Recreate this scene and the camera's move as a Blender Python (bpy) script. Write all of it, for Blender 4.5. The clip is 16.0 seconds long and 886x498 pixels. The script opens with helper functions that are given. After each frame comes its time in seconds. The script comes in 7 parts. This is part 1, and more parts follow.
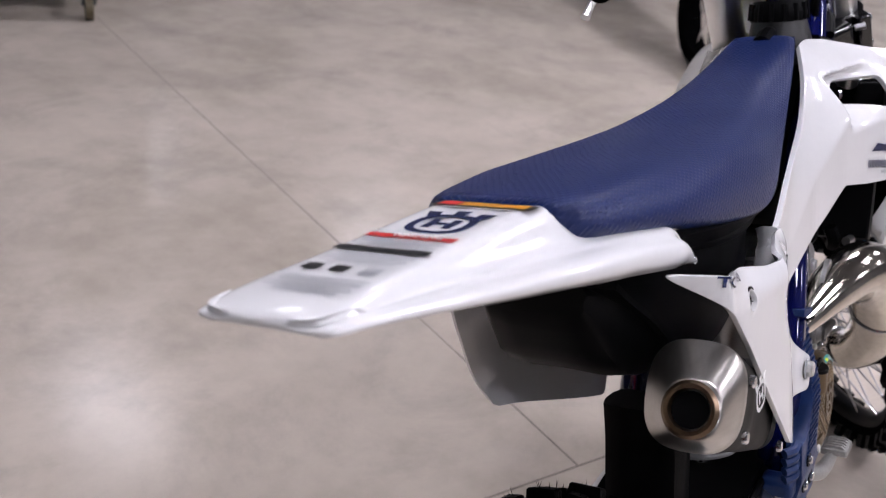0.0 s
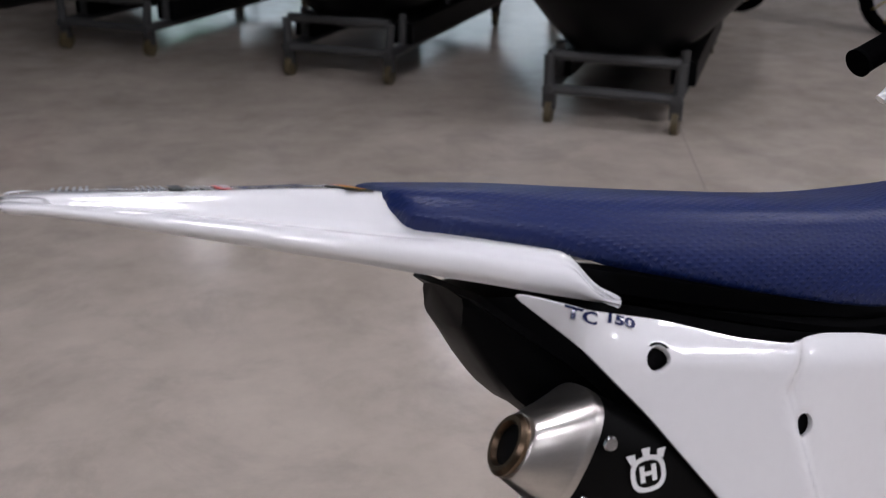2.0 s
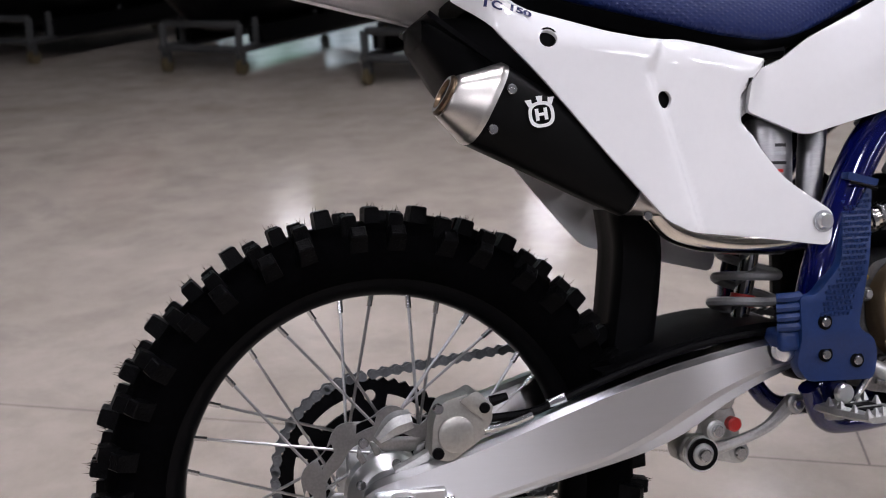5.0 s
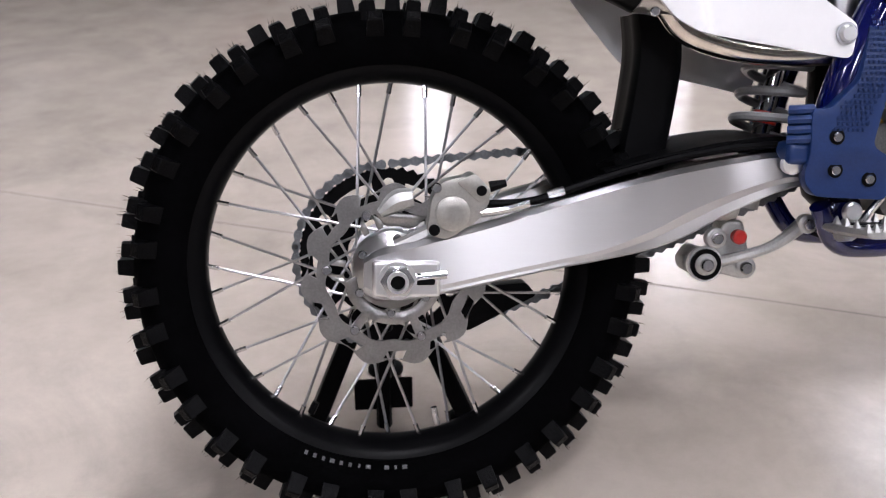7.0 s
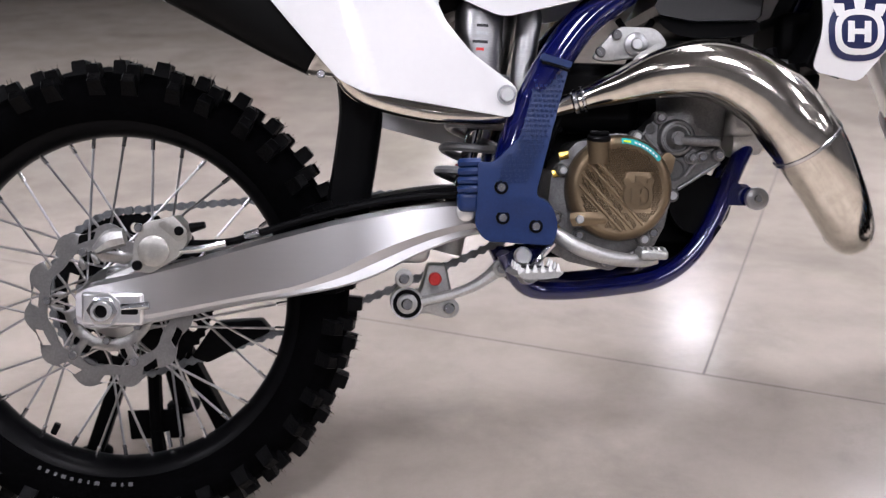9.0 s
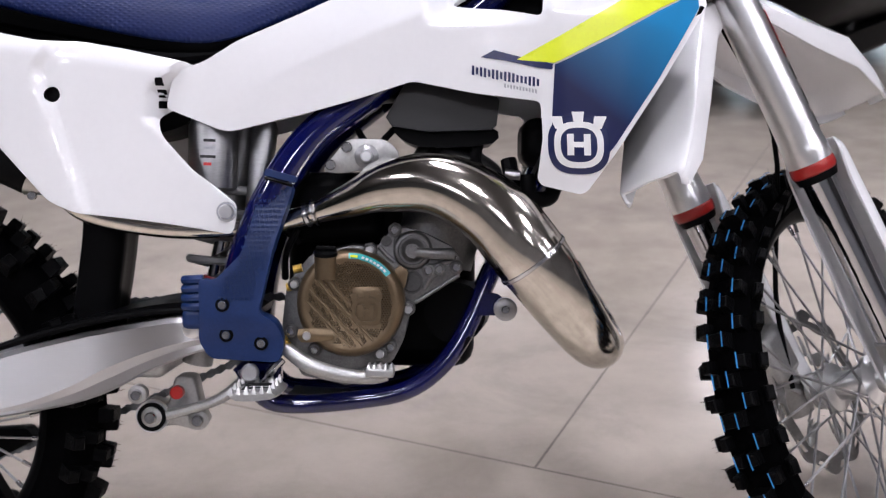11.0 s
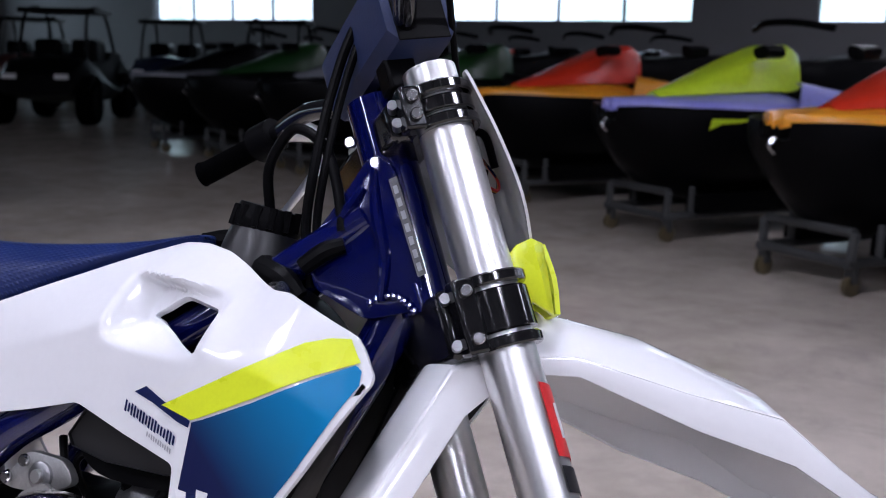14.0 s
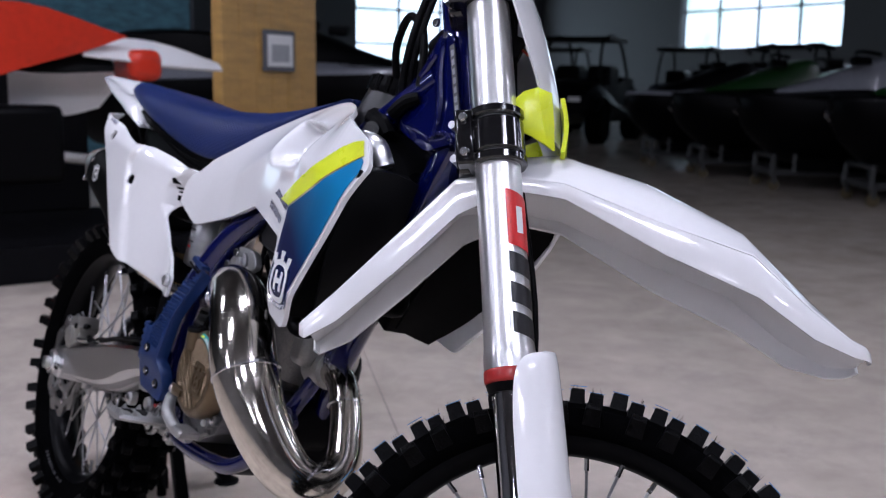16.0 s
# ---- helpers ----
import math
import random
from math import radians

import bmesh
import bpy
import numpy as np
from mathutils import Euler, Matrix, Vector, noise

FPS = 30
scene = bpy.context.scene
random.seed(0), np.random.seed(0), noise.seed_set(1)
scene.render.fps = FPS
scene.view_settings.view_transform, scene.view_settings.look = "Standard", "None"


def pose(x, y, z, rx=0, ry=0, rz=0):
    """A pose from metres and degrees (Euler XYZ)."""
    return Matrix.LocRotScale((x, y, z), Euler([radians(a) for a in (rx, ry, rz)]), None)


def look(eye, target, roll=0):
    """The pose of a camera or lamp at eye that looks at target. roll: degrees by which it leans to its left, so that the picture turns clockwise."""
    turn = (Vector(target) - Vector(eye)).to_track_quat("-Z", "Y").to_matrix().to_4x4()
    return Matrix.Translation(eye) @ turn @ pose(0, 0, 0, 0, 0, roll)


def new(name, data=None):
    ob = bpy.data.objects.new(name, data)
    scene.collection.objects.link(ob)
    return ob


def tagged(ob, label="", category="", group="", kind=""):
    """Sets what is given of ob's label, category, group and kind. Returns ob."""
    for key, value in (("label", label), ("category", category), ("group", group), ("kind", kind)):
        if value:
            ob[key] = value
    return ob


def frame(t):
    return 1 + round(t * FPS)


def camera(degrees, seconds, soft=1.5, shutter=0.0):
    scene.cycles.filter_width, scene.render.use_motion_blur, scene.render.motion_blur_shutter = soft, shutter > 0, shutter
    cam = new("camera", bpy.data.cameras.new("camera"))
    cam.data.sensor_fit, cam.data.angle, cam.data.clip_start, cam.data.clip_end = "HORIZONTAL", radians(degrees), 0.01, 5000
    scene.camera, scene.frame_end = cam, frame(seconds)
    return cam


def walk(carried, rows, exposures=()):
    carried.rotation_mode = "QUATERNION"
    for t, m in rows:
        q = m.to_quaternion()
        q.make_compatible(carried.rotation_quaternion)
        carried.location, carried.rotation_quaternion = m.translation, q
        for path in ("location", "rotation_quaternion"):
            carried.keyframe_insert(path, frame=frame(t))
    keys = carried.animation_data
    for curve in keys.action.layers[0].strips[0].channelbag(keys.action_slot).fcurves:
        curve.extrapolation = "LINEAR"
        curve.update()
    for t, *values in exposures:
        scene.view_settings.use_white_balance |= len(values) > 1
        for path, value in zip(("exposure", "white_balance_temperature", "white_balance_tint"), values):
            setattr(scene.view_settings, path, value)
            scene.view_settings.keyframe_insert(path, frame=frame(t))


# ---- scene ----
# The bike stands in its own frame (x forward, y to its left, z up along its wheels);
# on its side stand it leans to the left, so that frame is tilted against the world.
UP = Vector((-0.05, -0.27, 1.0)).normalized()
AX = (Vector((1, 0, 0)) - UP * UP.x).normalized()
AY = UP.cross(AX)
TILT = Matrix((AX, AY, UP)).to_4x4()
FOOT = Vector((0.0, 0.014, -0.006))
BIKE = TILT @ Matrix.Translation(-FOOT)

cam = camera(47.1, 16.0, soft=1.0)
cam.data.dof.use_dof = True
cam.data.dof.focus_distance = 1.08
cam.data.dof.aperture_fstop = 8.0
PATH = [
    (0, (-0.677, -0.407, 1.185), (0.924, 0.648, 0.618), -5.1),
    (0.5, (-0.518, -0.498, 1.168), (0.848, 0.854, 0.613), -5.3),
    (1, (-0.399, -0.565, 1.138), (0.666, 1.062, 0.672), -3.7),
    (1.5, (-0.315, -0.688, 1.097), (0.456, 1.129, 0.774), -1.2),
    (2, (-0.219, -0.824, 1.033), (0.428, 1.055, 0.809), -1.1),
    (2.5, (-0.077, -0.906, 0.979), (0.401, 1.026, 0.788), -4.9),
    (3, (-0.057, -0.975, 0.958), (0.398, 0.963, 0.771), -5.5),
    (3.5, (-0.082, -1.067, 0.911), (0.394, 0.869, 0.75), -4.4),
    (4, (-0.13, -1.183, 0.836), (0.343, 0.756, 0.715), -3.6),
    (4.5, (-0.178, -1.227, 0.752), (0.308, 0.711, 0.654), -3.2),
    (5, (-0.212, -1.227, 0.698), (0.264, 0.713, 0.589), -2.5),
    (5.2, (-0.212, -1.229, 0.679), (0.238, 0.715, 0.546), -2.0),
    (7.3, (-0.03, -1.343, 0.575), (0.167, 0.619, 0.244), 1.2),
    (7.5, (0.003, -1.361, 0.575), (0.2, 0.602, 0.249), 1.4),
    (8, (0.105, -1.422, 0.568), (0.342, 0.542, 0.274), 2.0),
    (8.5, (0.222, -1.481, 0.556), (0.441, 0.493, 0.321), 1.9),
    (8.7, (0.287, -1.499, 0.551), (0.458, 0.484, 0.347), 1.9),
    (10.8, (0.784, -1.498, 0.65), (0.789, 0.498, 0.527), 0.7),
    (11, (0.83, -1.478, 0.682), (0.819, 0.518, 0.559), 0.8),
    (11.5, (0.924, -1.424, 0.742), (0.859, 0.573, 0.647), 1.3),
    (12, (1.026, -1.345, 0.803), (0.915, 0.651, 0.741), 2.4),
    (12.5, (1.13, -1.23, 0.88), (0.916, 0.758, 0.866), 3.2),
    (13, (1.227, -1.116, 0.965), (0.928, 0.861, 0.991), 3.9),
    (13.5, (1.376, -1.011, 1.019), (0.817, 0.909, 1.06), 6.6),
    (14, (1.558, -0.993, 1.013), (0.75, 0.835, 1.082), 9.9),
    (14.5, (1.74, -0.989, 0.999), (0.676, 0.703, 1.057), 11.3),
    (15, (1.938, -0.91, 0.995), (0.588, 0.565, 0.996), 12.4),
    (15.5, (2.077, -0.883, 0.941), (0.601, 0.466, 0.914), 13.6),
    (16, (2.233, -0.858, 0.897), (0.646, 0.357, 0.812), 14.6),
]
walk(cam, [(t, BIKE @ look(eye, target, roll)) for t, eye, target, roll in PATH],
     exposures=((0.0, -0.38, 6500, 14), (0.5, -0.52, 6500, 14), (1.0, -0.65, 6500, 13), (1.5, -0.85, 6500, 12), (2.5, -0.72, 6500, 12), (3.5, -0.66, 6500, 12), (5.0, -0.36, 6500, 12), (7.5, 0.20, 6500, 11), (8.7, 0.16, 6500, 12), (11.0, -0.18, 6450, 12), (12.0, -0.25, 6450, 12), (13.0, -0.40, 6350, 13), (14.5, -0.36, 5850, 16), (16.0, -0.48, 5950, 15)))

# ---- light ----
world = bpy.data.worlds.new("world")
scene.world = world
world.use_nodes = True
wn = world.node_tree
sky = wn.nodes.new("ShaderNodeTexSky")
sky.sky_type = "NISHITA"
sky.sun_disc = False
sky.sun_elevation = radians(40)
sky.sun_rotation = radians(200)
wn.links.new(sky.outputs[0], wn.nodes["Background"].inputs[0])
wn.nodes["Background"].inputs[1].default_value = 0.12


def area_lamp(name, m, sx, sy, power, color):
    d = bpy.data.lights.new(name, "AREA")
    d.shape, d.size, d.size_y, d.energy, d.color = "RECTANGLE", sx, sy, power, color
    ob = new(name, d)
    ob.matrix_world = m
    return tagged(ob, kind="structure")



LAMP_COLOR = (0.985, 0.975, 1.07)
LAMP_POWER = 96.0

# ---- materials ----
def material(name, color, rough=0.5, metal=0.0, var=0.12, scale=30.0, bump=0.0, bump_scale=200.0,
             coat=0.0, stretch=None, rough_var=0.12, spec=0.5):
    """A surface with its colour and gloss varied at two scales and a fine relief."""
    m = bpy.data.materials.new(name)
    m.use_nodes = True
    nt = m.node_tree
    bsdf = nt.nodes["Principled BSDF"]
    tc = nt.nodes.new("ShaderNodeTexCoord")
    mp = nt.nodes.new("ShaderNodeMapping")
    if stretch:
        mp.inputs["Scale"].default_value = stretch
    nt.links.new(tc.outputs["Object"], mp.inputs[0])
    n1, n2 = nt.nodes.new("ShaderNodeTexNoise"), nt.nodes.new("ShaderNodeTexNoise")
    n1.inputs["Scale"].default_value, n1.inputs["Detail"].default_value = scale, 4
    n2.inputs["Scale"].default_value, n2.inputs["Detail"].default_value = scale * 9, 3
    for n in (n1, n2):
        nt.links.new(mp.outputs[0], n.inputs["Vector"])
    add = nt.nodes.new("ShaderNodeMath")
    add.operation = "ADD"
    nt.links.new(n1.outputs["Fac"], add.inputs[0])
    nt.links.new(n2.outputs["Fac"], add.inputs[1])
    ramp = nt.nodes.new("ShaderNodeMapRange")
    ramp.inputs["From Min"].default_value, ramp.inputs["From Max"].default_value = 0.7, 1.3
    nt.links.new(add.outputs[0], ramp.inputs[0])
    mix = nt.nodes.new("ShaderNodeMix")
    mix.data_type = "RGBA"
    mix.inputs[6].default_value = (*[c * (1 - var) for c in color], 1)
    mix.inputs[7].default_value = (*[min(1, c * (1 + var)) for c in color], 1)
    nt.links.new(ramp.outputs[0], mix.inputs[0])
    nt.links.new(mix.outputs[2], bsdf.inputs["Base Color"])
    rr = nt.nodes.new("ShaderNodeMapRange")
    rr.inputs["To Min"].default_value = max(0.02, rough * (1 - rough_var))
    rr.inputs["To Max"].default_value = min(1.0, rough * (1 + rough_var))
    nt.links.new(n1.outputs["Fac"], rr.inputs[0])
    nt.links.new(rr.outputs[0], bsdf.inputs["Roughness"])
    bsdf.inputs["Metallic"].default_value = metal
    bsdf.inputs["Specular IOR Level"].default_value = spec
    bsdf.inputs["Coat Weight"].default_value = coat
    bsdf.inputs["Coat Roughness"].default_value = 0.06
    if bump:
        nb = nt.nodes.new("ShaderNodeTexNoise")
        nb.inputs["Scale"].default_value, nb.inputs["Detail"].default_value = bump_scale, 3
        nt.links.new(mp.outputs[0], nb.inputs["Vector"])
        bp = nt.nodes.new("ShaderNodeBump")
        bp.inputs["Strength"].default_value, bp.inputs["Distance"].default_value = bump, 0.002
        nt.links.new(nb.outputs["Fac"], bp.inputs["Height"])
        nt.links.new(bp.outputs[0], bsdf.inputs["Normal"])
    return m


WHITE = material("white_plastic", (0.78, 0.78, 0.79), 0.085, var=0.012, coat=0.25, rough_var=0.3, scale=12)
BLACK = material("black_plastic", (0.0028, 0.0028, 0.0032), 0.42, bump=0.08, bump_scale=900, spec=0.05)
SATIN = material("satin_black_metal", (0.0022, 0.0022, 0.0026), 0.45, spec=0.06)
COVERGREY = material("satin_grey_cover", (0.012, 0.012, 0.013), 0.38, spec=0.5, bump=0.1, bump_scale=900)
CARBON = material("black_sleeve", (0.0018, 0.0018, 0.0018), 0.5, bump=0.05, bump_scale=700, spec=0.08)
RUBBER = material("tyre_rubber", (0.0012, 0.0012, 0.0014), 0.75, var=0.4, scale=18, bump=0.25, bump_scale=260, spec=0.008)
KNOB = material("tread_rubber", (0.0018, 0.0018, 0.0021), 0.45, var=0.6, scale=60, bump=0.5, bump_scale=320, spec=0.065, rough_var=0.5)
GLOSSBLACK = material("gloss_black", (0.006, 0.006, 0.007), 0.12, coat=0.4)
RIMBLACK = material("anodised_black_rim", (0.0022, 0.0022, 0.0026), 0.34, spec=0.06)
RIMINK = material("pale_rim_print", (0.06, 0.06, 0.065), 0.5)
CANSTEEL = material("brushed_can", (0.34, 0.34, 0.345), 0.34, metal=1.0, var=0.10, scale=14, stretch=(1, 1, 9))
FRAMEBLUE = material("frame_blue_paint", (0.0016, 0.0035, 0.062), 0.10, metal=0.1, coat=0.7, var=0.15)
GUARDBLUE = material("guard_blue_plastic", (0.0065, 0.024, 0.098), 0.42, bump=0.12, bump_scale=700, spec=0.35)
ALU = material("brushed_aluminium", (0.80, 0.80, 0.80), 0.31, metal=1.0, var=0.03, scale=14)
DISC = material("ground_disc_steel", (0.31, 0.305, 0.30), 0.33, metal=1.0, var=0.14, scale=40)
CALIPER = material("cast_caliper", (0.40, 0.39, 0.36), 0.36, metal=0.8, var=0.10, bump=0.15, bump_scale=500)
ALUX = material("brushed_swingarm", (0.55, 0.55, 0.56), 0.31, metal=1.0, var=0.015, scale=90, rough_var=0.05, stretch=(0.08, 1, 1.5))


def brushed_along(m, slope):
    """Highlights drawn out across the brush lines, which rise along the part by slope degrees."""
    nt = m.node_tree
    tan = nt.nodes.new("ShaderNodeVectorTransform")
    tan.vector_type, tan.convert_from, tan.convert_to = "VECTOR", "OBJECT", "WORLD"
    tan.inputs[0].default_value = (-math.sin(radians(slope)), 0.0, math.cos(radians(slope)))
    nt.nodes["Principled BSDF"].inputs["Anisotropic"].default_value = 0.96
    nt.links.new(tan.outputs[0], nt.nodes["Principled BSDF"].inputs["Tangent"])


brushed_along(ALUX, 14.5)
SPOKE = material("spoke_steel", (0.42, 0.42, 0.43), 0.32, metal=1.0, var=0.1)
CAST = material("cast_aluminium", (0.42, 0.42, 0.41), 0.42, metal=0.85, var=0.12, bump=0.2, bump_scale=500)
STEEL = material("bright_steel", (0.55, 0.55, 0.56), 0.2, metal=1.0, var=0.1)
CAPSTEEL = material("brushed_endcap", (0.50, 0.48, 0.45), 0.3, metal=1.0, var=0.08, scale=10, stretch=(3, 20, 20))
NICKEL = material("nickel_pipe", (0.60, 0.56, 0.50), 0.13, metal=1.0, var=0.14, scale=9, rough_var=0.4)
CASE = material("crankcase_metal", (0.15, 0.15, 0.15), 0.40, metal=0.8, var=0.25, scale=40, bump=0.3, bump_scale=400)
# darker copy of the case metal, carrying the shade inside its recesses
CASESHADE = material("crankcase_recess_shade", (0.075, 0.075, 0.075), 0.45, metal=0.8, var=0.2, bump=0.3, bump_scale=400)
CHROME = material("chrome", (0.6, 0.6, 0.62), 0.05, metal=1.0, var=0.02)
BRONZE = material("bronze_cover", (0.165, 0.120, 0.072), 0.34, metal=0.75, var=0.08, bump=0.08, bump_scale=800)
RED = material("red_seal", (0.33, 0.012, 0.010), 0.35, coat=0.2)
YELLOW = material("neon_yellow", (0.72, 0.82, 0.02), 0.28, var=0.03)
NAVYINK = material("navy_print", (0.010, 0.016, 0.07), 0.25, var=0.05)
GREYINK = material("grey_print", (0.35, 0.36, 0.38), 0.4)
BLACKINK = material("black_print", (0.012, 0.012, 0.014), 0.35)
REDINK = material("red_print", (0.62, 0.03, 0.03), 0.3)
WHITEINK = material("white_print", (0.78, 0.78, 0.78), 0.3, var=0.02)
TEALINK = material("teal_print", (0.01, 0.36, 0.36), 0.3)
ORANGEINK = material("orange_print", (0.75, 0.34, 0.02), 0.3, var=0.2)
BLUELINE = material("blue_tread_line", (0.02, 0.22, 0.55), 0.5)
SPRING = material("grey_spring", (0.20, 0.20, 0.205), 0.3)
HEATSTEEL = material("heat_tinted_steel", (0.17, 0.12, 0.08), 0.32, metal=1.0, var=0.2, scale=60)
BRASS = material("brass", (0.55, 0.36, 0.08), 0.3, metal=0.9)
CLEAR = material("clear_reservoir", (0.6, 0.58, 0.52), 0.2)


def seat_vinyl():
    m = material("seat_vinyl", (0.0065, 0.017, 0.090), 0.40, var=0.08, scale=6, spec=0.3)
    nt = m.node_tree
    bsdf = nt.nodes["Principled BSDF"]
    tc = nt.nodes.new("ShaderNodeTexCoord")
    # the cover's own two directions: along the seat, and from its middle over the edge and down
    sep, com = nt.nodes.new("ShaderNodeSeparateXYZ"), nt.nodes.new("ShaderNodeCombineXYZ")
    ab, sub = nt.nodes.new("ShaderNodeMath"), nt.nodes.new("ShaderNodeMath")
    ab.operation, sub.operation = "ABSOLUTE", "SUBTRACT"
    nt.links.new(tc.outputs["Object"], sep.inputs[0])
    nt.links.new(sep.outputs["Y"], ab.inputs[0])
    nt.links.new(ab.outputs[0], sub.inputs[0])
    nt.links.new(sep.outputs["Z"], sub.inputs[1])
    nt.links.new(sep.outputs["X"], com.inputs[0])
    nt.links.new(sub.outputs[0], com.inputs[1])
    mp = nt.nodes.new("ShaderNodeMapping")
    mp.inputs["Scale"].default_value = (118, 185, 1)
    mp.inputs["Rotation"].default_value = (0, 0, radians(45))
    vo = nt.nodes.new("ShaderNodeTexVoronoi")
    vo.voronoi_dimensions, vo.distance = "2D", "CHEBYCHEV"
    vo.inputs["Randomness"].default_value, vo.inputs["Scale"].default_value = 0.03, 1.0
    bp = nt.nodes.new("ShaderNodeBump")
    bp.inputs["Strength"].default_value, bp.inputs["Distance"].default_value = 0.5, 0.0014
    rp = nt.nodes.new("ShaderNodeMapRange")
    rp.inputs["From Min"].default_value, rp.inputs["From Max"].default_value = 0.16, 0.32
    rp.inputs["To Min"].default_value, rp.inputs["To Max"].default_value = 1.0, 0.0
    nt.links.new(com.outputs[0], mp.inputs[0])
    nt.links.new(mp.outputs[0], vo.inputs["Vector"])
    nt.links.new(vo.outputs["Distance"], rp.inputs[0])
    nt.links.new(rp.outputs[0], bp.inputs["Height"])
    nt.links.new(bp.outputs[0], bsdf.inputs["Normal"])
    return m


SEATBLUE = seat_vinyl()


def shroud_print():
    """The printed blue that runs to navy at the foot of the graphic."""
    m = material("shroud_print", (0.008, 0.19, 0.42), 0.3, var=0.02, spec=0.25)
    nt = m.node_tree
    bsdf = nt.nodes["Principled BSDF"]
    tc, sep = nt.nodes.new("ShaderNodeTexCoord"), nt.nodes.new("ShaderNodeSeparateXYZ")
    comb = nt.nodes.new("ShaderNodeMath")
    comb.operation = "MULTIPLY_ADD"
    comb.inputs[1].default_value = 0.75
    ramp = nt.nodes.new("ShaderNodeValToRGB")
    ramp.color_ramp.elements[0].position, ramp.color_ramp.elements[0].color = 0.50, (0.008, 0.012, 0.06, 1)
    ramp.color_ramp.elements[1].position, ramp.color_ramp.elements[1].color = 0.74, (0.008, 0.20, 0.44, 1)
    mr = nt.nodes.new("ShaderNodeMapRange")
    mr.inputs["From Min"].default_value, mr.inputs["From Max"].default_value = 1.2, 1.9
    nt.links.new(tc.outputs["Object"], sep.inputs[0])
    nt.links.new(sep.outputs["X"], comb.inputs[0])
    nt.links.new(sep.outputs["Z"], comb.inputs[2])
    nt.links.new(comb.outputs[0], mr.inputs[0])
    nt.links.new(mr.outputs[0], ramp.inputs[0])
    nt.links.new(ramp.outputs[0], bsdf.inputs["Base Color"])
    return m


SHROUDINK = shroud_print()


# ---- mesh helpers ----
def part(name, bm, mat_, parent=None, label="", m=None, angle=35, mods=(), face=None):
    """One mesh object under a thing or a part."""
    me = bpy.data.meshes.new(name)
    bmesh.ops.recalc_face_normals(bm, faces=bm.faces[:])
    if face is not None and sum(f.normal.dot(Vector(face)) for f in bm.faces) < 0:
        bmesh.ops.reverse_faces(bm, faces=bm.faces[:])
    bm.to_mesh(me)
    bm.free()
    me.materials.append(mat_)
    me.shade_smooth()
    me.set_sharp_from_angle(angle=radians(angle))
    ob = new(name, me)
    ob.parent = parent
    if m is not None:
        ob.matrix_basis = m
    for kind, size, more in mods:
        mod = ob.modifiers.new(kind.lower(), kind)
        if kind == "SOLIDIFY":
            mod.thickness, mod.offset = size, more
        else:
            mod.width, mod.segments, mod.limit_method, mod.angle_limit = size, more, "ANGLE", radians(40)
    if mods and all(k == "SOLIDIFY" for k, _, _ in mods):
        # crisp rims on sheets that were given thickness
        mod = ob.modifiers.new("crisp", "EDGE_SPLIT")
        mod.split_angle, mod.use_edge_sharp = radians(max(angle, 48)), True
    return tagged(ob, label)


def solid(t, offset=0.0):
    return ("SOLIDIFY", t, offset)


def bevel(w, n=2):
    return ("BEVEL", w, n)


def spline(pts, n, closed=False):
    """Points of a smooth curve through pts, n to a span."""
    p = [Vector(q) for q in pts]
    out = []
    k = len(p)
    for i in range(k if closed else k - 1):
        if closed:
            a, b, c, d = p[i - 1], p[i], p[(i + 1) % k], p[(i + 2) % k]
        else:
            b, c = p[i], p[i + 1]
            a = p[i - 1] if i else b * 2 - c
            d = p[i + 2] if i + 2 < k else c * 2 - b
        for j in range(n):
            t = j / n
            out.append(0.5 * ((2 * b) + (c - a) * t + (2 * a - 5 * b + 4 * c - d) * t * t + (3 * b - a - 3 * c + d) * t ** 3))
    if not closed:
        out.append(p[-1])
    return out


def grid_faces(bm, rows, wrap=False):
    vs = [[bm.verts.new(p) for p in r] for r in rows]
    for a, b in zip(vs, vs[1:]):
        n = len(a)
        for i in range(n if wrap else n - 1):
            bm.faces.new((a[i], a[(i + 1) % n], b[(i + 1) % n], b[i]))
    return vs


def surface(rows, nu=6, nv=6, wrap=False, caps=False):
    """A smooth skin through rows of control points; wrap closes each row."""
    fine = [spline(r, nv, wrap) for r in rows]
    cols = list(zip(*fine))
    cols = [spline(c, nu) for c in cols]
    bm = bmesh.new()
    vs = grid_faces(bm, [list(r) for r in zip(*cols)], wrap)
    if caps:
        for r in (vs[0], vs[-1]):
            bm.faces.new(r)
    return bm


def tube(bm, pts, radii, seg=12, n=5, caps=True):
    """A round tube swept through pts, with a radius at each (or one for all)."""
    if not isinstance(radii, (list, tuple)):
        radii = [radii] * len(pts)
    path = spline([Vector(p) for p in pts], n) if len(pts) > 2 else [Vector(p) for p in pts]
    rad = [v.x for v in spline([Vector((r, 0, 0)) for r in radii], n)] if len(pts) > 2 else list(radii)
    side = None
    rows = []
    for i, p in enumerate(path):
        d = (path[min(i + 1, len(path) - 1)] - path[max(i - 1, 0)]).normalized()
        if side is None:
            side = d.orthogonal().normalized()
        side = (side - d * side.dot(d)).normalized()
        up = d.cross(side)
        rows.append([p + (side * math.cos(a) + up * math.sin(a)) * rad[i] for a in [2 * math.pi * k / seg for k in range(seg)]])
    vs = grid_faces(bm, rows, True)
    if caps:
        bm.faces.new(vs[0])
        bm.faces.new(vs[-1])
    return bm


def rod(pts, radii, seg=12, n=5):
    return tube(bmesh.new(), pts, radii, seg, n)


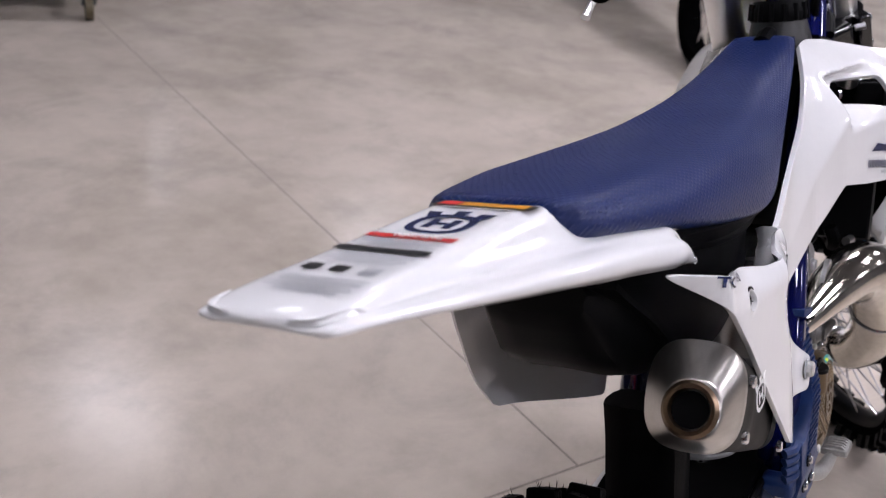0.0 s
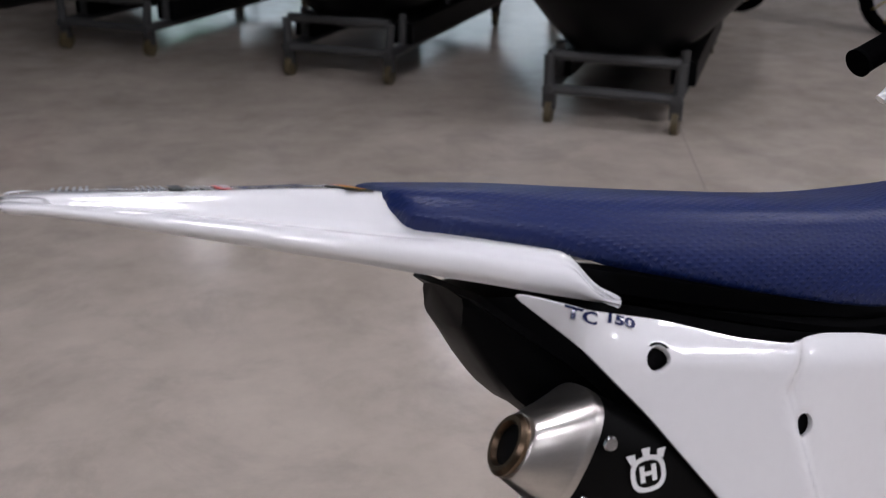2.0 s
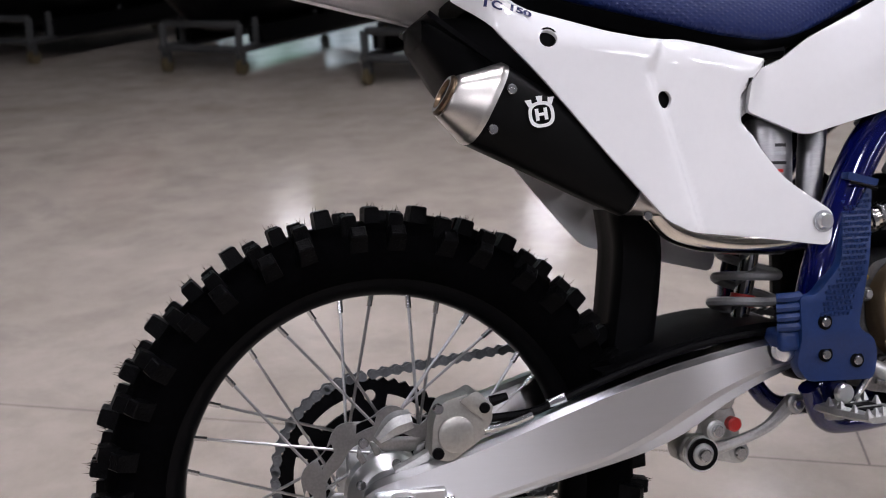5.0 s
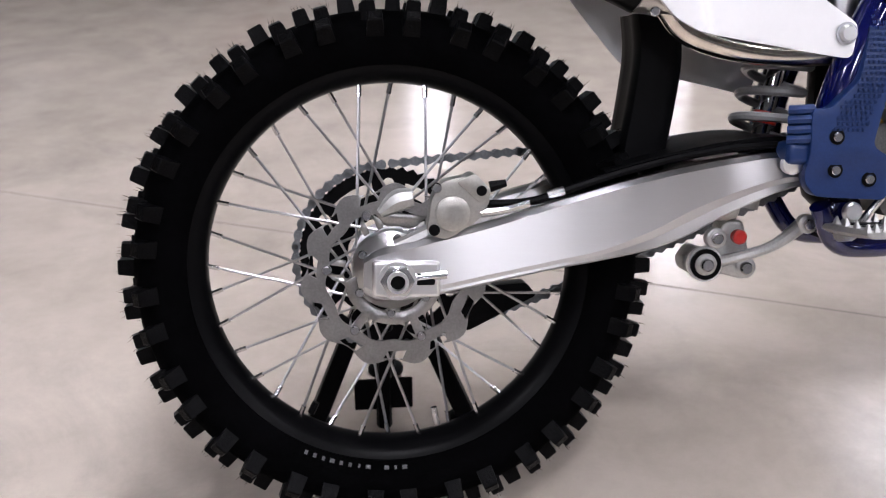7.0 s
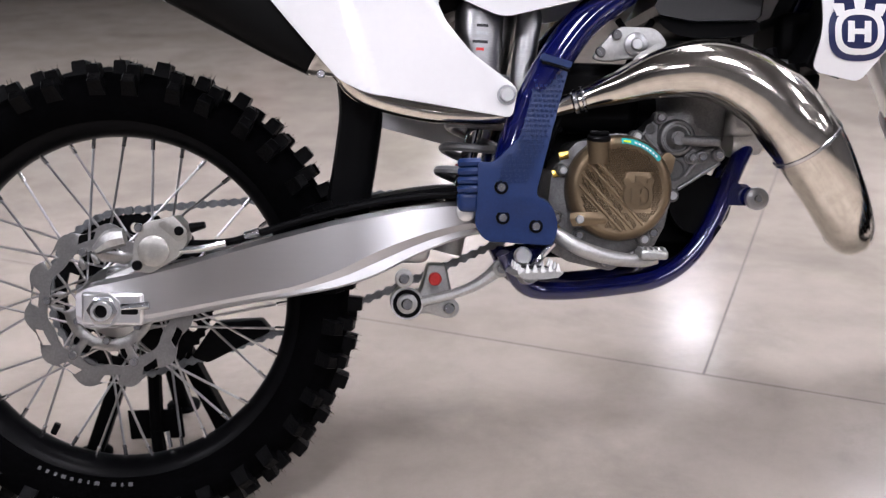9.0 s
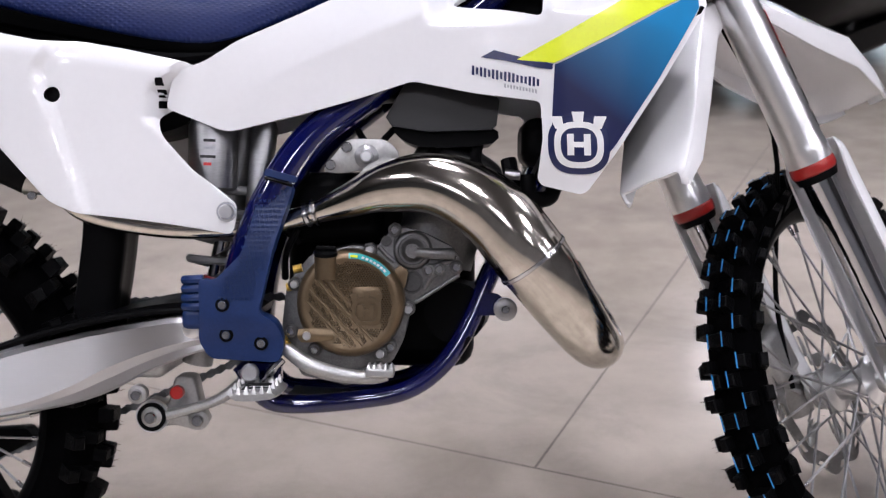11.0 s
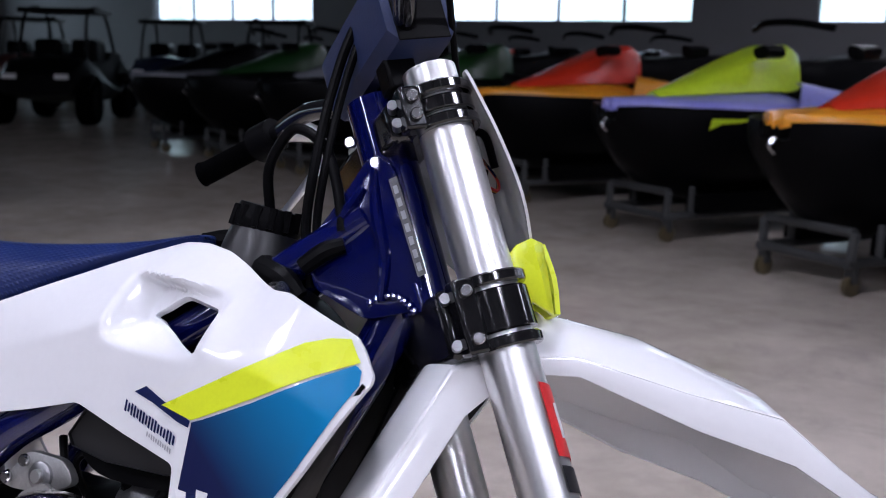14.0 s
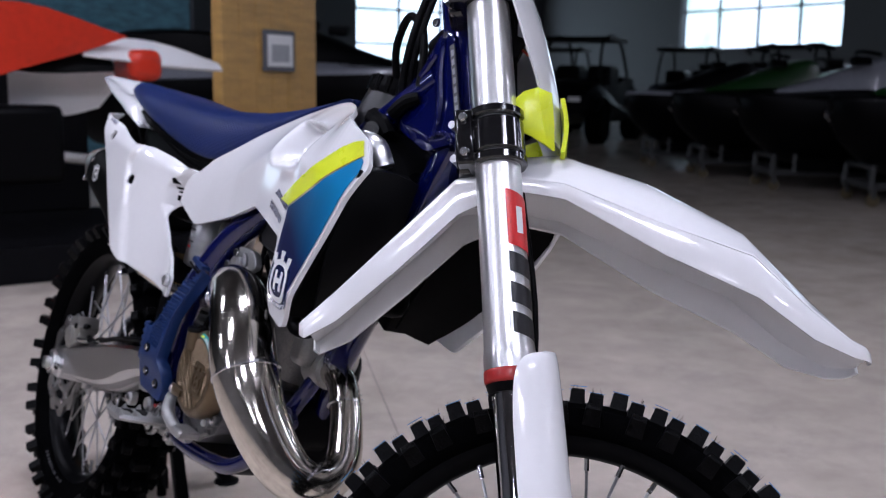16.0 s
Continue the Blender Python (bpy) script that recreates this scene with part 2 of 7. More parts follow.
def lathe(bm, profile, centre, axis, seg=32, closed=False):
    """A turned body: profile of (along the axis, radius)."""
    q = Vector(axis).normalized().to_track_quat("Z", "Y")
    c = Vector(centre)
    rows = []
    for h, r in profile:
        rows.append([c + q @ Vector((r * math.cos(a), r * math.sin(a), h)) for a in [2 * math.pi * k / seg for k in range(seg)]])
    if closed:
        rows.append(rows[0])
    vs = grid_faces(bm, rows, True)
    if not closed:
        for r in (vs[0], vs[-1]):
            bm.faces.new(r)
    else:
        bmesh.ops.remove_doubles(bm, verts=bm.verts[:], dist=1e-6)
    return bm


def turned(profile, centre, axis, seg=32, closed=False):
    return lathe(bmesh.new(), profile, centre, axis, seg, closed)


def block(bm, lo, hi, m=None, taper=0.0):
    """A box between two corners, narrowed towards its top by taper."""
    c = bmesh.ops.create_cube(bm, size=1)["verts"]
    lo, hi = Vector(lo), Vector(hi)
    for v in c:
        k = 1 - taper * (v.co.z + 0.5)
        v.co = Vector(((lo.x + hi.x) / 2 + v.co.x * k * (hi.x - lo.x), (lo.y + hi.y) / 2 + v.co.y * k * (hi.y - lo.y),
                       (lo.z + hi.z) / 2 + v.co.z * (hi.z - lo.z)))
        if m is not None:
            v.co = m @ v.co
    return bm


def box(lo, hi, m=None, taper=0.0):
    return block(bmesh.new(), lo, hi, m, taper)


def rounded(pts, r, n=4):
    """An outline (2D) with its corners rounded."""
    out = []
    k = len(pts)
    for i in range(k):
        a, b, c = Vector(pts[i - 1]), Vector(pts[i]), Vector(pts[(i + 1) % k])
        u, v = a - b, c - b
        d = min(r, u.length * 0.45, v.length * 0.45)
        s, e = b + u.normalized() * d, b + v.normalized() * d
        for j in range(n + 1):
            t = j / n
            out.append(s * (1 - t) ** 2 + b * 2 * t * (1 - t) + e * t * t)
    return out


def plate(outline, depth, holes=(), step=0.03):
    """A sheet in the xz plane within an outline, less its holes; depth(x, z) gives y."""
    bm = bmesh.new()
    edges = []
    for loop in (outline, *holes):
        vs = [bm.verts.new((p[0], 0, p[1])) for p in loop]
        edges += [bm.edges.new((vs[i - 1], vs[i])) for i in range(len(vs))]
    bmesh.ops.triangle_fill(bm, edges=edges, use_beauty=True)
    for _ in range(6):
        long = [e for e in bm.edges if e.calc_length() > step]
        if not long:
            break
        bmesh.ops.subdivide_edges(bm, edges=long, cuts=1)
        bmesh.ops.triangulate(bm, faces=[f for f in bm.faces if len(f.verts) > 3])
        bmesh.ops.beautify_fill(bm, faces=bm.faces[:], edges=[e for e in bm.edges if not e.is_boundary])
    for v in bm.verts:
        v.co.y = depth(v.co.x, v.co.z)
    bmesh.ops.recalc_face_normals(bm, faces=bm.faces[:])
    return bm


def ring2d(cx, cz, r, n=16, rz=None):
    return [(cx + r * math.cos(2 * math.pi * k / n), cz + (rz or r) * math.sin(2 * math.pi * k / n)) for k in range(n)]


def ramp_at(x, knots):
    """A value along x through knots of (x, value), with the corners eased a little."""
    def line(q):
        if q <= knots[0][0]:
            return knots[0][1]
        for (a, u), (b, v) in zip(knots, knots[1:]):
            if q <= b:
                return u + (v - u) * (q - a) / (b - a)
        return knots[-1][1]
    return (line(x - 0.014) + line(x) * 2 + line(x + 0.014)) / 4


def sm(t):
    t = max(0.0, min(1.0, t))
    return t * t * (3 - 2 * t)


def mirrored(bm):
    """The same shape on the other side of the bike."""
    for v in bm.verts:
        v.co.y = -v.co.y
    bmesh.ops.reverse_faces(bm, faces=bm.faces[:])
    return bm


def bolt_mesh(r, h=0.5):
    """A round-headed bolt with a hexagonal socket, head along +z."""
    bm = bmesh.new()
    lathe(bm, [(0, r), (h * r, r * 0.97), (h * r * 1.5, r * 0.8), (h * r * 1.5, r * 0.45)], (0, 0, 0), (0, 0, 1), 14)
    lathe(bm, [(h * r * 1.52, r * 0.44), (h * r * 1.1, r * 0.4)], (0, 0, 0), (0, 0, 1), 6)
    me = bpy.data.meshes.new("bolt")
    bm.to_mesh(me)
    bm.free()
    return me


BOLTS = {}


def bolt(at, axis, r, parent, mat_=None, label="", m=None):
    mat_ = mat_ or STEEL
    key = (round(r, 4), mat_.name)
    if key not in BOLTS:
        BOLTS[key] = bolt_mesh(r)
        BOLTS[key].materials.append(mat_)
    ob = new("bolt", BOLTS[key])
    ob.parent = parent
    ob.matrix_basis = (m or Matrix()) @ Matrix.Translation(at) @ Vector(axis).normalized().to_track_quat("Z", "Y").to_matrix().to_4x4()
    return tagged(ob, label)


def lettering(name, text, size, m, mat_, parent, depth=0.0004, shear=0.0, label="", weight=0.0):
    """Letters as a mesh, from the built-in font."""
    cu = bpy.data.curves.new(name, "FONT")
    cu.body, cu.size, cu.extrude, cu.shear, cu.offset = text, size, depth, shear, weight
    cu.align_x, cu.align_y = "CENTER", "CENTER"
    tmp = new(name, cu)
    me = bpy.data.meshes.new_from_object(tmp.evaluated_get(bpy.context.evaluated_depsgraph_get()))
    bpy.data.objects.remove(tmp)
    bpy.data.curves.remove(cu)
    me.materials.clear()
    me.materials.append(mat_)
    ob = new(name, me)
    ob.parent = parent
    ob.matrix_basis = m
    return tagged(ob, label)


def thing(name, label, category, m=None, group=""):
    ob = new(name)
    ob.empty_display_size = 0.1
    if m is not None:
        ob.matrix_basis = m
    return tagged(ob, label, category, group)



# ---- the motorcycle: seat, tail, side panels, silencer ----
bike = thing("motorcycle", "white and navy motocross bike leaning on a small black side stand", "motorcycle", BIKE)
TAILY = -0.016


def build_seat():
    rows = []
    # x, height of the top, height of the lower edge, half width, edge rounding
    for x, zt, zb, w, k in ((-0.006, 0.988, 0.980, 0.048, 0.9), (0.000, 0.993, 0.970, 0.060, 0.8), (0.022, 0.993, 0.960, 0.080, 0.72),
                            (0.114, 0.989, 0.942, 0.099, 0.70), (0.204, 0.982, 0.919, 0.107, 0.70), (0.333, 0.973, 0.890, 0.108, 0.72),
                            (0.440, 0.968, 0.873, 0.106, 0.72), (0.520, 0.971, 0.874, 0.098, 0.70), (0.600, 0.978, 0.905, 0.085, 0.68),
                            (0.680, 0.990, 0.946, 0.072, 0.66), (0.760, 1.005, 0.984, 0.058, 0.7), (0.826, 1.022, 1.012, 0.044, 0.7),
                            (0.838, 1.020, 1.014, 0.036, 0.7)):
        c = TAILY * (1 - sm(x / 0.6))
        h = zt - zb
        half = [(w * 0.90, zb - 0.002), (w, zb + 0.006), (w * 0.985, zb + h * 0.45), (w * (k + 0.12), zt - h * 0.16), (w * (k - 0.14), zt - h * 0.015), (w * 0.25, zt)]
        rows.append([(x, c - y, z) for y, z in half] + [(x, c, zt)] + [(x, c + y, z) for y, z in reversed(half)])
    seat = part("seat", surface(rows, 5, 4, caps=True), SEATBLUE, bike, "navy blue gripper seat with an embossed vinyl cover", angle=60)
    # the black base under the cover
    rows = []
    for x, zt, zb, w in ((0.115, 0.938, 0.912, 0.086), (0.16, 0.930, 0.900, 0.094), (0.30, 0.902, 0.874, 0.098), (0.44, 0.878, 0.857, 0.094), (0.53, 0.880, 0.862, 0.086), (0.62, 0.92, 0.90, 0.072)):
        c = TAILY * (1 - sm(x / 0.6))
        rows.append([(x, c - w * 0.8, zb), (x, c - w, (zt + zb) / 2), (x, c - w * 0.97, zt), (x, c, zt), (x, c + w * 0.97, zt), (x, c + w, (zt + zb) / 2), (x, c + w * 0.8, zb), (x, c, zb)])
    part("seat_base", surface(rows, 4, 2, wrap=True, caps=True), BLACK, seat, "black plastic seat base")
    part("seat_tongue", rod([(0.815, 0, 1.012), (0.85, 0, 1.022), (0.875, 0, 1.018)], [0.014, 0.013, 0.008], 10), BLACK, seat)


def build_tail():
    rows = []
    for x, zt, hp, zi, hi, ze, he, zb in ((-0.2830, 0.9918, 0.020, 0.9912, 0.026, 0.9905, 0.032, 0.9880), (-0.2800, 0.9938, 0.034, 0.9925, 0.041, 0.9912, 0.047, 0.9862), (-0.272, 0.9955, 0.041, 0.9935, 0.049, 0.9920, 0.0548, 0.9832),
                                          (-0.24, 0.9965, 0.044, 0.991, 0.054, 0.989, 0.064, 0.980), (-0.15, 0.9945, 0.042, 0.983, 0.062, 0.978, 0.083, 0.963),
                                          (-0.05, 0.992, 0.043, 0.972, 0.070, 0.963, 0.098, 0.943), (0.00, 0.987, 0.047, 0.963, 0.076, 0.956, 0.103, 0.932),
                                          (0.04, 0.968, 0.060, 0.957, 0.086, 0.950, 0.107, 0.924), (0.10, 0.950, 0.072, 0.945, 0.094, 0.938, 0.114, 0.911),
                                          (0.128, 0.942, 0.076, 0.938, 0.097, 0.931, 0.113, 0.905), (0.150, 0.919, 0.084, 0.915, 0.100, 0.909, 0.110, 0.900), (0.172, 0.8985, 0.088, 0.898, 0.100, 0.8975, 0.104, 0.8955)):
        slim = sm((0.110 - x) / 0.16)
        hi, zi = hp + (1 - 0.38 * slim) * (hi - hp), ze + (1 - 0.65 * slim) * (zi - ze)
        half = [(he - 0.010, zb), (he - 0.001, zb + 0.3 * (ze - zb)), (he - 0.002, zb + 0.75 * (ze - zb)), (he - 0.012, ze), (hi, zi), (hp, zt - 0.001), (hp * 0.5, zt + 0.0005)]
        rows.append([(x, TAILY - y, z) for y, z in half] + [(x, TAILY, zt + 0.0008)] + [(x, TAILY + y, z) for y, z in reversed(half)])
    shell = surface(rows, 5, 4)
    shell.verts.ensure_lookup_table()
    shell.faces.new(shell.verts[:len(rows[0]) * 4 - 3])
    tail = part("rear_fender", shell, WHITE, bike, "glossy white rear fender with warning stickers", angle=50, mods=[solid(0.004, -1)], face=(0, 0, 1))
    # printed stickers on its flat top, from the seat backwards
    top = lambda x: 0.9932 + 0.0042 * sm((-0.05 - x) / 0.2) - 0.0040 * sm((x + 0.05) / 0.05)

    def sticker(name, x0, x1, y0, y1, ink, label="", lift=0.0, taper=0.0):
        bm = bmesh.new()
        vs = [bm.verts.new((x, TAILY + y * (1 - taper * (x - x0) / (x1 - x0)), top(x) + 0.001 + lift)) for x, y in ((x0, y0), (x1, y0), (x1, y1), (x0, y1))]
        bm.faces.new(vs)
        return part(name, bm, ink, tail, label)

    sticker("warning_band", -0.1275, -0.1185, -0.037, 0.037, REDINK, "red warning band")
    sticker("notice_band", -0.1625, -0.1530, -0.038, 0.038, BLACKINK, "black notice band")
    rot = Matrix.Rotation(radians(-90), 4, "Z")
    lettering("warning_word", "WARNING", 0.0085, Matrix.Translation((-0.123, TAILY - 0.006, top(-0.123) + 0.0018)) @ rot, WHITEINK, tail)
    for k, (x, w) in enumerate(((-0.1335, 0.034), (-0.138, 0.037), (-0.1425, 0.030), (-0.147, 0.035), (-0.168, 0.036), (-0.1725, 0.037), (-0.177, 0.033), (-0.1815, 0.036), (-0.186, 0.030),
                                (-0.222, 0.037), (-0.2265, 0.036), (-0.231, 0.037), (-0.236, 0.034), (-0.241, 0.037), (-0.246, 0.030))):
        sticker("print_line", x - 0.0014, x + 0.0008, -w, w - (k % 3) * 0.006, GREYINK)
    for y in (-0.024, 0.0, 0.022):
        sticker("print_mark", -0.2085, -0.197, y - 0.0065, y + 0.0065, GREYINK if y < 0 else BLACKINK)
    # dealer sticker: orange on black with a pale rim
    sticker("dealer_sticker", -0.034, -0.010, -0.046, 0.042, BLACKINK, "orange and black dealer sticker")
    sticker("sticker_flame", -0.030, -0.015, -0.040, 0.018, ORANGEINK, lift=0.0006)
    sticker("sticker_tail", -0.029, -0.014, 0.020, 0.038, REDINK, lift=0.0006)
    sticker("sticker_rim", -0.037, -0.0345, -0.036, 0.028, WHITEINK)
    emblem(tail, Matrix.Translation((-0.079, TAILY - 0.002, top(-0.079) + 0.0012)) @ rot, 0.064, NAVYINK)
    # grab strap bar and shadowed underside
    part("tail_brace", rod([(0.09, -0.096, 0.940), (0.14, -0.098, 0.934), (0.195, -0.098, 0.926)], [0.008, 0.010, 0.009], 12), STEEL, bike)
    part("tail_brace", rod([(0.10, 0.07, 0.905), (0.20, 0.072, 0.915), (0.26, 0.07, 0.90)], 0.010, 10), STEEL, bike)


def emblem(parent, m, size, ink, place=None, proud=0.0):
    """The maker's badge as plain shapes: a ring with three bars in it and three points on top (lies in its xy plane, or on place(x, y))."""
    def flat(outline, holes=()):
        bm = plate([(p[0] * size, p[1] * size) for p in outline], lambda x, z: 0.0, [[(p[0] * size, p[1] * size) for p in h] for h in holes], 0.012 if place else 1.0)
        for v in bm.verts:
            v.co = place(v.co.x, v.co.z) if place else Vector((v.co.x, v.co.z, 0.0))
        return bm
    mods = [solid(2 * proud, 0)] if proud else ()
    o = [(0.40 * math.copysign(abs(math.cos(a)) ** 0.75, math.cos(a)), -0.10 + 0.38 * math.copysign(abs(math.sin(a)) ** 0.75, math.sin(a))) for a in [2 * math.pi * k / 36 for k in range(36)]]
    i = [(0.74 * x, -0.10 + 0.74 * (y + 0.10)) for x, y in o]
    part("badge_ring", flat(o, [i]), ink, parent, m=m, mods=mods)
    for x in (-0.30, 0.0, 0.30):
        part("badge_point", flat([(x - 0.07, 0.25 - abs(x) * 0.3), (x + 0.07, 0.25 - abs(x) * 0.3), (x + 0.10 + x * 0.2, 0.44 - abs(x) * 0.25), (x - 0.10 + x * 0.2, 0.44 - abs(x) * 0.25)]), ink, parent, m=m, mods=mods)
    for lo, hi in (((-0.19, -0.27), (-0.08, 0.08)), ((0.08, -0.27), (0.19, 0.08)), ((-0.08, -0.14), (0.08, -0.05))):
        part("badge_bar", flat([lo, (hi[0], lo[1]), hi, (lo[0], hi[1])]), ink, parent, m=m, mods=mods)


SIDE_OUT = [(0.074, 0.914), (0.130, 0.901), (0.190, 0.888), (0.250, 0.871), (0.300, 0.862), (0.345, 0.864), (0.400, 0.857), (0.480, 0.842), (0.500, 0.830),
            (0.490, 0.795), (0.452, 0.778), (0.440, 0.768), (0.450, 0.742), (0.487, 0.700), (0.550, 0.654), (0.544, 0.614), (0.450, 0.628), (0.345, 0.641), (0.312, 0.656),
            (0.246, 0.729), (0.167, 0.820), (0.120, 0.868)]


def side_y(x, z):
    """How far the side panel stands out: it bulges over the silencer, has a raised field behind a curved crease and tucks in under the shroud."""
    a = 0.113 + 0.056 * sm((x - 0.06) / 0.06) - 0.034 * sm((x - 0.30) / 0.18)
    top = 0.868 - 0.12 * (x - 0.25)
    a -= 0.030 * sm((z - top + 0.020) / 0.06) * sm((x - 0.10) / 0.10)
    crease = 0.286 + 0.35 * (0.83 - z) + 0.9 * max(0.0, z - 0.825)
    a -= 0.008 * sm((x - crease) / 0.016) * (1 - sm((x - 0.50) / 0.05))
    # rolled front edge that dives under the shroud's tail
    front = 0.424 + 1.0 * max(0.0, z - 0.800) + 0.92 * max(0.0, 0.768 - z)
    a -= 0.034 * sm((x - front) / 0.030) * sm((z - 0.735) / 0.03)
    return -a


def build_side_panels():
    out = rounded(SIDE_OUT, 0.010, 3)
    holes = [ring2d(0.1765, 0.8622, 0.0105, 16, 0.0095), ring2d(0.316, 0.7934, 0.0095, 16, 0.010)]
    lab = "glossy white side number panel with model lettering"
    p = part("side_panel", plate(out, side_y, holes, 0.009), WHITE, bike, lab, angle=60, mods=[solid(0.005, -1), bevel(0.0018, 2)], face=(0, -1, 0))
    left = rounded([(0.100, 0.905), (0.178, 0.798), (0.359, 0.609), (0.530, 0.565), (0.556, 0.640), (0.487, 0.700), (0.450, 0.742), (0.440, 0.768), (0.500, 0.830), (0.480, 0.842), (0.400, 0.857), (0.345, 0.864), (0.190, 0.888)], 0.010, 3)
    part("side_panel", plate(left, lambda x, z: 0.128 + 0.085 * sm((0.880 - z) / 0.26) - 0.075 * sm((x - 0.36) / 0.18), (), 0.03), WHITE, bike, "glossy white side number panel", angle=60, mods=[solid(0.004, 1)], face=(0, 1, 0))
    for hx, hz in ((0.1765, 0.8622), (0.316, 0.7934)):
        bm = bmesh.new()
        lathe(bm, [(0.0, 0.0125), (0.006, 0.0125), (0.006, 0.0105), (0.0, 0.0105)], (hx, side_y(hx, hz) + 0.003, hz), (0, 1, 0), 20, True)
        part("hole_rim", bm, BLACK, p)
        part("hole_floor", turned([(0, 0.0135), (0.001, 0.0135)], (hx, side_y(hx, hz) + 0.0085, hz), (0, 1, 0), 18), BLACK, p)
    # lettering along the top edge, slanting with it
    for word, size, wide, x0, z0 in (("TC", 0.0135, 1.30, 0.1135, 0.8995), ("150", 0.0100, 1.85, 0.1460, 0.8930)):
        ob = lettering("model_lettering", word, size, Matrix(), NAVYINK, p, 0.0, 0.12, weight=0.00045)
        for v in ob.data.vertices:
            x, z = x0 + v.co.x * wide, z0 + v.co.y * 0.95 - 0.30 * v.co.x * wide
            v.co = (x, side_y(x, z) - 0.0012, z)
    part("bolt_seat", turned([(0, 0.0135), (0.0016, 0.0135), (0.0016, 0.010)], (0.5356, side_y(0.5356, 0.6443) - 0.0002, 0.6443), (0, -1, 0), 24), GREYINK, p)
    bolt((0.5356, side_y(0.5356, 0.6443) - 0.001, 0.6443), (0, -1, 0), 0.0105, p, ALU)
    # three slots at the front edge, their shaded insides painted as black sheets
    for k in range(3):
        part("slot_shade", plate(rounded([(0.440, 0.8095 - k * 0.0145), (0.4485, 0.8105 - k * 0.0145), (0.4485, 0.8205 - k * 0.0145), (0.440, 0.8195 - k * 0.0145)], 0.001), lambda x, z: side_y(x, z) - 0.0008, (), 0.004), BLACK, p)


def build_silencer():
    c, d = Vector((0.1065, -0.137, 0.791)), Vector((0.88, 0.03, -0.475)).normalized()
    n = Vector((0, 1, 0)).cross(d).normalized()
    n = n if n.z > 0 else -n
    y = d.cross(n).normalized()

    def section(s, hh, hw, lift=0.0):
        pts = []
        for k in range(24):
            a = 2 * math.pi * k / 24
            e = 0.72
            pts.append(c + d * s + n * (lift + 0.004 * (1 - sm(-s / 0.03)) + hh * math.copysign(abs(math.sin(a)) ** e, math.sin(a))) + y * 0.86 * hw * math.copysign(abs(math.cos(a)) ** e, math.cos(a)))
        return pts

    body = part("silencer", surface([section(0.0, 0.049, 0.050), section(0.045, 0.047, 0.046), section(0.09, 0.045, 0.038), section(0.15, 0.041, 0.033, -0.002), section(0.205, 0.034, 0.030, -0.005)], 5, 2, True, True), CARBON, bike,
                "black sleeved exhaust silencer with a brushed end cap", angle=55)
    # a straight cone, drawn outwards to the outlet
    def cone(s_, hh, hw, lift):
        return [p + Vector((0, -0.010 * sm(-s_ / 0.04), 0)) for p in section(s_, hh, hw, lift)]
    part("end_cap", surface([section(0.002, 0.0490, 0.0505), section(-0.004, 0.0488, 0.0502), cone(-0.008, 0.0465, 0.048, 0.0), cone(-0.024, 0.0365, 0.0385, -0.003), cone(-0.040, 0.0268, 0.0295, -0.008), cone(-0.043, 0.0245, 0.027, -0.009)], 4, 2, True, True), CAPSTEEL, body,
         "brushed steel end cap", angle=50)
    mouth = c + d * -0.0435 + n * -0.0095 + Vector((0, -0.010, 0))
    part("outlet", turned([(-0.002, 0.0235), (0.003, 0.0245), (0.006, 0.0215), (0.006, 0.0180), (0.0, 0.0165), (-0.02, 0.015), (-0.02, 0.012)], mouth, -d, 28), HEATSTEEL, body, "heat-tinted outlet ring")
    # black disc across the mouth paints the shade down the pipe
    part("bore_shade", turned([(0.001, 0.0160), (0.0014, 0.0160)], mouth, -d, 20), SATIN, body)
    part("tail_cone", surface([section(0.203, 0.034, 0.035, -0.005), section(0.235, 0.020, 0.022, -0.004), section(0.26, 0.014, 0.014, -0.003)], 4, 2, True, True), CAPSTEEL, body)
    for s, h in ((0.012, 0.024), (0.012, -0.024), (0.222, -0.026)):
        bolt(c + d * s + n * h - Vector((0, 0.0425 if s < 0.1 else 0.031, 0)), (0, -1, 0), 0.006, body)
    at = c + d * 0.062 - Vector((0, 0.0440, -0.021))
    m = Matrix.Translation(at) @ Matrix((Vector((1, 0, 0.12)).normalized(), Vector((0, -1, 0)).cross(Vector((1, 0, 0.12)).normalized()) * 1.0, Vector((0, -1, 0)))).transposed().to_4x4()
    emblem(body, m, 0.037, WHITEINK)


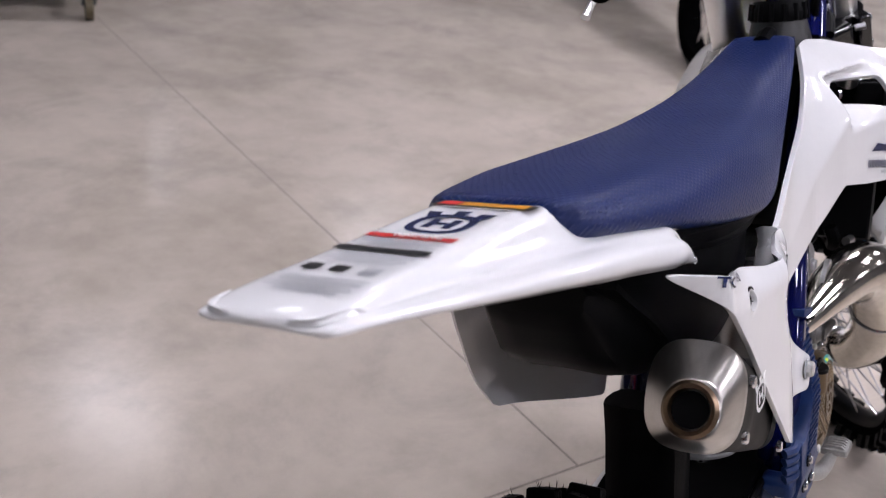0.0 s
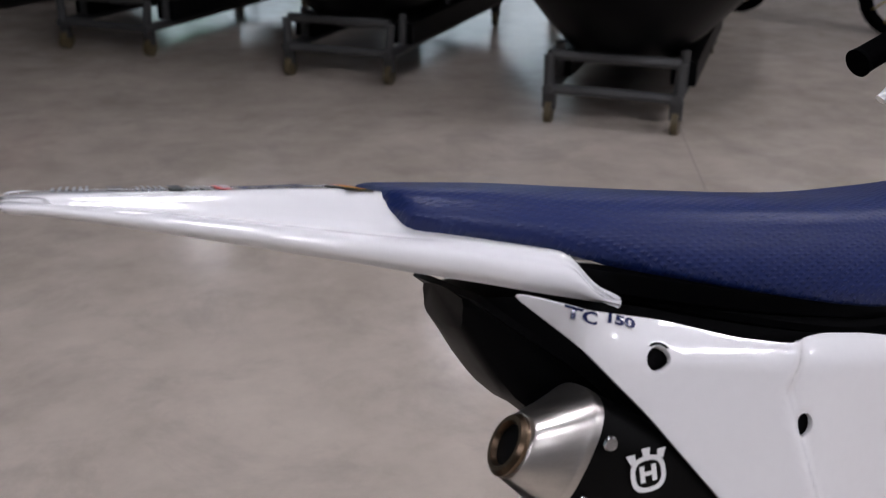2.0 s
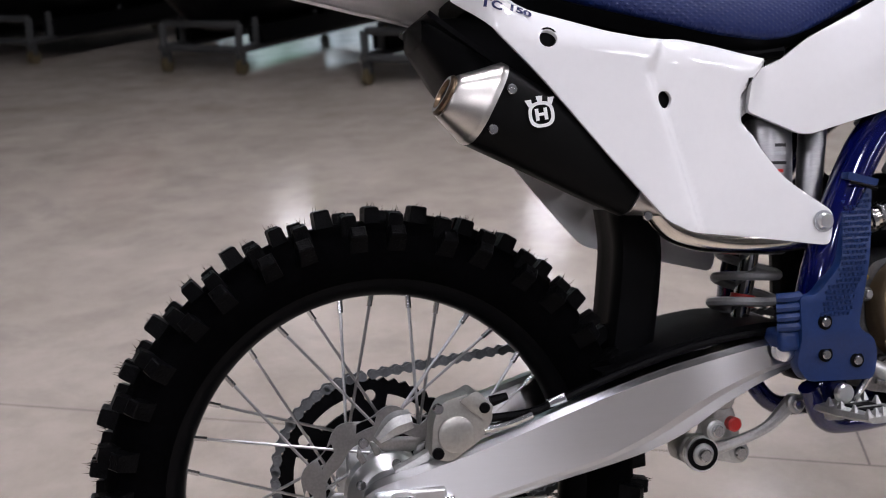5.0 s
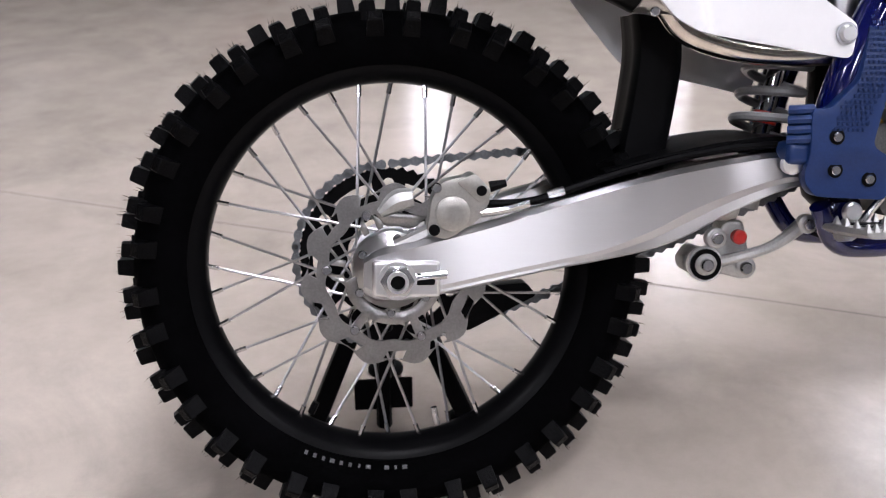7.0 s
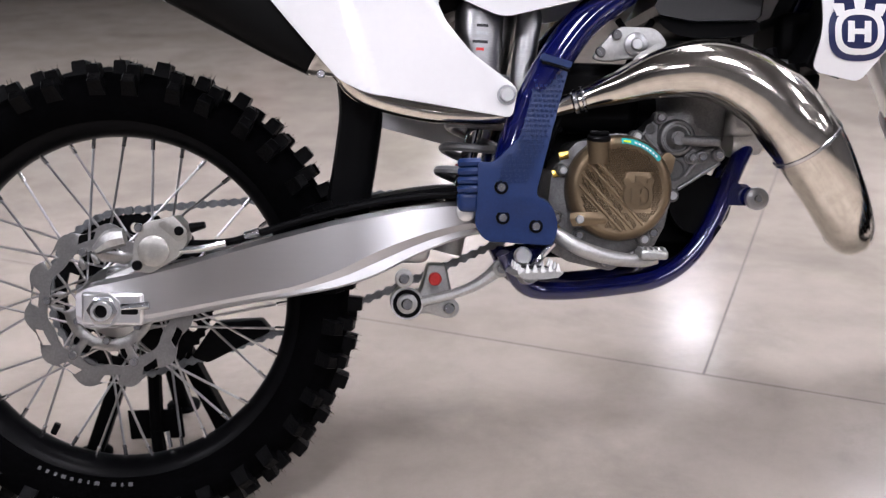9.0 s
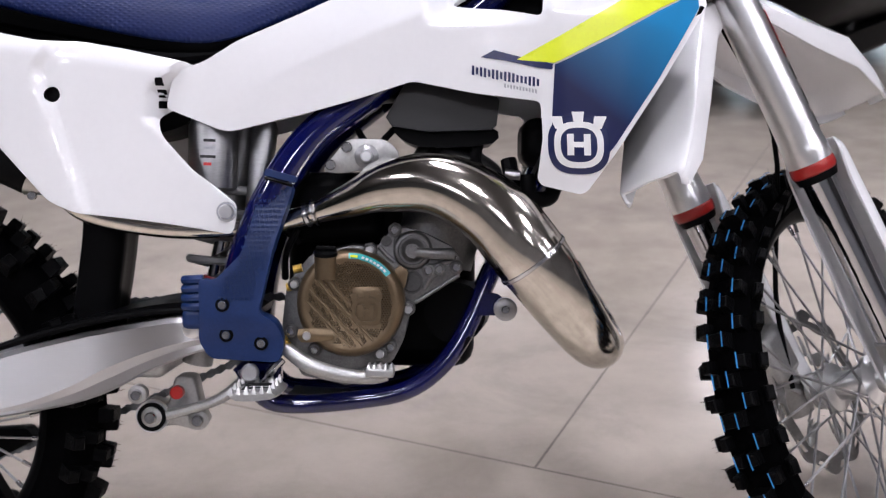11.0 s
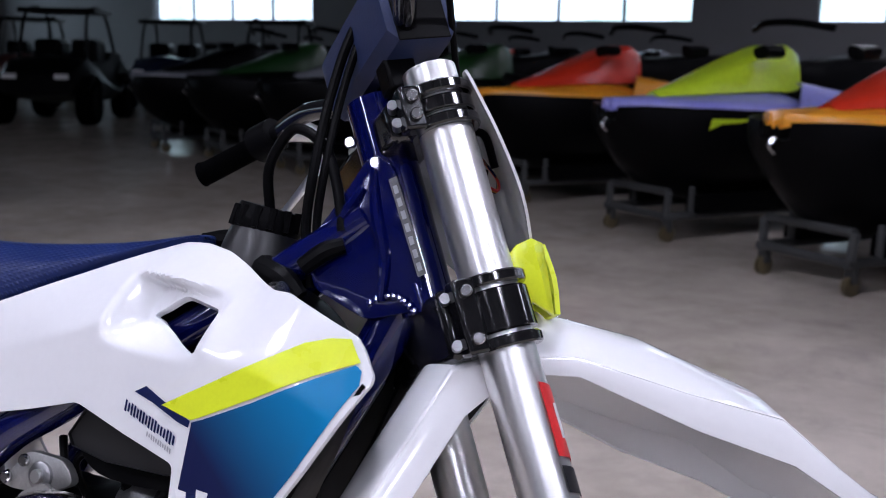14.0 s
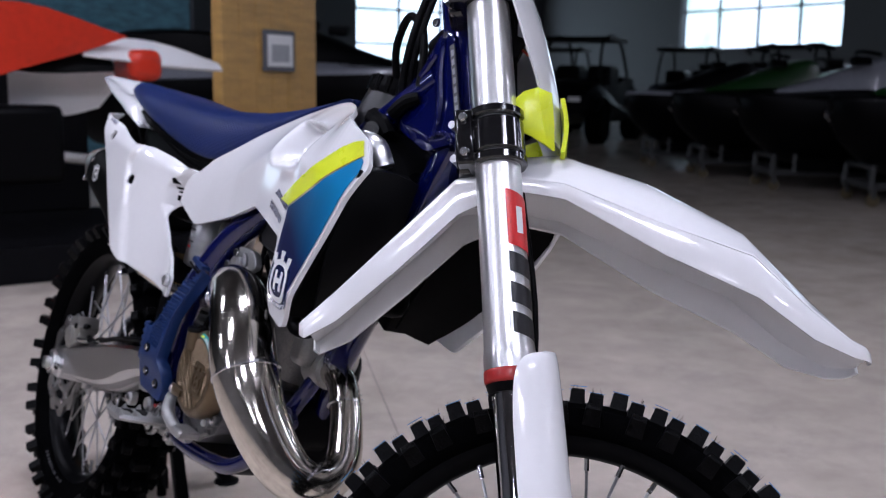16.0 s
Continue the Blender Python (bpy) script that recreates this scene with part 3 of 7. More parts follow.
def build_under_seat():
    # air box between the panels, and the dark plastics that hang behind it
    rows = []
    for x, zt, zb, w in ((0.06, 0.90, 0.875, 0.05), (0.12, 0.90, 0.80, 0.07), (0.22, 0.885, 0.775, 0.074), (0.33, 0.868, 0.745, 0.074), (0.43, 0.862, 0.75, 0.07), (0.50, 0.865, 0.78, 0.06)):
        rows.append([(x, TAILY / 2 + y, z) for y, z in ((-w, zt), (-w, (zt + zb) / 2), (-w * 0.9, zb), (0, zb - 0.004), (w * 0.9, zb), (w, (zt + zb) / 2), (w, zt), (0, zt + 0.004))])
    part("air_box", surface(rows, 4, 2, True, True), BLACK, bike, "black plastic air box under the seat", angle=40)
    rows = []
    for x, z, w in ((0.335, 0.668, 0.040), (0.340, 0.62, 0.042), (0.334, 0.56, 0.042), (0.326, 0.505, 0.040), (0.322, 0.47, 0.038)):
        rows.append([(x - 0.028, -w, z), (x - 0.030, 0, z), (x - 0.028, w, z), (x + 0.024, w, z - 0.005), (x + 0.027, 0, z - 0.005), (x + 0.024, -w, z - 0.005)])
    part("mud_flap", surface(rows, 4, 3, True, True), BLACK, bike, "black rubber mud flap ahead of the wheel", angle=50)
    part("seat_rail", rod([(0.13, -0.082, 0.925), (0.25, -0.082, 0.888), (0.42, -0.078, 0.855), (0.52, -0.072, 0.86)], 0.011, 10), BLACK, bike)
    part("seat_rail", rod([(0.13, 0.072, 0.925), (0.25, 0.075, 0.888), (0.42, 0.075, 0.855), (0.52, 0.072, 0.86)], 0.011, 10), BLACK, bike)
    # ducts seen between tail and silencer
    part("tail_duct", surface([[(0.062, y, 0.905), (0.095, y, 0.88), (0.145, y, 0.845), (0.185, y, 0.81), (0.225, y, 0.77)] for y in (-0.088, -0.06, 0.0, 0.05, 0.075)], 3, 3), BLACK, bike, mods=[solid(0.006)])


build_seat()
build_tail()
build_side_panels()
build_silencer()
build_under_seat()


# ---- the motorcycle: wheels, swingarm, brakes, chain ----
def tyre_and_rim(prefix, bead, crown, half, pitches, m, line):
    """A knobbly tyre on a black spoked rim; the axle lies along y through the origin."""
    tyre = part(prefix + "_tyre", turned([(-half * 0.70, bead), (-half * 0.93, bead + (crown - bead) * 0.22), (-half, bead + (crown - bead) * 0.48), (-half * 0.95, bead + (crown - bead) * 0.72),
                                          (-half * 0.66, crown - 0.008), (-half * 0.3, crown - 0.001), (half * 0.3, crown - 0.001), (half * 0.66, crown - 0.008),
                                          (half * 0.95, bead + (crown - bead) * 0.72), (half, bead + (crown - bead) * 0.48), (half * 0.93, bead + (crown - bead) * 0.22), (half * 0.70, bead)],
                                         (0, 0, 0), (0, 1, 0), 96, True), RUBBER, bike, "black knobbly off-road tyre", m=m, angle=50)
    step = 2 * math.pi / pitches
    arc = crown * step

    def knob_mesh(w, l, h, lean):
        bm = box((-w / 2, -l / 2, -0.006), (w / 2, l / 2, h), taper=0.16)
        for v in bm.verts:
            if v.co.z > 0:
                v.co.x += lean
        bmesh.ops.bevel(bm, geom=[e for e in bm.edges if min(v.co.z for v in e.verts) > 0], offset=0.0016, segments=1, affect="EDGES")
        me = bpy.data.meshes.new("tread_knob")
        bm.to_mesh(me)
        bm.free()
        me.materials.append(KNOB)
        return me

    centre, mid, edge = knob_mesh(0.0225, half * 0.74, 0.022, 0), knob_mesh(0.020, half * 0.40, 0.019, 0.0), knob_mesh(0.022, half * 0.36, 0.021, 0.0)
    rnd = random.Random(7)
    hairs = bmesh.new()
    for k in range(pitches):
        a = k * step
        rows = [(0, centre, 0.0, 0.0)] if k % 2 else [(0, mid, -0.25 * half, 0.0), (0, mid, 0.25 * half, 0.0)]
        rows += [(0.44, mid, -0.66 * half, 0.006), (0.44, mid, 0.66 * half, 0.006), (0.40 + 0.14 * (k % 2), edge, -0.98 * half, 0.022), (0.40 + 0.14 * (k % 2), edge, 0.98 * half, 0.022)]
        for off, me, y, drop in rows:
            t = abs(y) / half
            r = crown - 0.003 - drop
            tilt = 0.30 * t + (0.50 if t > 0.9 else 0.0)
            b = a + (off + rnd.uniform(-0.02, 0.02)) * step
            ob = new("tread_knob", me)
            ob.parent = tyre
            turn = Matrix.Rotation(b, 4, "Y") @ Matrix.Translation((0, y, r)) @ Matrix.Rotation(-math.copysign(tilt, y) if y else 0, 4, "X") @ Matrix.Rotation(rnd.uniform(-0.06, 0.06), 4, "Z")
            if y > 0:
                turn = turn @ Matrix.Rotation(math.pi, 4, "Z")
            ob.matrix_basis = turn
            # moulding hairs left on the new rubber
            for _ in range(3):
                p = Vector((rnd.uniform(-0.010, 0.010), rnd.uniform(-0.12, 0.12) * half, 0.018))
                q = p + Vector((rnd.uniform(-0.004, 0.004), rnd.uniform(-0.003, 0.003), rnd.uniform(0.006, 0.011)))
                vs = [hairs.verts.new(turn @ v) for v in (p + Vector((0.0005, 0, 0)), p - Vector((0.0003, 0.0005, 0)), p + Vector((-0.0003, 0.0005, 0)), q)]
                for tri in ((0, 1, 3), (1, 2, 3), (2, 0, 3)):
                    hairs.faces.new([vs[n] for n in tri])
    tagged(part("tread_hairs", hairs, RUBBER, tyre), kind="stuff")
    if line:
        # the coloured line painted over the new tread, broken by its gaps
        dash = bpy.data.meshes.new("tread_line")
        bm = box((-0.0105, -0.0009, 0.0), (0.0105, 0.0009, 0.0006))
        bm.to_mesh(dash)
        bm.free()
        dash.materials.append(BLUELINE)
        for k in range(pitches):
            for y, off in ((-0.010, 0.0), (0.012, 0.0), (-0.62 * half, 0.44)):
                ob = new("tread_line", dash)
                ob.parent = tyre
                ob.matrix_basis = Matrix.Rotation((k + off) * step, 4, "Y") @ Matrix.Translation((0, y, crown + (0.0192 if off == 0 else 0.0105))) @ Matrix.Rotation(0.2 if off else 0.0, 4, "X")
    # pale marks on the rim's side wall where the maker's words stand
    rim = part(prefix + "_rim", turned([(-half * 0.66, bead + 0.011), (-half * 0.60, bead + 0.012), (-half * 0.52, bead - 0.002), (-half * 0.30, bead - 0.008), (0, bead - 0.014), (half * 0.30, bead - 0.008), (half * 0.52, bead - 0.002),
                                        (half * 0.60, bead + 0.012), (half * 0.66, bead + 0.011), (half * 0.63, bead - 0.006), (half * 0.28, bead - 0.020), (0, bead - 0.023), (-half * 0.28, bead - 0.020), (-half * 0.63, bead - 0.006)],
                                       (0, 0, 0), (0, 1, 0), 96, True), RIMBLACK, bike, "black alloy rim with bright spokes", m=m, angle=50)
    # pale outlined marks in place of the rim maker's words
    for k, w in enumerate((0.009, 0.004, 0.009, 0.0, 0.010, 0.004, 0.006, 0.006, 0.009, 0.005, 0.006, 0.006)):
        if not w:
            continue
        a = radians(180 - 4 + k * 2.6)
        r = bead + (crown - bead) * 0.10
        x = 0.5 * (half * 0.70 + half * 0.93)
        bm = box((-w * 0.34, -0.0005, -0.0026), (w * 0.34, 0.0005, 0.0026))
        part("rim_mark", bm, RIMINK, tyre, m=Matrix.Rotation(a, 4, "Y") @ Matrix.Translation((0, -x - 0.0008, r)) @ Matrix.Rotation(0.5, 4, "X"))
    return tyre, rim


def spokes(rim, r_hub, y_hub, r_rim, count, start=0.0):
    for k in range(count):
        a = start + 2 * math.pi * (k + (0.18 if k % 2 else -0.18) * 0) / count
        side = -1 if k % 2 else 1
        lead = 1.15 if ((k + 1) // 2) % 2 else -1.15
        p = Vector((math.sin(a + lead) * r_hub, side * y_hub, math.cos(a + lead) * r_hub))
        q = Vector((math.sin(a) * r_rim, side * 0.006, math.cos(a) * r_rim))
        part("spoke", rod([p, q], 0.0020, 6), SPOKE, rim)
        d = (q - p).normalized()
        part("nipple", rod([q - d * 0.020, q + d * 0.004], 0.0033, 6), STEEL, rim)


def wave_disc(r0, r1, waves, slots):
    """The rim of a wavy brake disc round the y axis, flat, with slanting slots through it."""
    n, bm = slots * 12, bmesh.new()
    ra, rb = r0 + (r1 - r0) * 0.34, r0 + (r1 - r0) * 0.68
    rings = []
    for r, skew, wave in ((r0, -0.05, 0.0022), (ra, -0.03, 0.0), (rb, 0.03, 0.0), (r1, 0.05, 0.0052)):
        ring = []
        for k in range(n):
            a = 2 * math.pi * k / n
            q = r - wave + wave * math.cos(waves * (a + skew))
            ring.append(bm.verts.new((q * math.sin(a + skew), 0, q * math.cos(a + skew))))
        rings.append(ring)
    for j in range(3):
        for k in range(n):
            if j == 1 and k % 12 in (3, 4, 5, 6, 7):
                continue
            bm.faces.new((rings[j][k], rings[j][(k + 1) % n], rings[j + 1][(k + 1) % n], rings[j + 1][k]))
    return bm


def carrier(r0, r1, r2, arms):
    """The disc's carrier: a flat ring with broad lobes that reach out to the rivets, and a window in each lobe."""
    n = arms * 16
    out = []
    for k in range(n):
        a = 2 * math.pi * k / n
        q = r1 + (r2 - r1) * max(0.0, math.cos(arms * (a - 0.62))) ** 1.4
        out.append((q * math.sin(a), q * math.cos(a)))
    holes = [[(r0 * math.sin(2 * math.pi * k / 40), r0 * math.cos(2 * math.pi * k / 40)) for k in range(40)]]
    for k in range(arms):
        a = 0.62 + 2 * math.pi * k / arms
        rm = (r1 + r2) / 2 - 0.004
        for off in (-0.17, 0.17):
            holes.append([((rm + w) * math.sin(a + off * u), (rm + w) * math.cos(a + off * u)) for u, w in ((0.45, 0.008), (1.15, -0.001), (1.25, -0.012), (0.5, -0.012))])
    return plate(out, lambda x, z: 0.0, holes, 1.0)


def build_rear_wheel():
    m = Matrix.Translation((-0.002, 0, 0.342))
    tyre, rim = tyre_and_rim("rear", 0.258, 0.328, 0.054, 36, m, False)
    spokes(rim, 0.047, 0.034, 0.241, 36)
    part("valve_stem", rod([(-0.105, 0.0, -0.203), (-0.098, 0, -0.188)], 0.005, 8), BLACK, rim)
    part("rim_lock", rod([(0.065, 0.0, -0.222), (0.060, 0, -0.198)], 0.0045, 8), STEEL, rim)
    c = (-0.002, 0, 0.342)
    hub = part("rear_hub", turned([(-0.085, 0.018), (-0.080, 0.030), (-0.060, 0.034), (-0.045, 0.050), (-0.032, 0.052), (-0.026, 0.030), (0.026, 0.030), (0.032, 0.052), (0.040, 0.052), (0.060, 0.036), (0.08, 0.02)], c, (0, 1, 0), 40), ALU, bike, "silver wheel hub")
    bm = wave_disc(0.085, 0.1155, 11, 11)
    bmesh.ops.translate(bm, vec=Vector(c) + Vector((0, -0.086, 0)), verts=bm.verts[:])
    disc = part("brake_disc", bm, DISC, hub, "ground steel wave brake disc", angle=20, mods=[solid(0.0038)])
    bm = carrier(0.046, 0.062, 0.0925, 6)
    bmesh.ops.translate(bm, vec=Vector(c) + Vector((0, -0.083, 0)), verts=bm.verts[:])
    part("disc_carrier", bm, DISC, disc, "machined aluminium disc carrier", angle=20, mods=[solid(0.005), bevel(0.0008, 1)])
    for k in range(6):
        a = 0.62 + 2 * math.pi * k / 6
        bolt(Vector((math.sin(a) * 0.083, -0.0885, math.cos(a) * 0.083)) + Vector(c), (0, -1, 0), 0.0062, disc)
        a += 0.5
        bolt(Vector((math.sin(a) * 0.047, -0.0865, math.cos(a) * 0.047)) + Vector(c), (0, -1, 0), 0.0058, disc)
    # sprocket with holes, and teeth on its edge
    n = 51 * 2
    r_s = [0.124 if k % 2 else 0.119 for k in range(n)]
    out = [(r_s[k] * math.cos(2 * math.pi * k / n), r_s[k] * math.sin(2 * math.pi * k / n)) for k in range(n)]
    holes = [ring2d(0, 0, 0.056, 24)]
    for k in range(6):
        a0 = 2 * math.pi * k / 6
        arc = [radians(d) for d in (-17, -9, 0, 9, 17)]
        holes.append([(0.103 * math.cos(a0 + d), 0.103 * math.sin(a0 + d)) for d in arc] + [(0.087 * math.cos(a0 + d), 0.087 * math.sin(a0 + d)) for d in reversed(arc)])
        holes.append(ring2d(0.100 * math.cos(a0 + math.pi / 6), 0.100 * math.sin(a0 + math.pi / 6), 0.008, 12))
    bm = plate(out, lambda x, z: 0.062, holes, 1.0)
    bmesh.ops.translate(bm, vec=Vector(c), verts=bm.verts[:])
    part("sprocket", bm, SATIN, bike, "black drilled rear sprocket", mods=[solid(0.006)])


def chain():
    """Links along the loop round both sprockets, alternate plates offset outwards."""
    c0, r0, c1, r1 = Vector((-0.002, 0.342)), 0.126, Vector((0.575, 0.478)), 0.033
    d = (c1 - c0)
    ln = d.length
    base = math.atan2(d.y, d.x)
    sp = math.acos((r0 - r1) / ln)
    pts = []
    a0, a1 = base + sp, base + 2 * math.pi - sp
    for k in range(40):
        a = a0 + (a1 - a0) * k / 40
        pts.append(c0 + Vector((math.cos(a), math.sin(a))) * r0)
    lo0 = c0 + Vector((math.cos(a1), math.sin(a1))) * r0
    lo1 = c1 + Vector((math.cos(a1), math.sin(a1))) * r1
    pts += [lo0.lerp(lo1, k / 30) - Vector((0, 0.012 * math.sin(math.pi * k / 30))) for k in range(30)]
    b0, b1 = base - sp, base + sp
    pts += [c1 + Vector((math.cos(b0 + (b1 - b0) * k / 12), math.sin(b0 + (b1 - b0) * k / 12))) * r1 for k in range(12)]
    hi0, hi1 = c1 + Vector((math.cos(b1), math.sin(b1))) * r1, c0 + Vector((math.cos(a0), math.sin(a0))) * r0
    pts += [hi0.lerp(hi1, k / 30) + Vector((0, 0.006 * math.sin(math.pi * k / 30))) for k in range(31)]
    # even steps of one pitch
    path, acc = [pts[0]], 0.0
    for a, b in zip(pts, pts[1:]):
        seg = (b - a).length
        while acc + seg >= 0.0159:
            t = (0.0159 - acc) / seg
            a = a.lerp(b, t)
            path.append(a)
            seg = (b - a).length
            acc = 0.0
        acc += seg
    root = part("chain", turned([(0.056, 0.0045), (0.068, 0.0045)], (path[0].x, 0, path[0].y), (0, 1, 0), 8), STEEL, bike, "oiled roller chain")
    mesh = {}
    for w in (0.0055, 0.0085):
        bm = bmesh.new()
        for y in (-w, w):
            o = [(-0.008 + 0.0062 * math.cos(t), 0.0062 * math.sin(t)) for t in [math.pi / 2 + math.pi * k / 5 for k in range(6)]] + [(0.0, -0.0030)] + [(0.008 + 0.0062 * math.cos(t), 0.0062 * math.sin(t)) for t in [-math.pi / 2 + math.pi * k / 5 for k in range(6)]] + [(0.0, 0.0030)]
            f = bm.faces.new([bm.verts.new((p[0], y, p[1])) for p in o])
            e = bmesh.ops.extrude_face_region(bm, geom=[f])["geom"]
            bmesh.ops.translate(bm, vec=(0, 0.0016, 0), verts=[v for v in e if isinstance(v, bmesh.types.BMVert)])
        lathe(bm, [(-w, 0.0038), (w, 0.0038)], (0.008, 0, 0), (0, 1, 0), 6)
        mesh[w] = bpy.data.meshes.new("chain_link")
        bm.to_mesh(mesh[w])
        bm.free()
        mesh[w].materials.append(CHAINSTEEL)
    for k, (a, b) in enumerate(zip(path, path[1:])):
        mid, dd = (a + b) / 2, b - a
        ob = new("chain_link", mesh[0.0055 if k % 2 else 0.0085])
        ob.parent = root
        ob.matrix_basis = Matrix.Translation((mid.x, 0.062, mid.y)) @ Matrix.Rotation(-math.atan2(dd.y, dd.x), 4, "Y")


CHAINSTEEL = material("chain_steel", (0.20, 0.21, 0.22), 0.40, metal=0.8, var=0.2)


def build_swingarm():
    def arm(sign):
        rows = []
        for x, zt, zb, zm, r, yo, yi in ((-0.040, 0.368, 0.322, 0.334, 0.003, 0.110, 0.098), (-0.02, 0.378, 0.314, 0.326, 0.003, 0.112, 0.094), (0.03, 0.390, 0.318, 0.331, 0.003, 0.114, 0.090), (0.11, 0.411, 0.335, 0.348, 0.003, 0.115, 0.087),
                                         (0.194, 0.437, 0.353, 0.366, 0.003, 0.115, 0.083), (0.251, 0.454, 0.363, 0.378, 0.004, 0.114, 0.078), (0.315, 0.471, 0.376, 0.402, 0.007, 0.113, 0.072), (0.365, 0.482, 0.393, 0.428, 0.011, 0.113, 0.068),
                                         (0.419, 0.492, 0.421, 0.450, 0.013, 0.112, 0.066), (0.473, 0.499, 0.444, 0.466, 0.012, 0.108, 0.066), (0.515, 0.494, 0.456, 0.470, 0.010, 0.100, 0.066)):
            b = 0.006
            rows.append([(x, sign * y, z) for y, z in ((yo - b * 1.6, zt), (yo, zt - b), (yo, (zt + zm) / 2), (yo, zm), (yo - r, zm - (zm - zb) * 0.45), (yo - r, zb + b * 0.6), (yo - r - b, zb), (yi + b, zb), (yi, zb + b), (yi, zt - b), (yi + b, zt))])
        return surface(rows, 4, 1, True, True)
    sw = part("swingarm", arm(-1), ALUX, bike, "brushed aluminium swingarm", angle=24)
    part("swingarm_side", arm(1), ALUX, sw, angle=28)
    part("swingarm_bridge", box((0.36, -0.09, 0.41), (0.44, 0.09, 0.475)), CAST, sw, mods=[bevel(0.015, 3)])
    # recessed machined pocket below the sweep of the beam, chain adjuster and axle nut
    adj = part("axle_block", box((-0.030, -0.121, 0.322), (0.052, -0.108, 0.366)), ALU, sw, "machined axle adjuster block", mods=[bevel(0.004)])
    # black block on the face paints the shade of the adjuster's slot
    part("adjuster_slot_shade", box((0.022, -0.1235, 0.337), (0.046, -0.112, 0.352)), SATIN, adj, mods=[bevel(0.003)])
    part("adjuster_screw", rod([(0.012, -0.119, 0.345), (0.06, -0.119, 0.350)], 0.0055, 10), STEEL, adj)
    part("axle_nut", turned([(0, 0.021), (0.009, 0.021), (0.010, 0.0175)], (0, -0.119, 0.343), (0, -1, 0), 6), STEEL, adj)
    part("axle_ring", turned([(0.0, 0.0235), (0.005, 0.0235), (0.005, 0.013), (0.018, 0.013), (0.018, 0.009), (0.002, 0.009)], (0, -0.120, 0.343), (0, -1, 0), 28, True), ALU, adj)
    # black disc in the ring paints the shade of the hollow axle
    part("axle_bore_shade", turned([(0.0, 0.0095), (0.004, 0.0095)], (0, -0.1265, 0.343), (0, -1, 0), 16), SATIN, adj)
    part("axle_block", box((-0.030, 0.108, 0.322), (0.052, 0.121, 0.366)), ALU, sw, mods=[bevel(0.004)])
    part("axle", turned([(-0.128, 0.0125), (0.130, 0.0125)], (0, 0, 0.343), (0, 1, 0), 16), STEEL, sw)
    # black chain slider over the arm, hose and clamp along its top
    part("chain_guide", plate(rounded([(0.085, 0.247), (0.110, 0.238), (0.205, 0.288), (0.190, 0.306), (0.120, 0.300)], 0.006), lambda x, z: 0.062), BLACK, sw, "black lower chain guide", mods=[solid(0.03, 0), bevel(0.003)])
    part("chain_slider", surface([[(x, y, z) for y in (-0.088, -0.05, 0.0, 0.06, 0.09)] for x, z in ((0.26, 0.468), (0.34, 0.490), (0.43, 0.508), (0.50, 0.512), (0.56, 0.498))], 3, 2), BLACK, sw, mods=[solid(0.012)])
    part("brake_hose", rod([(0.10, -0.092, 0.432), (0.16, -0.098, 0.436), (0.20, -0.100, 0.448), (0.28, -0.098, 0.474), (0.38, -0.096, 0.498), (0.47, -0.094, 0.508), (0.54, -0.085, 0.50)], 0.0052, 8), BLACK, sw)
    part("hose_sleeve", rod([(0.185, -0.099, 0.4445), (0.205, -0.100, 0.451)], 0.0065, 10), STEEL, sw)
    part("hose_union", rod([(0.095, -0.090, 0.430), (0.150, -0.097, 0.434)], 0.0042, 8), STEEL, sw)
    part("pivot_bolt", turned([(0, 0.013), (0.010, 0.013), (0.012, 0.009)], (0.486, -0.112, 0.486), (0, -1, 0), 16), ALU, sw)
    # caliper on its bracket
    cal = part("brake_caliper", plate(rounded([(0.036, 0.398), (0.060, 0.392), (0.098, 0.416), (0.112, 0.440), (0.106, 0.458), (0.088, 0.470), (0.052, 0.462), (0.040, 0.440)], 0.008), lambda x, z: -0.100), CALIPER, bike, "cast rear brake caliper", mods=[solid(0.034, 0), bevel(0.005, 3)])
    part("caliper_bridge", plate(rounded([(0.070, 0.462), (0.092, 0.473), (0.112, 0.452), (0.100, 0.436)], 0.005), lambda x, z: -0.098), CALIPER, cal, mods=[solid(0.046, 0), bevel(0.004, 2)])
    part("caliper_piston", turned([(0, 0.021), (0.006, 0.021), (0.008, 0.017), (0.008, 0.006)], (0.066, -0.116, 0.424), (0, -1, 0), 28), CALIPER, cal)
    bolt((0.046, -0.118, 0.455), (0, -1, 0), 0.0065, cal, STEEL)
    bolt((0.100, -0.120, 0.452), (0, -1, 0), 0.0065, cal, SATIN)
    bolt((0.044, -0.118, 0.404), (0, -1, 0), 0.007, cal, SATIN)
    part("bleed_nipple", rod([(0.112, -0.105, 0.455), (0.132, -0.106, 0.460)], [0.007, 0.0045], 8), SATIN, cal)
    part("caliper_bracket", rod([(0.0, -0.092, 0.378), (0.03, -0.094, 0.392), (0.05, -0.094, 0.402)], 0.010, 8), CAST, cal)
    part("caliper_hose", rod([(0.10, -0.112, 0.425), (0.128, -0.112, 0.428), (0.16, -0.108, 0.436)], 0.0055, 8), STEEL, cal)
    part("disc_guard", rod([(0.02, -0.088, 0.44), (0.0, -0.088, 0.435), (-0.02, -0.09, 0.42)], [0.012, 0.014, 0.006], 8), CAST, cal)


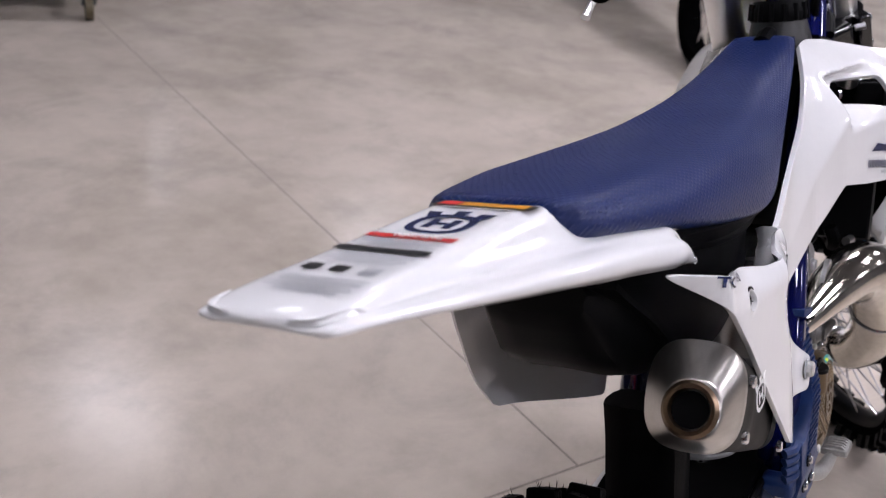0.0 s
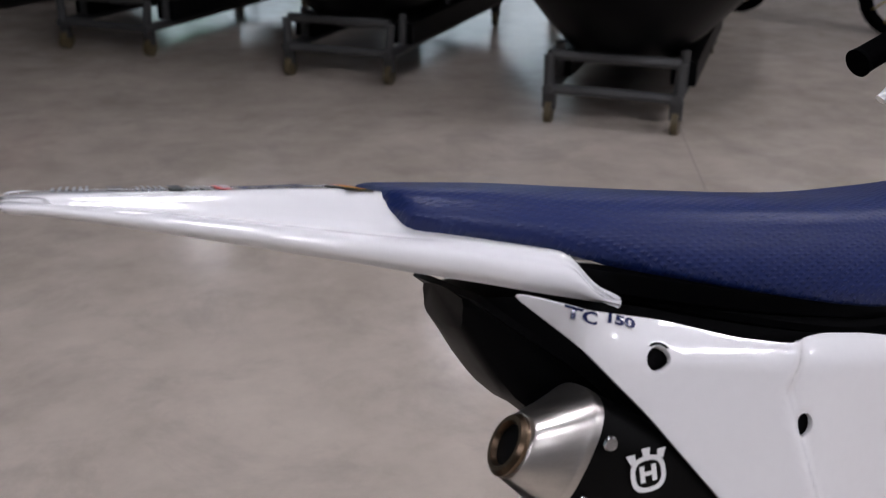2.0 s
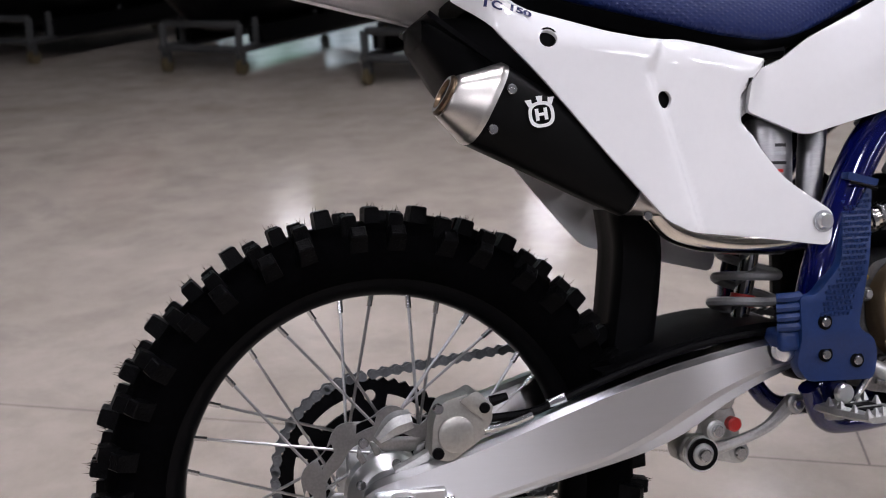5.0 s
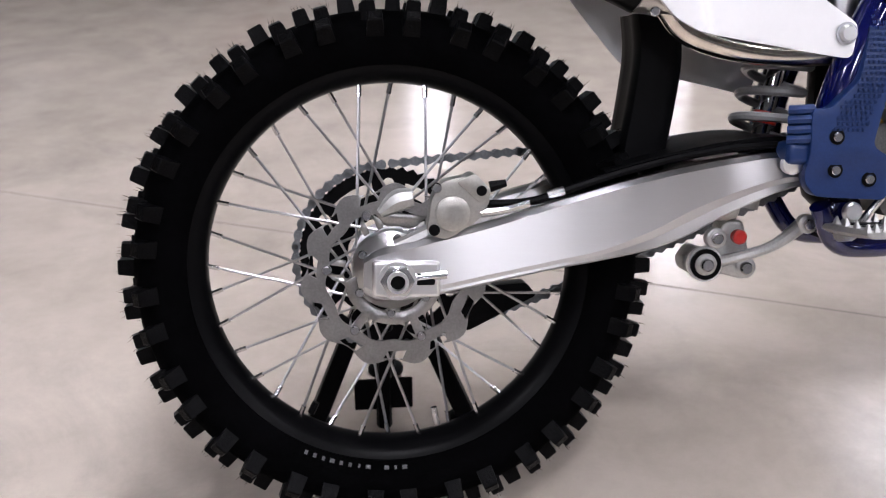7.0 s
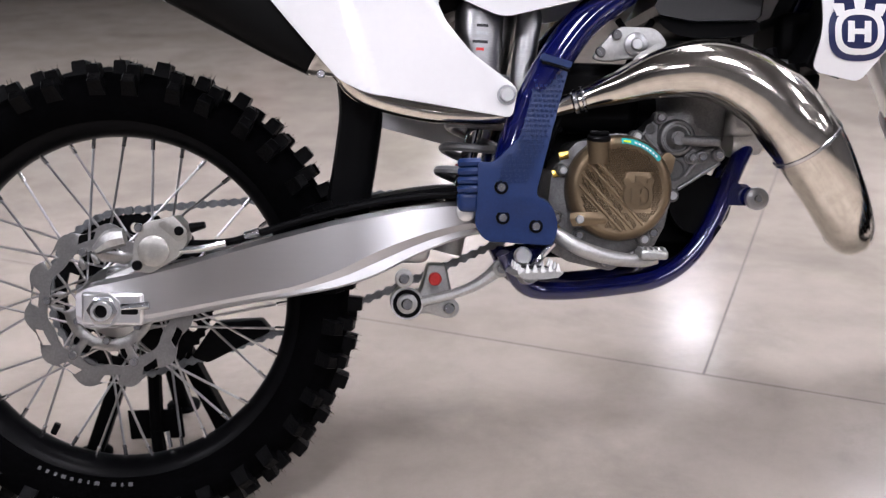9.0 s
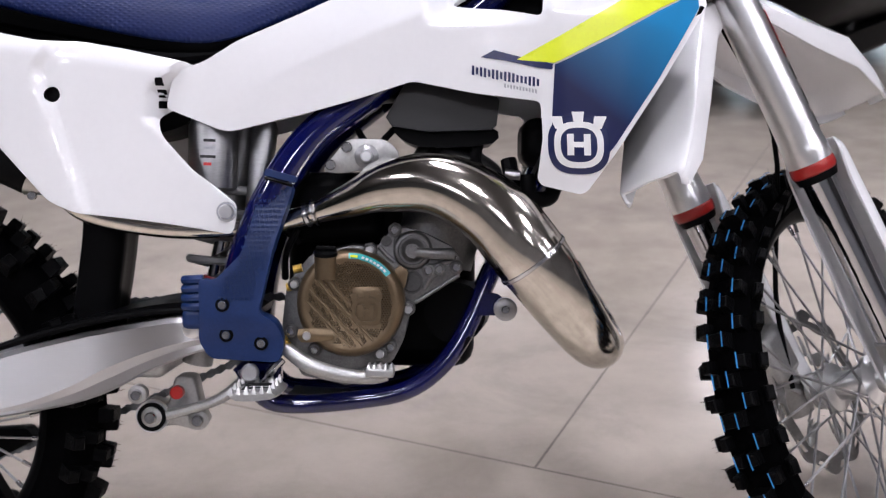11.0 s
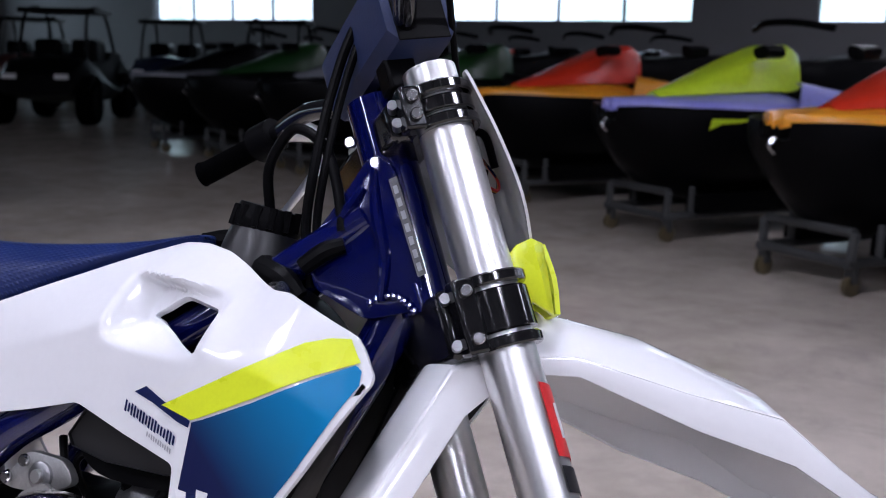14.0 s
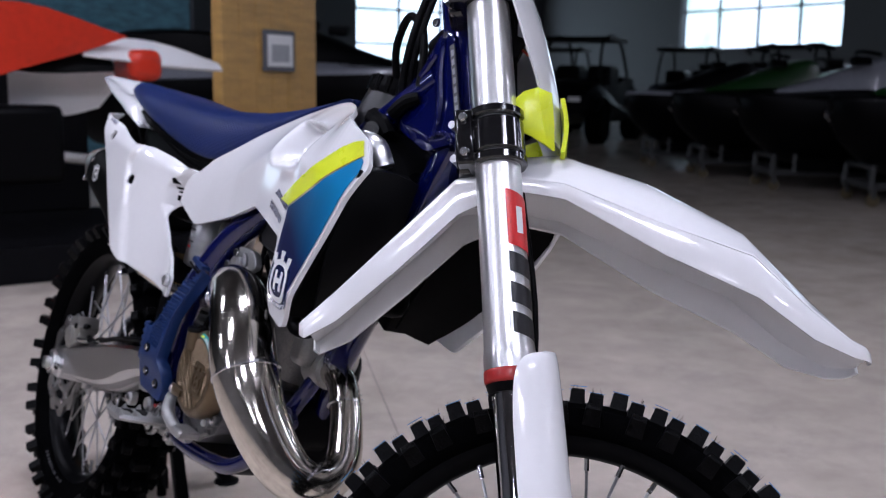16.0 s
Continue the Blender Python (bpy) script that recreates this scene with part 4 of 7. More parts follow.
def build_linkage():
    a, b, c = Vector((0.410, -0.034, 0.348)), Vector((0.472, -0.018, 0.340)), Vector((0.545, -0.040, 0.402))
    lk = part("shock_linkage", rod([a + Vector((0, -0.006, 0)), (0.44, -0.042, 0.353), (0.50, -0.046, 0.372), c], [0.011, 0.0075, 0.0075, 0.011], 10), CAST, bike, "cast suspension linkage")
    for p, r in ((a + Vector((0, -0.004, 0)), 0.0145), (b, 0.0145), (c, 0.013), (Vector((0.404, -0.084, 0.390)), 0.013)):
        part("linkage_eye", turned([(0, r), (0.012, r), (0.014, r * 0.8)], p, (0, -1, 0), 20), CAST, lk)
        bolt(p + Vector((0, -0.014, 0)), (0, -1, 0), r * 0.6, lk)
    part("linkage_block", plate(rounded([(0.384, 0.352), (0.398, 0.370), (0.428, 0.362), (0.438, 0.404), (0.466, 0.404), (0.478, 0.352), (0.486, 0.336), (0.472, 0.323), (0.440, 0.332), (0.408, 0.327), (0.388, 0.336)], 0.008), lambda x, z: -0.012), CAST, lk, mods=[solid(0.036, 0), bevel(0.004)])
    part("bearing_ring", turned([(0, 0.0205), (0.010, 0.0205), (0.010, 0.0150), (0, 0.0150)], a + Vector((0, -0.006, 0)), (0, -1, 0), 28, True), SATIN, lk)
    part("bearing_shell", turned([(0, 0.0235), (0.008, 0.0235), (0.008, 0.0205), (0, 0.0205)], a + Vector((0, -0.004, 0)), (0, -1, 0), 28, True), ALU, lk)
    part("linkage_seal", turned([(0, 0.0095), (0.010, 0.0095), (0.012, 0.007)], (0.449, -0.052, 0.386), (0, -1, 0), 16), RED, lk, "red linkage seal")


def build_shock():
    top, low = Vector((0.545, -0.015, 0.80)), Vector((0.475, -0.015, 0.46))
    d = (low - top).normalized()
    body = part("rear_shock", rod([top, top + d * 0.17], 0.026, 20), CANSTEEL, bike, "silver rear shock with a grey coil spring")
    part("shock_rod", rod([top + d * 0.17, low], 0.012, 14), CHROME, body)
    res = part("shock_reservoir", turned([(0, 0.026), (0.004, 0.034), (0.088, 0.034), (0.100, 0.030), (0.103, 0.020)], (0.500, -0.062, 0.672), (0.02, 0, 1), 28), CANSTEEL, body, "silver shock reservoir with a printed label")
    for k, (z, w, ink) in enumerate(((0.738, 0.012, BLACKINK), (0.728, 0.010, GREYINK), (0.716, 0.013, BLACKINK), (0.706, 0.008, REDINK))):
        bm = turned([(0, 0.0345), (0.004, 0.0345)], (0.501, -0.062, z), (0.02, 0, 1), 40)
        bmesh.ops.delete(bm, geom=[v for v in bm.verts if v.co.y > -0.085 or abs(v.co.x - 0.503) > w], context="VERTS")
        part("label_bar", bm, ink, res)
    pts = []
    for k in range(66):
        a = 2 * math.pi * k / 11
        s = 0.10 + 0.20 * k / 65
        u = d.orthogonal().normalized()
        v = d.cross(u)
        pts.append(top + d * s + (u * math.cos(a) + v * math.sin(a)) * 0.040)
    part("coil_spring", rod(pts, 0.0062, 8, 2), SPRING, body, "grey coil spring")
    part("spring_seat", turned([(0, 0.044), (0.01, 0.046), (0.014, 0.03)], top + d * 0.302, d, 28), ALU, body)
    part("bump_stop", turned([(0, 0.0165), (0.016, 0.0165)], top + d * 0.258, d, 16), RED, body, "red rubber bump stop")
    part("shock_clevis", rod([low - d * 0.03, low + d * 0.04], 0.022, 14), CAST, body)
    part("second_can", turned([(0, 0.016), (0.13, 0.018), (0.14, 0.014)], (0.560, -0.060, 0.63), (0.10, 0, 1), 20), CANSTEEL, body)


def build_stand():
    st = thing("side_stand", "small black tripod stand holding the rear axle", "bike stand")
    def floor_at(p):
        q = BIKE @ Vector(p)
        q.z = 0.0
        return q
    top = BIKE @ Vector((0.0, 0.150, 0.343))
    feet = [floor_at((-0.110, 0.200, 0.1)), floor_at((0.130, 0.200, 0.1)), floor_at((0.010, 0.36, 0.12))]
    part("head", rod([BIKE @ Vector((0.0, 0.122, 0.343)), top + Vector((0, 0.02, 0))], 0.02, 14), SATIN, st)
    for f in feet:
        part("leg", rod([top, f + Vector((0, 0, 0.004))], [0.017, 0.020], 4), SATIN, st, mods=[bevel(0.003)])
        bm = bmesh.new()
        lathe(bm, [(0, 0.030), (0.006, 0.030), (0.010, 0.022)], f, (0, 0, 1), 20)
        part("foot_pad", bm, SATIN, st)
    mid = floor_at((0.0, 0.215, 0.1))
    part("foot_plate", box(mid + Vector((-0.045, -0.02, 0.03)), mid + Vector((0.045, -0.016, 0.085))), SATIN, st, mods=[bevel(0.008)])
    part("plate_strut", rod([mid + Vector((0, -0.018, 0.05)), top], 0.012, 8), SATIN, st)
    part("plate_foot", rod([mid + Vector((0, -0.018, 0.0)), mid + Vector((0, -0.018, 0.05))], 0.012, 8), SATIN, st)


build_rear_wheel()
build_swingarm()
chain()
build_linkage()
build_shock()
build_stand()


# ---- the motorcycle: frame, engine, exhaust, tank shrouds ----
def build_frame():
    fr = part("frame", rod([(0.535, -0.092, 0.46), (0.548, -0.098, 0.56), (0.585, -0.096, 0.66), (0.640, -0.085, 0.745), (0.715, -0.074, 0.805), (0.83, -0.058, 0.895), (0.95, -0.040, 0.995), (1.035, -0.022, 1.070)],
                           [0.024, 0.024, 0.024, 0.024, 0.022, 0.020, 0.020, 0.020], 14), FRAMEBLUE, bike, "gloss dark blue steel frame", angle=60)
    part("frame_spar", mirrored(rod([(0.535, -0.092, 0.46), (0.548, -0.098, 0.56), (0.585, -0.096, 0.66), (0.640, -0.085, 0.745), (0.715, -0.074, 0.805), (0.83, -0.058, 0.895), (0.95, -0.040, 0.995), (1.035, -0.022, 1.070)],
                                    [0.024, 0.024, 0.024, 0.024, 0.022, 0.020, 0.020, 0.020], 14)), FRAMEBLUE, fr, angle=60)
    for s in (-1, 1):
        part("cradle_tube", rod([(0.545, s * 0.080, 0.430), (0.575, s * 0.066, 0.382), (0.62, s * 0.060, 0.372), (0.71, s * 0.058, 0.380), (0.773, s * 0.054, 0.393), (0.820, s * 0.046, 0.425), (0.855, s * 0.036, 0.475), (0.890, s * 0.022, 0.555), (0.93, s * 0.008, 0.64)],
                                 0.0135, 14), FRAMEBLUE, fr)
    part("down_tube", rod([(0.92, 0, 0.60), (0.98, 0, 0.74), (1.05, 0, 0.90), (1.085, 0, 0.99)], [0.022, 0.024, 0.026, 0.026], 14), FRAMEBLUE, fr)
    part("head_tube", rod([(1.107 - 0.511 * 0.20, 0, 1.20), (1.107 + 0.511 * 0.02, 0, 0.98)], [0.031, 0.031], 24), FRAMEBLUE, fr)
    # welded gussets behind the steering head
    for side in (-1, 1):
        sheet = plate(rounded([(0.975, 1.030), (0.995, 0.985), (1.060, 0.962), (1.122, 0.984), (1.108, 1.030), (1.058, 1.132), (1.030, 1.136), (1.010, 1.095)], 0.010), lambda x, z: -0.030 - 0.10 * (1.06 - x) * sm((1.10 - z) / 0.1))
        rib = rod([(1.038, -0.036, 1.122), (1.052, -0.038, 1.075), (1.070, -0.037, 1.030), (1.075, -0.036, 0.985)], [0.004, 0.006, 0.006, 0.004], 8)
        low = rod([(0.985, -0.040, 1.032), (1.010, -0.040, 1.060), (1.030, -0.036, 1.100)], [0.005, 0.007, 0.005], 8)
        gus = part("head_gusset", mirrored(sheet) if side > 0 else sheet, FRAMEBLUE, fr, mods=[solid(0.010, 0), bevel(0.003)])
        for name, bm in (("stamped_rib", rib), ("stamped_rib", low)):
            part(name, mirrored(bm) if side > 0 else bm, FRAMEBLUE, gus)
        # weld beads, small overlapping drops
        for k in range(9):
            p = Vector((1.062 + 0.0065 * k, side * 0.035, 0.992 - 0.0012 * (k - 4) ** 2 * 0.6))
            part("weld", turned([(-0.003, 0.0015), (-0.001, 0.0042), (0.001, 0.0042), (0.003, 0.0015)], p, (0.6, side, 0.3), 8), FRAMEBLUE, gus)
    # type plate on the head tube, with bars for its numbers
    pl = part("type_plate", box((-0.005, -0.002, -0.055), (0.005, 0.0, 0.055), Matrix.Translation((1.091, -0.0365, 1.067)) @ Matrix.Rotation(radians(-29), 4, "Y")), CASE, fr, "narrow type plate")
    for k in range(7):
        part("plate_bar", box((-0.0025, -0.0025, -0.050 + k * 0.0145), (0.0025, -0.0015, -0.041 + k * 0.0145), Matrix.Translation((1.091, -0.0365, 1.067)) @ Matrix.Rotation(radians(-29), 4, "Y")), GREYINK, pl)
    bolt((1.038, -0.030, 1.130), (0, -1, 0), 0.007, fr)
    bolt((1.003, -0.030, 1.148), (0, -1, 0), 0.007, fr)
    # engine mounts
    mt = part("head_stay", plate(rounded([(0.655, 0.700), (0.690, 0.745), (0.745, 0.745), (0.765, 0.722), (0.735, 0.706), (0.68, 0.697)], 0.012), lambda x, z: -0.085), CAST, fr, "cast engine head stay", mods=[solid(0.012, 0), bevel(0.002)])
    bolt((0.668, -0.092, 0.709), (0, -1, 0), 0.0075, mt)
    bolt((0.690, -0.092, 0.733), (0, -1, 0), 0.0075, mt)
    part("stay_washer", turned([(0, 0.0165), (0.004, 0.0165), (0.006, 0.013)], (0.717, -0.091, 0.721), (0, -1, 0), 24), CANSTEEL, mt)
    bolt((0.717, -0.096, 0.721), (0, -1, 0), 0.0085, mt, ALU)
    part("front_mount", plate(rounded([(0.878, 0.532), (0.900, 0.532), (0.920, 0.514), (0.908, 0.500), (0.872, 0.500)], 0.006), lambda x, z: -0.040), FRAMEBLUE, fr, mods=[solid(0.008, 0)])
    part("mount_bolt", turned([(0, 0.0165), (0.010, 0.0165), (0.012, 0.013), (0.012, 0.006)], (0.911, -0.052, 0.511), (0, -1, 0), 24), CANSTEEL, fr)
    bolt((0.911, -0.064, 0.511), (0, -1, 0), 0.006, fr)


def build_guard():
    def y(x, z):
        return -0.128 - 0.010 * sm((z - 0.46) / 0.05) * (1 - sm((z - 0.58) / 0.12)) + 0.018 * sm((z - 0.58) / 0.12)
    out = rounded([(0.4985, 0.556), (0.520, 0.553), (0.556, 0.590), (0.583, 0.695), (0.622, 0.684), (0.598, 0.600), (0.578, 0.510), (0.602, 0.497), (0.612, 0.470), (0.606, 0.443), (0.512, 0.447), (0.497, 0.470), (0.500, 0.500)], 0.010)
    g = part("frame_guard", plate(out, y, (), 0.02), GUARDBLUE, bike, "matt blue ribbed frame guard", angle=60, mods=[solid(0.020, -1), bevel(0.003)], face=(0, -1, 0))
    # rows of little raised marks
    bm = bmesh.new()
    for i in range(22):
        for j in range(7):
            z = 0.530 + i * 0.0068
            x0 = 0.558 + (z - 0.53) * 0.27
            x = x0 + (j - 3) * 0.0062 + (0.003 if i % 2 else 0) + (-0.012 if z < 0.57 else 0.0)
            if x < 0.52 or z > 0.68 or x > x0 + 0.015 + (z - 0.53) * 0.04:
                continue
            for a in (0.6, -0.9):
                m = Matrix.Translation((x, y(x, z) - 0.001, z)) @ Matrix.Rotation(a, 4, "Y")
                block(bm, (-0.0024, -0.0013, -0.0007), (0.0024, 0.0010, 0.0007), m)
    part("guard_texture", bm, GUARDBLUE, g)
    for k in range(4):
        part("guard_rib", rod([(0.476, -0.122, 0.552 - k * 0.012), (0.488, -0.130, 0.553 - k * 0.012), (0.503, -0.130, 0.554 - k * 0.012)], 0.0062, 8), GUARDBLUE, g)
    part("guard_tail", box((0.474, -0.132, 0.486), (0.505, -0.090, 0.514)), GUARDBLUE, g, mods=[bevel(0.008, 3)])
    for x, z in ((0.531, 0.521), (0.535, 0.480), (0.581, 0.469)):
        part("bolt_cup", turned([(0, 0.0095), (0.0015, 0.0095), (0.0015, 0.006)], (x, y(x, z) - 0.0005, z), (0, -1, 0), 18), SATIN, g)
        bolt((x, y(x, z) - 0.001, z), (0, -1, 0), 0.0062, g, STEEL)
    part("guard_strap", plate(rounded([(0.581, 0.694), (0.623, 0.684), (0.626, 0.692), (0.584, 0.703)], 0.002), lambda x, z: -0.119), GUARDBLUE, g, mods=[solid(0.03, -1)], face=(0, -1, 0))
    part("cable_tie", rod([(0.583, -0.122, 0.690), (0.603, -0.123, 0.685), (0.621, -0.122, 0.680)], 0.0022, 6), SATIN, g)


def build_engine():
    eng = part("crankcase", plate(rounded([(0.600, 0.470), (0.608, 0.545), (0.640, 0.585), (0.700, 0.600), (0.7287, 0.5946), (0.753, 0.6231), (0.7705, 0.6251), (0.7987, 0.6167), (0.834, 0.5996), (0.8466, 0.584), (0.8469, 0.561), (0.7858, 0.5212), (0.7754, 0.500), (0.770, 0.470), (0.755, 0.440), (0.695, 0.405), (0.630, 0.418)], 0.006), lambda x, z: 0.0, (), 0.05), CASE, bike,
               "cast grey two-stroke engine", mods=[solid(0.17, 0), bevel(0.004)])
    c = Vector((0.6985, -0.088, 0.5225))
    cov = part("clutch_cover", turned([(0, 0.0735), (0.018, 0.0735), (0.026, 0.0715), (0.0315, 0.067), (0.0330, 0.0645), (0.0335, 0.0605), (0.0325, 0.0585), (0.0335, 0.001)], c, (0, -1, 0), 72), BRONZE, eng, "bronze dimpled clutch cover")
    top = c.y - 0.0335
    # four slanting ridges run over the lower half, one of them ends at the badge
    ridges = [(Vector(a), Vector(b)) for a, b in (((-0.0340, 0.0360), (0.0010, -0.0020)), ((-0.0480, 0.0350), (0.0360, -0.0560)), ((-0.0560, 0.0200), (0.0180, -0.0570)), ((-0.0580, 0.0030), (0.0020, -0.0600)))]

    def near_ridge(p):
        for a, b in ridges:
            t = max(0.0, min(1.0, (p - a).dot(b - a) / (b - a).length_squared))
            if (p - a.lerp(b, t)).length < 0.0036:
                return True
        return False
    bm = bmesh.new()
    for i in range(-17, 18):
        for j in range(-19, 20):
            x, z = i * 0.0036 + (0.0018 if j % 2 else 0.0), j * 0.0031
            p = Vector((x, z))
            if p.length > 0.0565 or near_ridge(p) or (abs(x - 0.0225) < 0.0205 and abs(z + 0.0045) < 0.027) or (x < -0.018 and -0.050 < z < -0.032) or (abs(x + 0.034) < 0.016 and z > 0.034):
                continue
            v = bm.verts.new((c.x + x, top - 0.0021, c.z + z))
            r = [bm.verts.new((c.x + x + 0.0017 * math.cos(a), top + 0.0002, c.z + z + 0.0017 * math.sin(a))) for a in (0.3, 1.87, 3.44, 5.01)]
            for k in range(4):
                bm.faces.new((v, r[k], r[(k + 1) % 4]))
    part("dimple_field", bm, BRONZE, cov)
    for a, b in ridges:
        a, b = (Vector((p.x, p.y)) * min(1.0, 0.0585 / p.length) for p in (a, b))
        part("cover_rib", rod([(c.x + a.x, top + 0.0006, c.z + a.y), (c.x + b.x, top + 0.0006, c.z + b.y)], 0.0020, 8), BRONZE, cov)
    part("badge_field", plate(rounded([(c.x + x, c.z + z) for x, z in ((0.004, -0.028), (0.041, -0.028), (0.043, 0.012), (0.038, 0.024), (0.007, 0.024), (0.002, 0.012))], 0.008), lambda x, z: top + 0.0004), BRONZE, cov, mods=[solid(0.0016, 0), bevel(0.0006, 2)])
    emblem(cov, Matrix.Translation((c.x + 0.0228, top - 0.0010, c.z - 0.0040)) @ Matrix.Rotation(radians(90), 4, "X"), 0.050, BRONZE, proud=0.0016)
    # oil maker's sticker as a plain teal arc with a bar in place of its word
    arc = [math.radians(a) for a in range(38, 93, 3)]

    def band(r0, r1, angles, lift):
        bm = bmesh.new()
        vs = [[bm.verts.new((c.x + r * math.cos(a), c.y - (0.0300 if r > 0.0665 else 0.0338) - lift, c.z + r * math.sin(a))) for a in angles] for r in (r1, r0)]
        for k in range(len(angles) - 1):
            bm.faces.new((vs[0][k], vs[0][k + 1], vs[1][k + 1], vs[1][k]))
        return bm
    st = part("oil_sticker", band(0.0615, 0.0690, arc, 0.0016), TEALINK, cov, "teal sticker on the cover")
    for k in range(7):
        a0 = radians(43 + k * 5)
        part("sticker_print", band(0.0634, 0.0668, [a0, a0 + radians(1.7), a0 + radians(3.4)], 0.0024), WHITEINK, st)
    part("sticker_drop", band(0.0634, 0.0668, [radians(a) for a in (81, 84, 87, 90)], 0.0024), YELLOW, st)
    # flange lugs round the cover and the case, each with a small bolt
    for x, z, own in ((0.7227, 0.5948, 1), (0.7762, 0.5139, 1), (0.7382, 0.4520, 1), (0.6475, 0.4553, 0), (0.6146, 0.4804, 0), (0.6206, 0.5459, 1), (0.7561, 0.6216, 0), (0.8030, 0.5672, 0), (0.8177, 0.5688, 0), (0.8414, 0.5720, 0), (0.7522, 0.4611, 0), (0.6856, 0.4180, 0)):
        part("cover_lug", turned([(-0.02, 0.0092), (0.0, 0.0092), (0.002, 0.0072)], (x, -0.098 if own else -0.092, z), (0, -1, 0), 18), CASE, cov if own else eng)
        bolt((x, -0.100 if own else -0.094, z), (0, -1, 0), 0.0058, cov if own else eng, ALU if own else STEEL)
    part("cover_step", plate(rounded([(0.752, 0.562), (0.764, 0.575), (0.776, 0.567), (0.772, 0.545), (0.766, 0.540)], 0.004), lambda x, z: -0.098), BRONZE, cov, mods=[solid(0.016, 0), bevel(0.003, 2)])
    part("cover_arm", surface([[(0.630, -0.119, 0.487), (0.648, -0.124, 0.4885), (0.676, -0.124, 0.486)], [(0.629, -0.122, 0.479), (0.648, -0.1265, 0.480), (0.678, -0.1255, 0.480)], [(0.634, -0.119, 0.4705), (0.648, -0.124, 0.4715), (0.676, -0.124, 0.4755)]], 4, 3), BRONZE, cov, mods=[solid(0.004)], face=(0, -1, 0))
    bolt((0.6417, -0.1245, 0.4794), (0, -1, 0), 0.0062, cov, ALU)
    fil = part("filler_neck", rod([(0.6655, -0.116, 0.556), (0.6652, -0.117, 0.575), (0.6650, -0.117, 0.588)], [0.0150, 0.0150, 0.0158], 22), BRONZE, cov)
    part("filler_cap", turned([(0.0, 0.0150), (0.002, 0.0162), (0.006, 0.0160), (0.0075, 0.0140)], (0.6650, -0.117, 0.587), (0, -0.25, 1), 24), SATIN, fil, "black oil filler cap")
    part("cap_grip", box((0.652, -0.1225, 0.594), (0.679, -0.1165, 0.6005)), SATIN, fil, mods=[bevel(0.002)])
    # water pump: stepped round housing, boss and a short outlet pipe
    wp = part("water_pump", turned([(0, 0.0270), (0.006, 0.0265), (0.010, 0.0235), (0.011, 0.0200), (0.0085, 0.0190), (0.0085, 0.0165), (0.012, 0.0125), (0.0145, 0.0115), (0.016, 0.0095)], (0.7809, -0.084, 0.5939), (0, -1, 0), 36), CASE, eng, "cast water pump housing")
    part("pump_boss", rod([(0.7809, -0.094, 0.5925), (0.7809, -0.104, 0.5925)], [0.0100, 0.0088], 6), CASE, wp)
    part("pump_spigot", rod([(0.7835, -0.098, 0.592), (0.806, -0.099, 0.5905), (0.838, -0.099, 0.5905)], [0.0072, 0.0074, 0.0080], 14), CASE, wp)
    # two recesses, their shade painted as darker discs on the case face
    for x, z, r in ((0.7800, 0.5500, 0.0160), (0.7445, 0.6060, 0.0075)):
        part("case_recess", turned([(0, r), (0.0015, r), (0.0015, r * 0.86), (0.0004, r * 0.8), (0.0004, r * 0.1)], (x, -0.0852, z), (0, -1, 0), 28), CASESHADE, eng)
    for pts, r in (([(0.7858, -0.085, 0.5225), (0.816, -0.085, 0.542), (0.8450, -0.085, 0.5610)], 0.0030), ([(0.797, -0.085, 0.541), (0.806, -0.088, 0.556), (0.817, -0.088, 0.568)], 0.0036), ([(0.803, -0.087, 0.567), (0.825, -0.087, 0.578), (0.842, -0.087, 0.583)], 0.0040),
                   ([(0.735, -0.086, 0.598), (0.744, -0.086, 0.588), (0.756, -0.086, 0.578)], 0.0034), ([(0.760, -0.086, 0.620), (0.757, -0.086, 0.600), (0.760, -0.086, 0.585)], 0.0030), ([(0.640, -0.086, 0.430), (0.690, -0.087, 0.418), (0.740, -0.087, 0.437)], 0.0040)):
        part("case_rib", rod(pts, r, 8), CASE, eng)
    # cylinder, head, reed block, intake and carburettor body
    cyl = part("cylinder", rod([(0.80, -0.0, 0.58), (0.835, 0, 0.69)], [0.066, 0.062], 24), CASE, eng, "cast cylinder")
    part("cylinder_head", rod([(0.835, 0, 0.69), (0.846, 0, 0.725), (0.850, 0, 0.738)], [0.068, 0.062, 0.03], 24), CASE, cyl)
    part("spark_cap", rod([(0.850, 0, 0.735), (0.86, 0.0, 0.78), (0.84, 0.0, 0.80)], [0.012, 0.010, 0.008], 10), BLACK, cyl)
    part("throttle_body", rod([(0.62, -0.01, 0.645), (0.70, -0.01, 0.635), (0.76, -0.005, 0.63)], [0.036, 0.030, 0.034], 18), SATIN, eng)
    part("power_valve", box((0.865, -0.055, 0.60), (0.91, 0.055, 0.67)), CAST, eng, mods=[bevel(0.012, 3)])
    part("exhaust_flange", rod([(0.88, -0.005, 0.60), (0.925, -0.005, 0.605)], 0.03, 18), CAST, eng)
